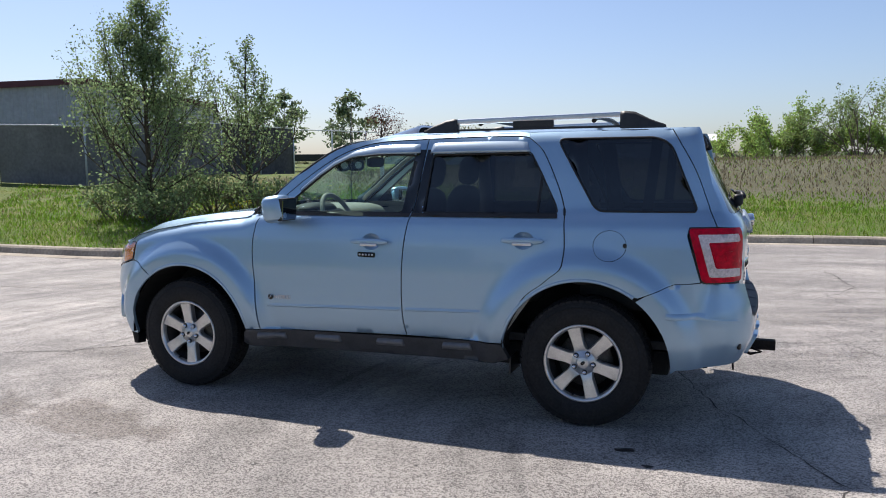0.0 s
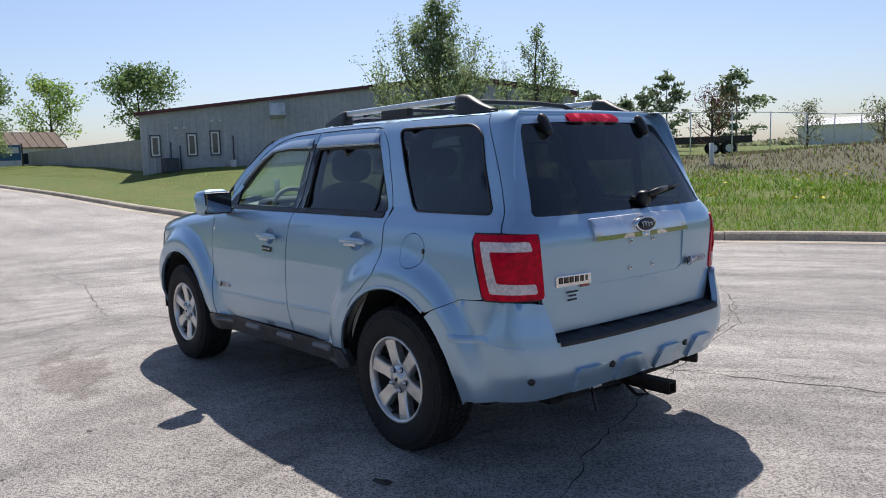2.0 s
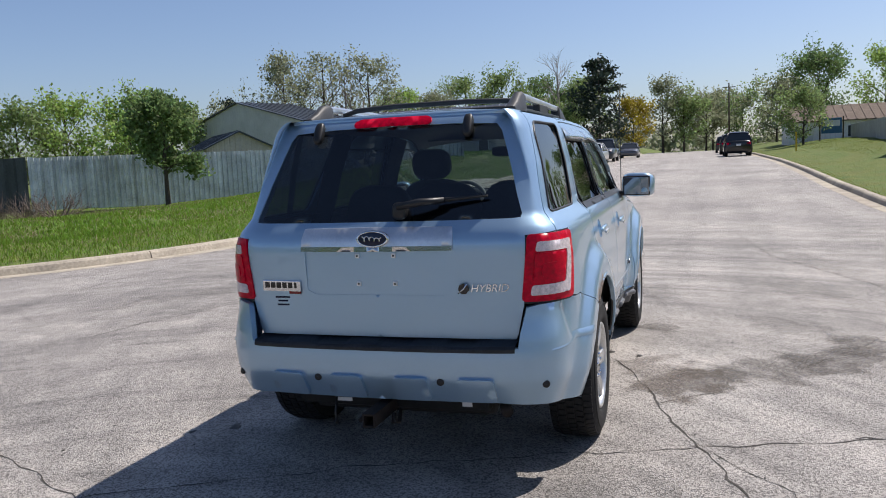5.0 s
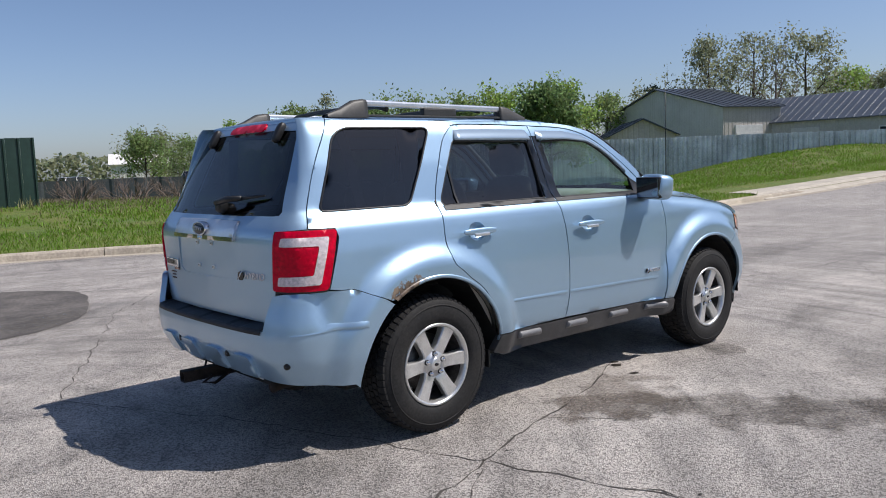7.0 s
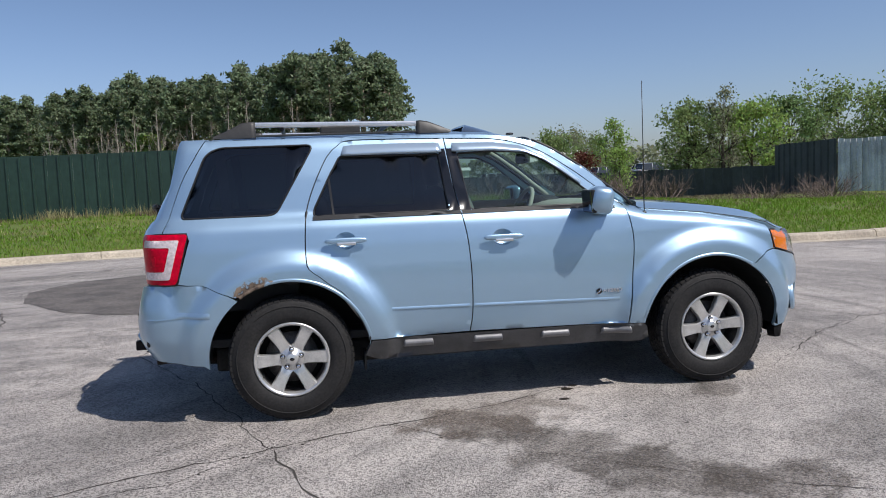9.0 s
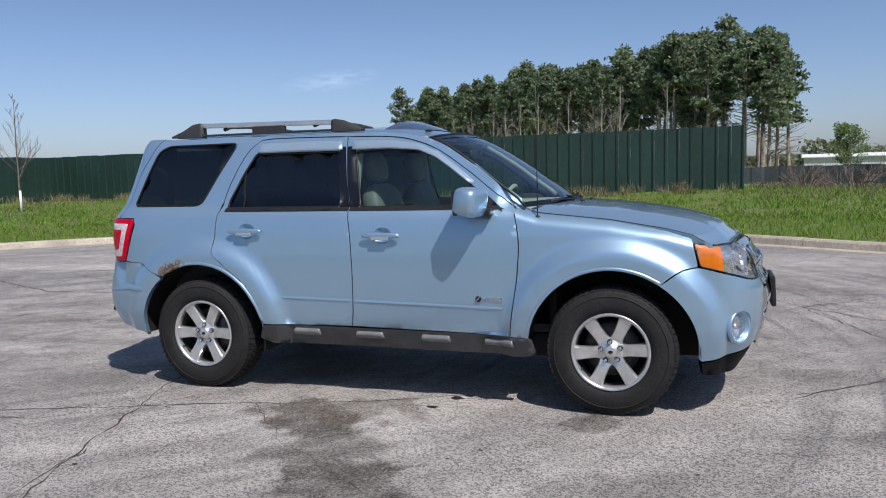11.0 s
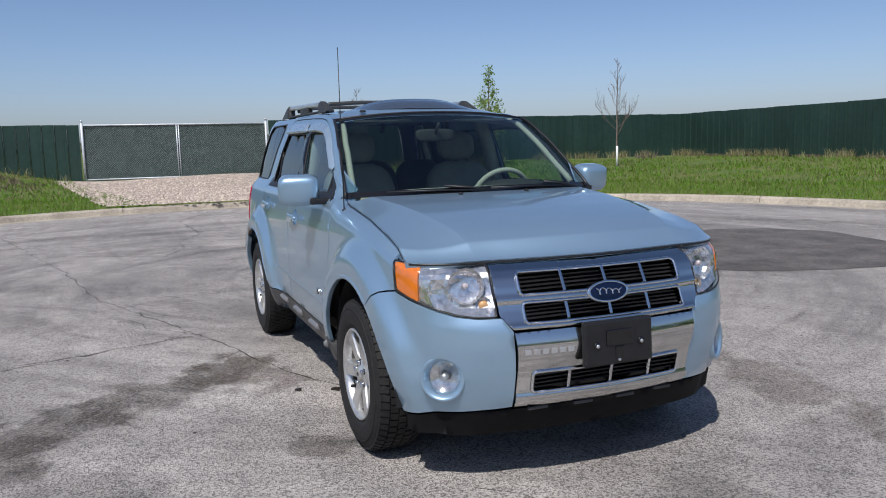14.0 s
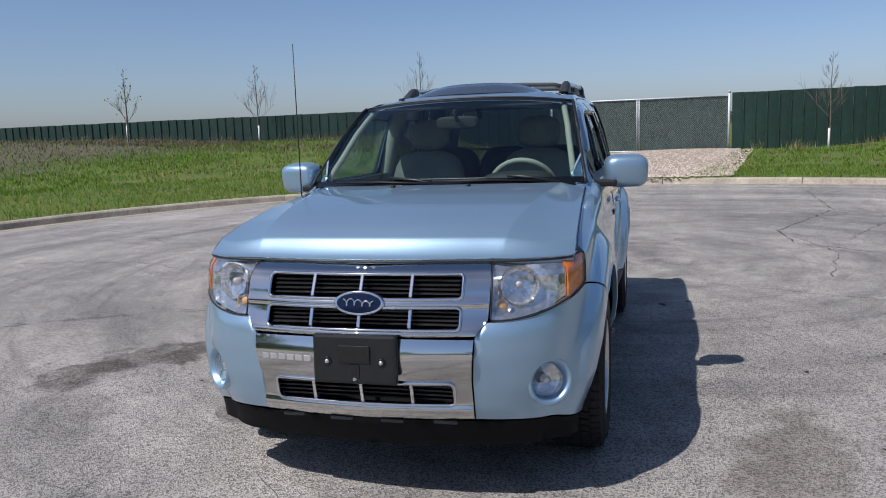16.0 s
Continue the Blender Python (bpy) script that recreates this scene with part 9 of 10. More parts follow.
def grow(rnd, start, direction, length, radius, depth, spread, segs=4, up=0.15, shrink=0.68, kids=(2, 4), out=None, tips=None, bend=0.12, sides=5):
    """Tapered limbs that fork; gathers tubes and the points along the thinner ones."""
    pts, rad = [Vector(start)], [radius]
    d = Vector(direction).normalized()
    for i in range(segs):
        d = (d + Vector((rnd.gauss(0, bend), rnd.gauss(0, bend), rnd.gauss(0, bend) + up * 0.3))).normalized()
        pts.append(pts[-1] + d * length / segs)
        rad.append(radius * (1 - 0.55 * (i + 1) / segs))
    out.append((pts, rad, sides if depth > 1 else 4))
    if depth <= 1:
        tips += pts[1:]
    if depth == 0:
        return
    n = rnd.randint(*kids)
    for k in range(n):
        t = 0.35 + 0.65 * (k + rnd.random() * 0.6) / n
        i = min(segs - 1, int(t * segs))
        p = pts[i].lerp(pts[i + 1], t * segs - i)
        ang = rnd.uniform(0, 2 * math.pi)
        o = d.orthogonal().normalized()
        side = o * math.cos(ang) + d.cross(o) * math.sin(ang)
        nd = (d + side * spread * rnd.uniform(0.6, 1.3) + Vector((0, 0, up))).normalized()
        grow(rnd, p, nd, length * shrink * rnd.uniform(0.75, 1.15), max(0.004, radius * 0.5), depth - 1, spread, segs, up, shrink, kids, out, tips, bend, sides)


def wood_mesh(name, tubes, material, parent, label=""):
    V, Fq = [], []
    for pts, rad, sides in tubes:
        v, f = tube_data(pts, rad, sides, cap=False)
        b = len(V)
        V += [tuple(p) for p in v]
        Fq += [tuple(i + b for i in q) for q in f]
    return fast_mesh(name, V, Fq, material, parent, label, True)


def leafy_tree(base, height, crown_w, leaf, leaf_size, count, seed, label, trunk_share=0.25, category="tree", columnar=False, bark="bark", sink=0.1, jitter=0.25, wrap=False, girth=1.0, limbs=0):
    rnd, rs = random.Random(seed), np.random.RandomState(seed)
    x, y = base
    t = empty("tree", pose(x, y, ground_z(x, y) - sink), label, category)
    tubes, tips = [], []
    H = height
    r0 = (0.018 * H + 0.02) * girth
    trunk = [Vector((0, 0, 0))]
    for i in range(8):
        trunk.append(trunk[-1] + Vector((rnd.gauss(0, 0.012 * H / 4), rnd.gauss(0, 0.012 * H / 4), H * 0.92 / 8)))
    tubes.append((trunk, [r0 * (1.15 - 0.13 * i) for i in range(9)], 8))
    limbs = limbs or (22 if columnar else 15)
    for k in range(limbs):
        u = trunk_share + (0.97 - trunk_share) * ((k + rnd.random()) / limbs) ** (1.3 if columnar else 1.0)
        i = min(7, int(u * 8))
        p = trunk[i].lerp(trunk[i + 1], u * 8 - i)
        ang = k * 2.4 + rnd.uniform(-0.4, 0.4)
        if columnar:
            wid = crown_w / 2 * 1.12 * (1.03 - u) ** 0.85 * rnd.uniform(0.7, 1.1) * (1 - 0.22 * sstep(0.3, 0.6, u))
            d = Vector((math.cos(ang), math.sin(ang), 0.35 + 1.5 * u))
            ln = wid * 1.5
            grow(rnd, p, d, ln, r0 * 0.35 * (1.2 - u), 2, 0.55, 4, 0.35, 0.6, (3, 4), tubes, tips, 0.10)
        else:
            shape = math.sin(math.pi * min(1.0, max(0.02, (u - trunk_share) / (1 - trunk_share)) * 0.85 + 0.15)) ** 0.7
            ln = crown_w / 2 * shape * rnd.uniform(0.6, 0.85)
            d = Vector((math.cos(ang), math.sin(ang), 0.25 + 0.9 * u))
            grow(rnd, p, d, max(0.2, ln), r0 * 0.42 * (1.25 - u), 2, 0.75, 4, 0.12, 0.62, (3, 4), tubes, tips, 0.14)
    wood_mesh("trunk", tubes, M[bark], t)
    tp = np.array([tuple(p) for p in tips])
    if count and len(tp):
        if columnar:
            reach = 0.10 + np.minimum(1.0, np.hypot(tp[:, 0], tp[:, 1]) / (0.22 * crown_w))
            idx = rs.choice(len(tp), count, p=reach / reach.sum())
        else:
            idx = rs.randint(0, len(tp), count)
        c = tp[idx] + np.clip(rs.normal(size=(count, 3)), -1.15, 1.15) * jitter
        leaves_mesh("crown", c, leaf_size, M[leaf], t, rs)
    if wrap:
        v, f = tube_data([(0, 0, 0.05), (0, 0, 0.85)], [r0 * 1.18, r0 * 1.12], 10)
        link_mesh("trunk_wrap", v, f, M["wrap"], t, True, "white trunk wrap")
    return t


def bush(base, h, w, leaf, leaf_size, count, seed, label, category="bush", bare=False, stems=14):
    rnd, rs = random.Random(seed), np.random.RandomState(seed)
    x, y = base
    t = empty("bush", pose(x, y, ground_z(x, y) - 0.05), label, category)
    tubes, tips = [], []
    for k in range(stems):
        a = rnd.uniform(0, 6.28)
        r = rnd.random() * w * 0.25
        d = Vector((math.cos(a) * w / h * 0.6, math.sin(a) * w / h * 0.6, 1))
        grow(rnd, (r * math.cos(a), r * math.sin(a), 0), d, h * rnd.uniform(0.5, 0.8), 0.012 + 0.006 * h, 2, 0.5, 4, 0.1, 0.55, (2, 4), tubes, tips, 0.15)
    wood_mesh("branchwork", tubes, M["twig"], t)
    if count:
        tp = np.array([tuple(p) for p in tips])
        c = tp[rs.randint(0, len(tp), count)] + rs.normal(size=(count, 3)) * 0.12
        leaves_mesh("crown", c, leaf_size, M[leaf], t, rs)
    return t


# beside the lawn, close to the kerb
leafy_tree((9.9, -8.8), 5.15, 2.75, "leaf_poplar", 0.055, 26000, 21, "young poplar in fresh leaf with a dense narrow crown", 0.06, columnar=True, jitter=0.10, limbs=40, girth=0.55)
leafy_tree((8.7, -10.8), 4.35, 2.0, "leaf_poplar", 0.06, 5200, 22, "slender young poplar with thin fresh leaves", 0.10, columnar=True, jitter=0.10, limbs=26, girth=0.6)
for i, (x, y, h, w, n) in enumerate(((9.2, -8.2, 0.9, 1.3, 1600), (10.6, -8.7, 1.0, 1.5, 1800), (8.3, -10.3, 0.9, 1.3, 1500), (7.6, -11.0, 0.8, 1.3, 1100), (9.2, -10.0, 1.1, 1.4, 1600), (9.9, -9.0, 1.2, 1.6, 2200))):
    bush((x, y), h, w, "leaf_poplar", 0.07, n, 40 + i, "low leafy sucker growth under the poplars")
# saplings along the fence, most of them bare
for i, ((x, y), h) in enumerate((((-24.9, 6.8), 3.7), ((-20.0, 15.3), 4.4), ((-26.0, -8.0), 3.9), ((-27.0, -15.7), 3.8))):
    leafy_tree((x, y), h, 1.7, "leaf_mid", 0.05, 0, 60 + i, "bare young tree with a white trunk wrap", 0.28, columnar=True, bark="twig", wrap=True, girth=0.36, limbs=16)
leafy_tree((-21.5, -18.3), 3.2, 1.3, "leaf_bright", 0.08, 60, 66, "leaning bare young tree with a white trunk wrap", 0.3, columnar=True, bark="twig", wrap=True, girth=0.5, limbs=12)
leafy_tree((-23.6, 11.8), 4.35, 1.5, "leaf_bright", 0.10, 1100, 67, "young birch with fresh green leaves", 0.2, columnar=True, bark="twig", wrap=True, jitter=0.12, girth=0.55)
# maple in front of the corrugated fence
leafy_tree((25.6, 22.2), 5.0, 4.0, "leaf_deep", 0.17, 11000, 70, "round-crowned maple in deep green leaf", 0.3, jitter=0.25)
leafy_tree((34, 31), 4.6, 4.5, "leaf_bright", 0.26, 1800, 71, "bright green tree behind the corrugated fence", 0.2, jitter=0.3)


def polar(eye, bearing, dist):
    return (eye[0] + dist * math.cos(radians(bearing)), eye[1] + dist * math.sin(radians(bearing)))


E25, E35, E65, E8, E9, E0 = (-4.85, 2.42), (-5.36, 0.98), (-4.37, -3.38), (-2.6, -4.91), (-1.2, -5.42), (-2.1, 5.08)
# (eye, bearing, distance, top slope, crown width, leaf, leaf size, count)
EAST_TREES = [
    (E25, -18.6, 82, 0.1133, 9.0, "leaf_deep", 0.5, 4200), (E25, -13.3, 92, 0.100, 7.5, "leaf_bright", 0.5, 2300), (E25, -9.4, 95, 0.1017, 9.0, "leaf_deep", 0.5, 4000),
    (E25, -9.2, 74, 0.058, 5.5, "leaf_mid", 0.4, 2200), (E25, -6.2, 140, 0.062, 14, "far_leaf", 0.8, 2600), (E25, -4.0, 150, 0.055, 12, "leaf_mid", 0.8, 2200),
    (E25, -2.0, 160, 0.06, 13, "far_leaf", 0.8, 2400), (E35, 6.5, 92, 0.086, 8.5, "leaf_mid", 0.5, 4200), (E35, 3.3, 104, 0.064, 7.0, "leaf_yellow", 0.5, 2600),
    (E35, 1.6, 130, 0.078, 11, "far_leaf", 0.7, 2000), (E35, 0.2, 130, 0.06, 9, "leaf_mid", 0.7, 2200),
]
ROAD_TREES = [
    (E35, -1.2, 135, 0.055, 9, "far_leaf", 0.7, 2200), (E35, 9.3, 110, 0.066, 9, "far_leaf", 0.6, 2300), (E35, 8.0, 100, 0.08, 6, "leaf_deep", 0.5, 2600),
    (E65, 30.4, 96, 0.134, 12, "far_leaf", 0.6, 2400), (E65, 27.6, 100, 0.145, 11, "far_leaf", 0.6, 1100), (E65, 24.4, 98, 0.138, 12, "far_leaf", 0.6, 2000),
    (E65, 22.2, 104, 0.09, 9, "leaf_bright", 0.6, 2300), (E65, 19.8, 106, 0.085, 9, "far_leaf", 0.6, 2300), (E65, 17.4, 110, 0.10, 11, "leaf_mid", 0.6, 2900),
    (E65, 14.8, 112, 0.105, 11, "leaf_mid", 0.6, 2900), (E65, 12.2, 116, 0.10, 10, "leaf_deep", 0.6, 2600),
]
YARD_TREES = [
    (E8, 52.5, 90, 0.066, 11, "leaf_mid", 0.6, 2400), (E8, 49.0, 86, 0.075, 10, "leaf_mid", 0.6, 2400), (E8, 46.2, 88, 0.085, 10, "leaf_bright", 0.6, 2600),
    (E8, 42.0, 84, 0.085, 10, "leaf_bright", 0.6, 3000), (E8, 38.6, 92, 0.078, 9, "leaf_mid", 0.6, 2400), (E8, 35.5, 96, 0.07, 9, "far_leaf", 0.6, 2000),
    (E9, 60.4, 62, 0.099, 4.2, "far_leaf", 0.35, 900), (E9, 62.6, 62, 0.075, 5.5, "leaf_mid", 0.4, 2400), (E9, 58.6, 66, 0.072, 6.5, "leaf_bright", 0.45, 2600),
    (E9, 56.4, 74, 0.078, 6.5, "leaf_deep", 0.45, 2600), (E9, 67.6, 48, 0.070, 2.8, "leaf_bright", 0.26, 1400),
]
SHED_TREES = [
    (E9, 71.8, 85, 0.042, 6, "leaf_mid", 0.5, 1700), (E65, 78.0, 95, 0.045, 4.6, "leaf_mid", 0.4, 2000), (E65, 58.8, 62, 0.0865, 4.5, "leaf_mid", 0.35, 1500),
    (E65, 66.5, 100, 0.038, 7.0, "leaf_mid", 0.4, 2200), (E65, 56.8, 66, 0.066, 6.0, "leaf_mid", 0.4, 2400), (E65, 64.6, 40, 0.026, 2.0, "leaf_red", 0.2, 900),
    (E65, 61.4, 36, 0.034, 1.6, "leaf_bright", 0.2, 800), (E65, 69.0, 110, 0.04, 9, "far_leaf", 0.6, 1800), (E0, -92.3, 44, 0.079, 3.6, "leaf_bright", 0.2, 2600),
    (E0, -90.3, 45, 0.052, 2.8, "leaf_bright", 0.2, 1500), (E0, -93.9, 45, 0.050, 3.0, "leaf_mid", 0.2, 1700),
]
MOUND_TREES = [
    (E0, -95.2, 46, 0.055, 2.8, "leaf_bright", 0.2, 1500), (E0, -97.0, 43, 0.091, 2.2, "leaf_mid", 0.18, 1400), (E0, -98.6, 44, 0.060, 3.0, "leaf_bright", 0.2, 1700),
    (E0, -101, 45, 0.05, 3.0, "leaf_mid", 0.2, 1500), (E25, -56.8, 25.3, 0.078, 2.0, "leaf_red", 0.10, 650), (E25, -63.5, 46, 0.055, 2.4, "far_leaf", 0.2, 500),
    (E25, -68.0, 52, 0.05, 2.4, "far_leaf", 0.2, 500), (E0, -72, 60, 0.05, 3, "far_leaf", 0.25, 600),
]
for i, (eye, bear, dist, slope, w, leaf, ls, n) in enumerate(EAST_TREES + ROAD_TREES + YARD_TREES + SHED_TREES + MOUND_TREES):
    x, y = polar(eye, bear, dist)
    top = 1.42 + slope * dist
    h = max(1.2, top - ground_z(x, y))
    words = {"leaf_deep": "broad-crowned tree in dark green leaf", "leaf_mid": "broadleaf tree in mid green leaf", "leaf_bright": "tree in bright spring leaf", "far_leaf": "thin-crowned tree just coming into pale leaf",
             "leaf_yellow": "small tree with yellow blossom and leaf", "leaf_red": "small ornamental tree with dark red leaves"}[leaf]
    if eye is E0:
        bush((x, y), h * 0.95, w * 1.25, leaf, ls * 0.6, int(n * 2.6), 200 + i, "clump of young trees in bright spring leaf", "tree", stems=11)
        continue
    leafy_tree((x, y), h, w, leaf, ls * 0.52, int(n * 1.8), 200 + i, words, 0.3 if leaf == "leaf_red" else 0.16, jitter=0.05 * w + 0.06, sink=0.2, wrap=(leaf == "leaf_red" and dist < 30))
# bare tree among the road's trees
x, y = polar(E35, 8.2, 96)
leafy_tree((x, y), 11.6, 7.5, "far_leaf", 0.4, 0, 301, "tall bare dead tree above the others", 0.35, bark="dead_bark")
x, y = polar(E65, 26.2, 92)
leafy_tree((x, y), 12.5, 9, "far_leaf", 0.45, 260, 302, "tall tree still almost bare of leaves", 0.25, bark="twig")


def conifer(base, height, width, seed, label, needle="needle", clear=0.35, whorls=15, puff=26, size=0.45):
    """A conifer: straight trunk, whorls of limbs, needle clumps, bare dead branches below."""
    rnd, rs = random.Random(seed), np.random.RandomState(seed)
    x, y = base
    t = empty("pine", pose(x, y, ground_z(x, y) - 0.3), label, "tree")
    H = height
    tubes, cl = [], []
    lean = Vector((rnd.gauss(0, 0.02), rnd.gauss(0, 0.02), 1))
    trunk = [lean * (H * i / 8) for i in range(9)]
    tubes.append((trunk, [0.016 * H * (1.05 - 0.115 * i) for i in range(9)], 7))
    for k in range(whorls):
        u = clear * 0.55 + (1 - clear * 0.55) * (k + 0.3 * rnd.random()) / whorls
        live = u > clear
        prof = (1 - (max(0.0, u - clear) / (1 - clear)) ** 2.4) * 0.9 + 0.12
        if u < clear + 0.18:
            prof *= 0.75
        for b in range(4 if live else 3):
            a = rnd.uniform(0, 6.28)
            ln = width / 2 * prof * rnd.uniform(0.65, 1.15)
            p0 = lean * (H * u)
            d = Vector((math.cos(a), math.sin(a), rnd.uniform(-0.15, 0.35)))
            p1 = p0 + d * ln * 0.55 + Vector((0, 0, 0.02 * H * rnd.random()))
            p2 = p0 + d * ln + Vector((0, 0, ln * 0.18))
            tubes.append(([p0, p1, p2], [0.0045 * H * (1.1 - u), 0.003 * H * (1.1 - u), 0.0012 * H], 4))
            if live:
                for q in (p2, p1.lerp(p2, 0.5), p1):
                    m = int(puff * rnd.uniform(0.6, 1.2))
                    cl.append(np.array(tuple(q)) + rs.normal(size=(m, 3)) * np.array([0.055 * width, 0.055 * width, 0.026 * width]) * 1.05)
    cl.append(np.array(tuple(lean * H)) + rs.normal(size=(puff, 3)) * 0.05 * width)
    wood_mesh("trunk", tubes, M["pine_bark"] if needle == "needle" else M["bark"], t)
    leaves_mesh("crown", np.concatenate(cl), size, M[needle], t, rs, aspect=0.5)
    return t


# the pine wood behind the green fence
first = [conifer((10 + 3 * i, 62), 11.0, 3.2, 400 + i, "tall pine with a bare lower trunk in a dense pine wood", clear=(0.60, 0.48, 0.55, 0.40)[i], whorls=26, puff=16, size=0.31) for i in range(4)]
for i, o in enumerate(first):
    tagged(o, group="pine wood")
rnd = random.Random(8)
row = [((4.0, 61), 1.05), ((1.5, 58.5), 0.98), ((5.5, 68), 1.1), ((6.6, 62.5), 1.08), ((5.4, 60), 1.03), ((7.6, 64), 0.98), ((2.6, 63), 1.08)]
for k in range(100):
    u = (k + rnd.random()) / 100
    x = 3 - 50 * u ** 1.15 + rnd.uniform(-3, 3)
    y = 62 + 62 * u ** 1.15 + rnd.uniform(-6, 8)
    row.append(((x, y), (0.93 + 0.27 * u) * rnd.uniform(0.94, 1.07)))
for k, ((x, y), s) in enumerate(row):
    m = pose(x, y, ground_z(x, y) - 0.3, 0, 0, rnd.uniform(0, 360)) @ Matrix.Diagonal((s * rnd.uniform(0.9, 1.15), s * rnd.uniform(0.9, 1.15), s, 1))
    if k < 4:
        first[k].matrix_basis = m
    else:
        copy_thing(first[k % 4], m)
leafy_tree((-17, 84), 6.5, 5.5, "leaf_bright", 0.5, 1700, 330, "bright green broadleaf tree at the edge of the pine wood", 0.2, jitter=0.35)
for i, (dx, dy, h) in enumerate(((1, 57, 8.2), (-3.5, 60, 7.6), (-9, 66, 8.0), (-13, 71, 7.4), (-20, 80, 7.6), (4.5, 58, 8.4), (-0.5, 57.5, 7.8), (-6.5, 62, 8.2), (-11, 68, 7.8), (-16, 74, 8.0), (8.5, 59, 8.0))):
    leafy_tree((dx - 6, dy + 1), h, 4, "needle", 0.4, 0, 340 + i, "dead pine with pale bare branches", 0.3, bark="dead_bark", columnar=True, limbs=9, girth=0.6)
# scattered pines beyond the screened fence, and the spruce by the road
for i, (bear, dist, slope, w) in enumerate(((-49.8, 66, 0.074, 3.6), (-51.8, 70, 0.066, 3.2), (-54.8, 62, 0.0926, 3.6), (-59.3, 58, 0.0905, 4.0), (-53.2, 74, 0.07, 3.2))):
    x, y = polar(E25, bear, dist)
    conifer((x, y), 1.42 + slope * dist - ground_z(x, y) + 0.3, w, 420 + i, "small dark pine with an open crown", clear=0.2, whorls=9, puff=24, size=0.3)
for bear, dist, slope, w, s in ((5.3, 86, 0.115, 6.5, 430), (34.2, 104, 0.085, 5.0, 431), (65.3, 36, -0.002, 1.3, 432)):
    x, y = polar(E35 if bear < 20 else E65, bear, dist)
    conifer((x, y), 1.42 + slope * dist - ground_z(x, y) + 0.3, w, s, "dark narrow spruce with dense drooping needles", "needle_dark", clear=0.06, whorls=18, puff=26, size=0.4 if dist > 50 else 0.12)

# far woods all round, as one mass of foliage
rs = np.random.RandomState(9)
cs = []
for a in np.arange(0, 360, 0.55):
    r = 330 + 60 * math.sin(a * 0.11) + rs.rand() * 40
    hh = (6.0 + 4.0 * noise.noise((a * 0.12, 1, 0)) + 2 * noise.noise((a * 0.5, 4, 0))) * (1.9 if 50 < a < 84 else 1.35 if -10 < a < 75 else 0.75)
    n = 100
    cs.append(np.stack([np.full(n, 0), np.full(n, 0), np.full(n, 0)], 1) + np.stack([r * np.cos(np.radians(a)) + rs.normal(size=n) * 2.6, r * np.sin(np.radians(a)) + rs.normal(size=n) * 2.6, 0.6 + hh * rs.rand(n) ** 0.8], 1))
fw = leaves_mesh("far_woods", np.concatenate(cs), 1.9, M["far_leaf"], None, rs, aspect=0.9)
tagged(fw, "hazy line of pale green woods in the far distance", "woods", kind="stuff")

# dry brush
for i, (x, y, h, w) in enumerate(((19.2, 22.5, 1.3, 2.6), (17.4, 24.2, 1.1, 2.2), (21, 26, 1.2, 2.4), (12, 25, 1.3, 2.4), (9, 27, 1.4, 2.6), (6.5, 26, 1.2, 2.4), (14.5, 27, 1.4, 2.6), (10.5, 24, 1.1, 2.2), (5.2, 28, 1.2, 2.2))):
    bush((x, y), h, w, "leaf_mid", 0.1, 0, 80 + i, "bare dry brush with reddish twigs", "bush", stems=30)
for i, (x, y, w) in enumerate(((-6.0, 23.6, 0.9), (-12.5, 24.0, 1.0), (0.4, 23.4, 1.3), (-23.8, 19.5, 1.6), (-25.5, 15.3, 1.6))):
    bush((x, y), 0.5, w, "leaf_mid", 0.1, 0, 90 + i, "dry tumbleweed caught against the green fence", "tumbleweed", stems=26)


# ---- grass ----
def blades(name, pts, h, w, material, rs, label, lean=0.45):
    n = len(pts)
    a = rs.rand(n) * 2 * math.pi
    d = np.stack([np.cos(a), np.sin(a), np.zeros(n)], 1)
    p = np.asarray(pts)
    hh = h * (0.45 + 0.85 * rs.rand(n, 1))
    tilt = rs.normal(size=(n, 2)) * lean
    tip = p + np.concatenate([tilt * hh, hh], 1)
    mid = p + np.concatenate([tilt * hh * 0.3, hh * 0.55], 1)
    ww = w * (0.7 + 0.6 * rs.rand(n, 1))
    V = np.stack([p - d * ww, p + d * ww, mid + d * ww * 0.75, mid - d * ww * 0.75, tip], 1).reshape(-1, 3)
    b = (np.arange(n) * 5)[:, None]
    quad = np.concatenate([b, b + 1, b + 2, b + 3], 1)
    tri = np.concatenate([b + 3, b + 2, b + 4], 1)
    F3 = np.concatenate([quad[:, [0, 1, 2]], quad[:, [0, 2, 3]], tri])
    ob = fast_mesh(name, V, F3, material)
    return tagged(ob, label, "grass", kind="stuff")


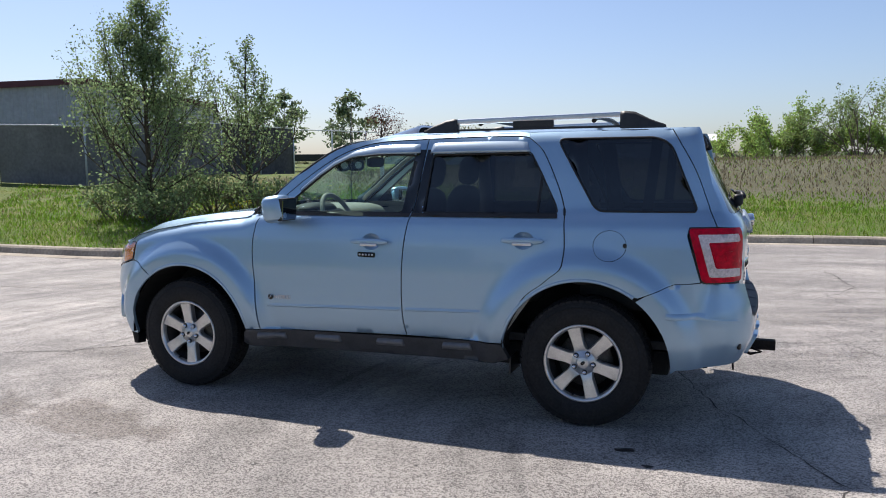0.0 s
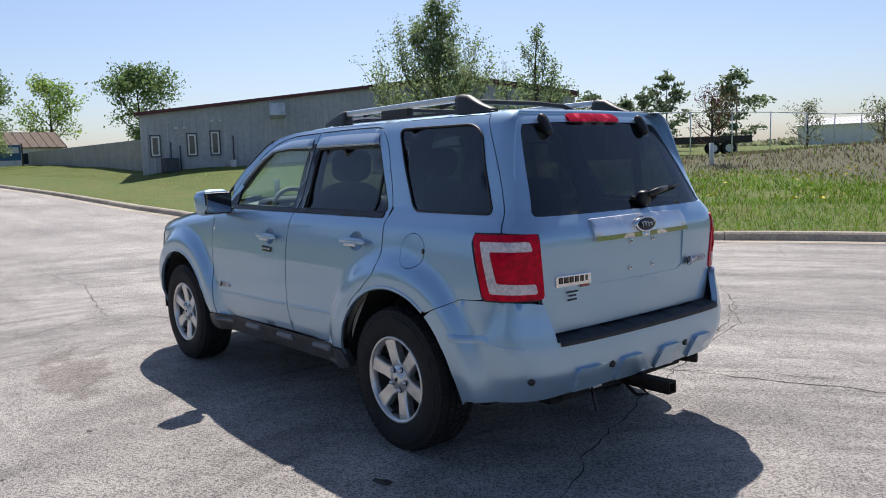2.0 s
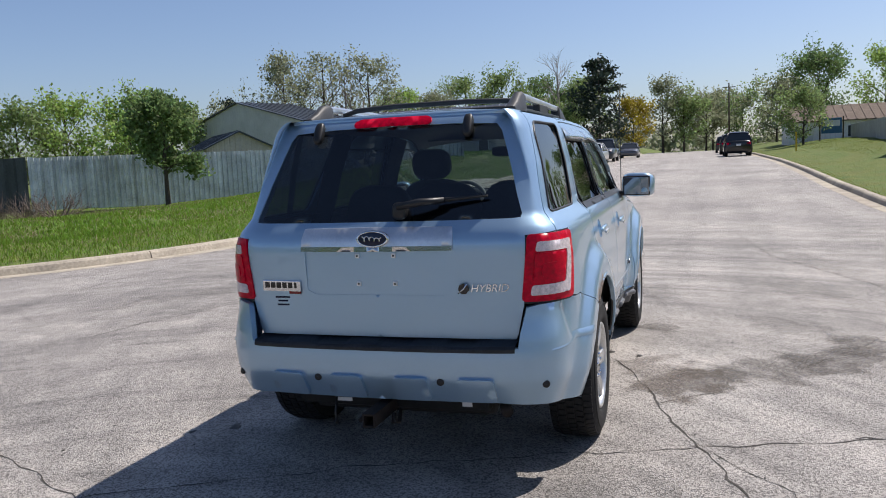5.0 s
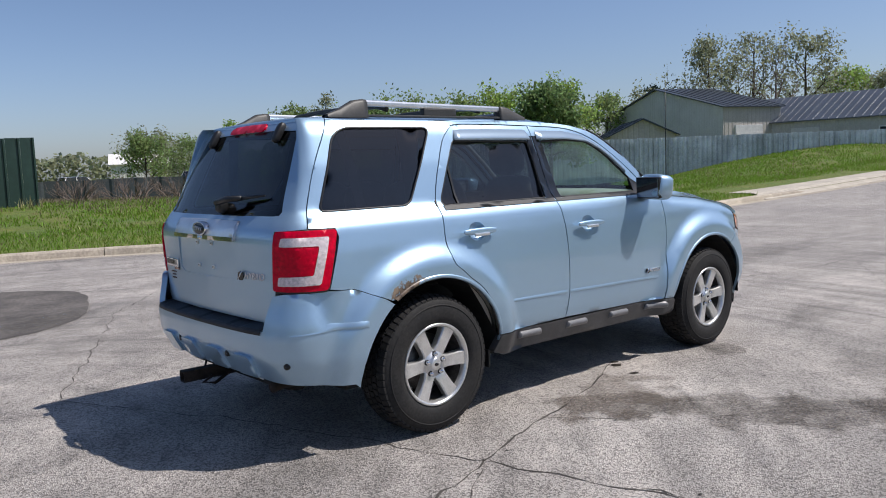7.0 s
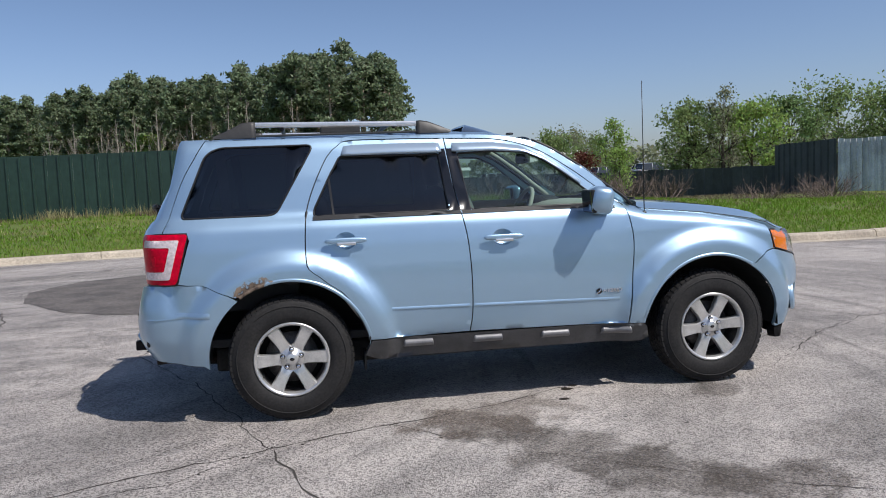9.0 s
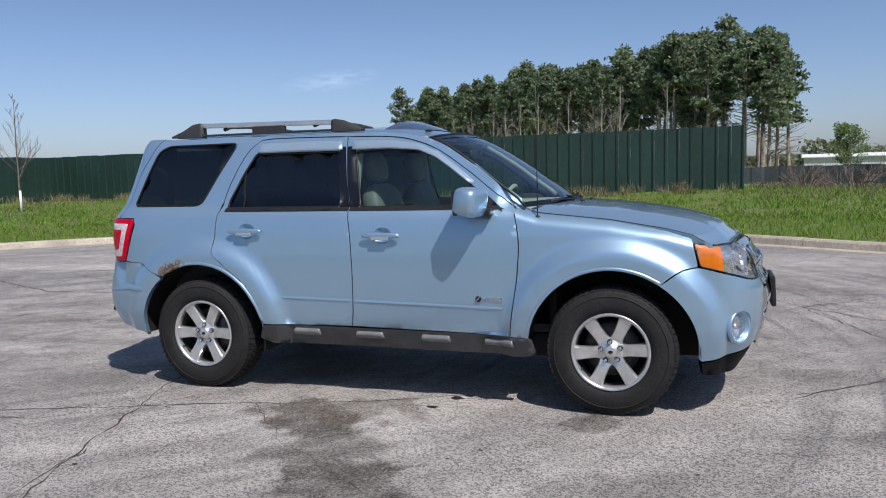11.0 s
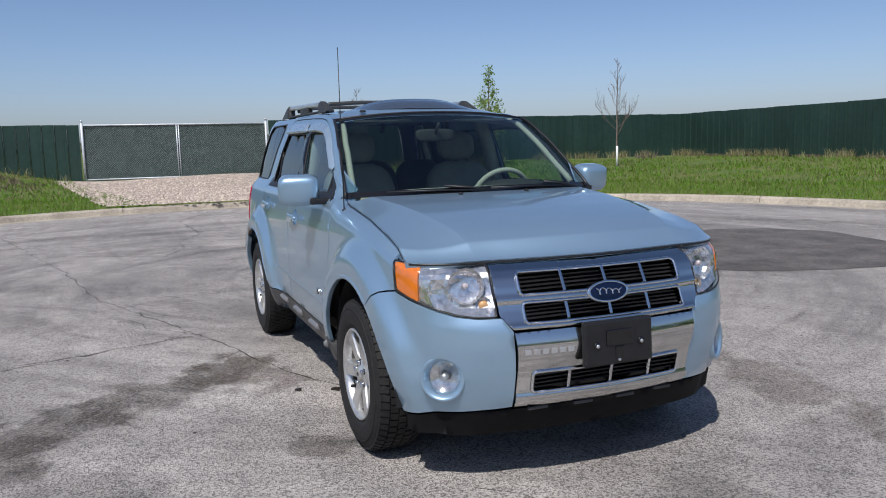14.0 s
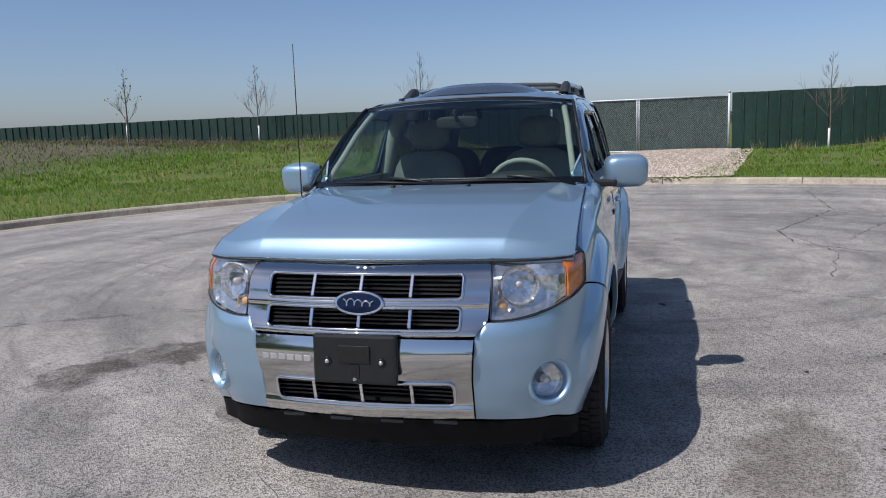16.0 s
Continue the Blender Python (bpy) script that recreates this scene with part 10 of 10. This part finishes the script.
def strip_points(n, rs, lo, hi, lo_i=0, hi_i=None, power=1.0, keep=None):
    """Points at a distance lo..hi outside the kerb, evenly along it."""
    hi_i = hi_i or len(OUT) - 1
    seg = np.array([(OUT[i + 1] - OUT[i]).length for i in range(lo_i, hi_i)])
    cum = np.concatenate([[0], np.cumsum(seg)])
    s = rs.rand(n) * cum[-1]
    j = np.clip(np.searchsorted(cum, s) - 1, 0, len(seg) - 1)
    u = (s - cum[j]) / seg[j]
    A = np.array([tuple(p) for p in OUT])
    Nn = np.array([tuple(p) for p in OUT_N])
    k = j + lo_i
    d = lo + (hi - lo) * rs.rand(n) ** power
    P = A[k] * (1 - u[:, None]) + A[k + 1] * u[:, None] + (Nn[k] * (1 - u[:, None]) + Nn[k + 1] * u[:, None]) * d[:, None]
    ok = np.array([(keep is None or keep(x, y)) and not (-29 < x < -14.6 and abs(y - 0.3) < 1.5 + 2.2 * max(0, (-15 - x) / 12) ** 0.8) and not (17.5 < x < 28.5 and 6.5 < y < 9.4) for x, y in P])
    P = P[ok]
    return np.array([(x, y, ground_z(x, y) - 0.01) for x, y in P])


rs = np.random.RandomState(31)


def clumpy(x, y):
    return noise.noise((x * 0.9, y * 0.9, 5)) > -0.25


def lawn(x, y):
    """The mown lawn in front of the metal building."""
    return y < -4 and x > 10.4 + 0.95 * (-4.2 - y)


blades("tall_grass", strip_points(240000, rs, 0.16, 3.6, 12, len(OUT) - 9, 1.0, lambda x, y: not lawn(x, y) and not (x > 45)), 0.105, 0.007, M["blade"], rs, "tall bright green grass growing along the kerb")
blades("rough_grass", strip_points(230000, rs, 2.8, 14.5, 30, len(OUT) - 30, 0.9, lambda x, y: not lawn(x, y) and clumpy(x, y) and y > -15), 0.10, 0.013, M["blade"], rs, "rough uneven green grass reaching to the fence")
blades("lawn_grass", strip_points(90000, rs, 0.16, 12.0, 14, 62, 0.9, lawn), 0.034, 0.010, M["blade_lawn"], rs, "short mown yellowish green lawn")
# dry grass on the mounds and along the fence
pts = []
while len(pts) < 26000:
    x, y = rs.uniform(-27.5, -20), rs.uniform(-46, -4)
    if rs.rand() < sstep(-19, -26, x) and noise.noise((x * 0.35, y * 0.35, 9)) > -0.15:
        pts.append((x, y, ground_z(x, y) - 0.02))
while len(pts) < 58000:
    x, y = rs.uniform(-26, 12), rs.uniform(-44, -14)
    if rs.rand() < sstep(-14, -20, y) and noise.noise((x * 0.3, y * 0.3, 12)) > -0.6:
        pts.append((x, y, ground_z(x, y) - 0.02))
while len(pts) < 76000:
    x, y = rs.uniform(3.2, 24), rs.uniform(18, 40)
    if rs.rand() < sstep(16, 24, y):
        pts.append((x, y, ground_z(x, y) - 0.02))
while len(pts) < 80000:
    x, y = rs.uniform(-27, 2.5), rs.uniform(22.4, 23.9)
    if noise.noise((x * 0.5, y * 0.5, 3)) > 0.1:
        pts.append((x, y, ground_z(x, y) - 0.02))
blades("dry_grass", pts, 0.13, 0.018, M["blade_dry"], rs, "tall dry tan grass on the mound and by the fence", 0.35)
pts = []
while len(pts) < 14000:
    x, y = rs.uniform(-24, 13), rs.uniform(-17, -12)
    pts.append((x, y, ground_z(x, y) - 0.02))
while len(pts) < 30000:
    x, y = rs.uniform(-26, 12), rs.uniform(-44, -15)
    pts.append((x, y, ground_z(x, y) - 0.02))
while len(pts) < 50000:
    x, y = rs.uniform(3, 40), rs.uniform(9, 27)
    if out_dist(x, y) > 3:
        pts.append((x, y, ground_z(x, y) - 0.02))
blades("field_grass", pts, 0.10, 0.014, M["blade"], rs, "mixed green field grass on the banks", 0.4)
# straw-coloured blades among the green, and ragged weeds at the foot of the fence
blades("straw", strip_points(60000, rs, 1.2, 14.0, 40, len(OUT) - 34, 0.8, lambda x, y: not lawn(x, y) and noise.noise((x * 0.5, y * 0.5, 21)) > 0.0), 0.11, 0.010, M["straw"], rs, "straw-coloured dead blades among the green grass", 0.6)
pts = []
while len(pts) < 5500:
    if rs.rand() < 0.5:
        x, y = rs.uniform(-27.4, 2.6), 23.75 - rs.rand() ** 2 * 1.4
    else:
        x, y = -27.3 + rs.rand() ** 2 * 1.8, rs.choice([rs.uniform(4.2, 24), rs.uniform(-46, -3.4)])
    if noise.noise((x * 0.9, y * 0.9, 17)) > 0.12:
        pts.append((x, y, ground_z(x, y) - 0.02))
blades("fence_weeds", pts, 0.34, 0.010, M["straw"], rs, "tall pale weeds standing along the fence foot", 0.3)
# yellow weeds in flower near the poplars
fl = strip_points(900, rs, 2.0, 8.0, 58, 84, 1.0, lambda x, y: noise.noise((x * 0.7, y * 0.7, 2)) > 0.05)
fl[:, 2] += 0.22 + 0.1 * rs.rand(len(fl))
tagged(leaves_mesh("weed_flowers", fl, 0.07, M["flower"], None, rs), "small yellow weed flowers in the tall grass", "flowers", kind="stuff")
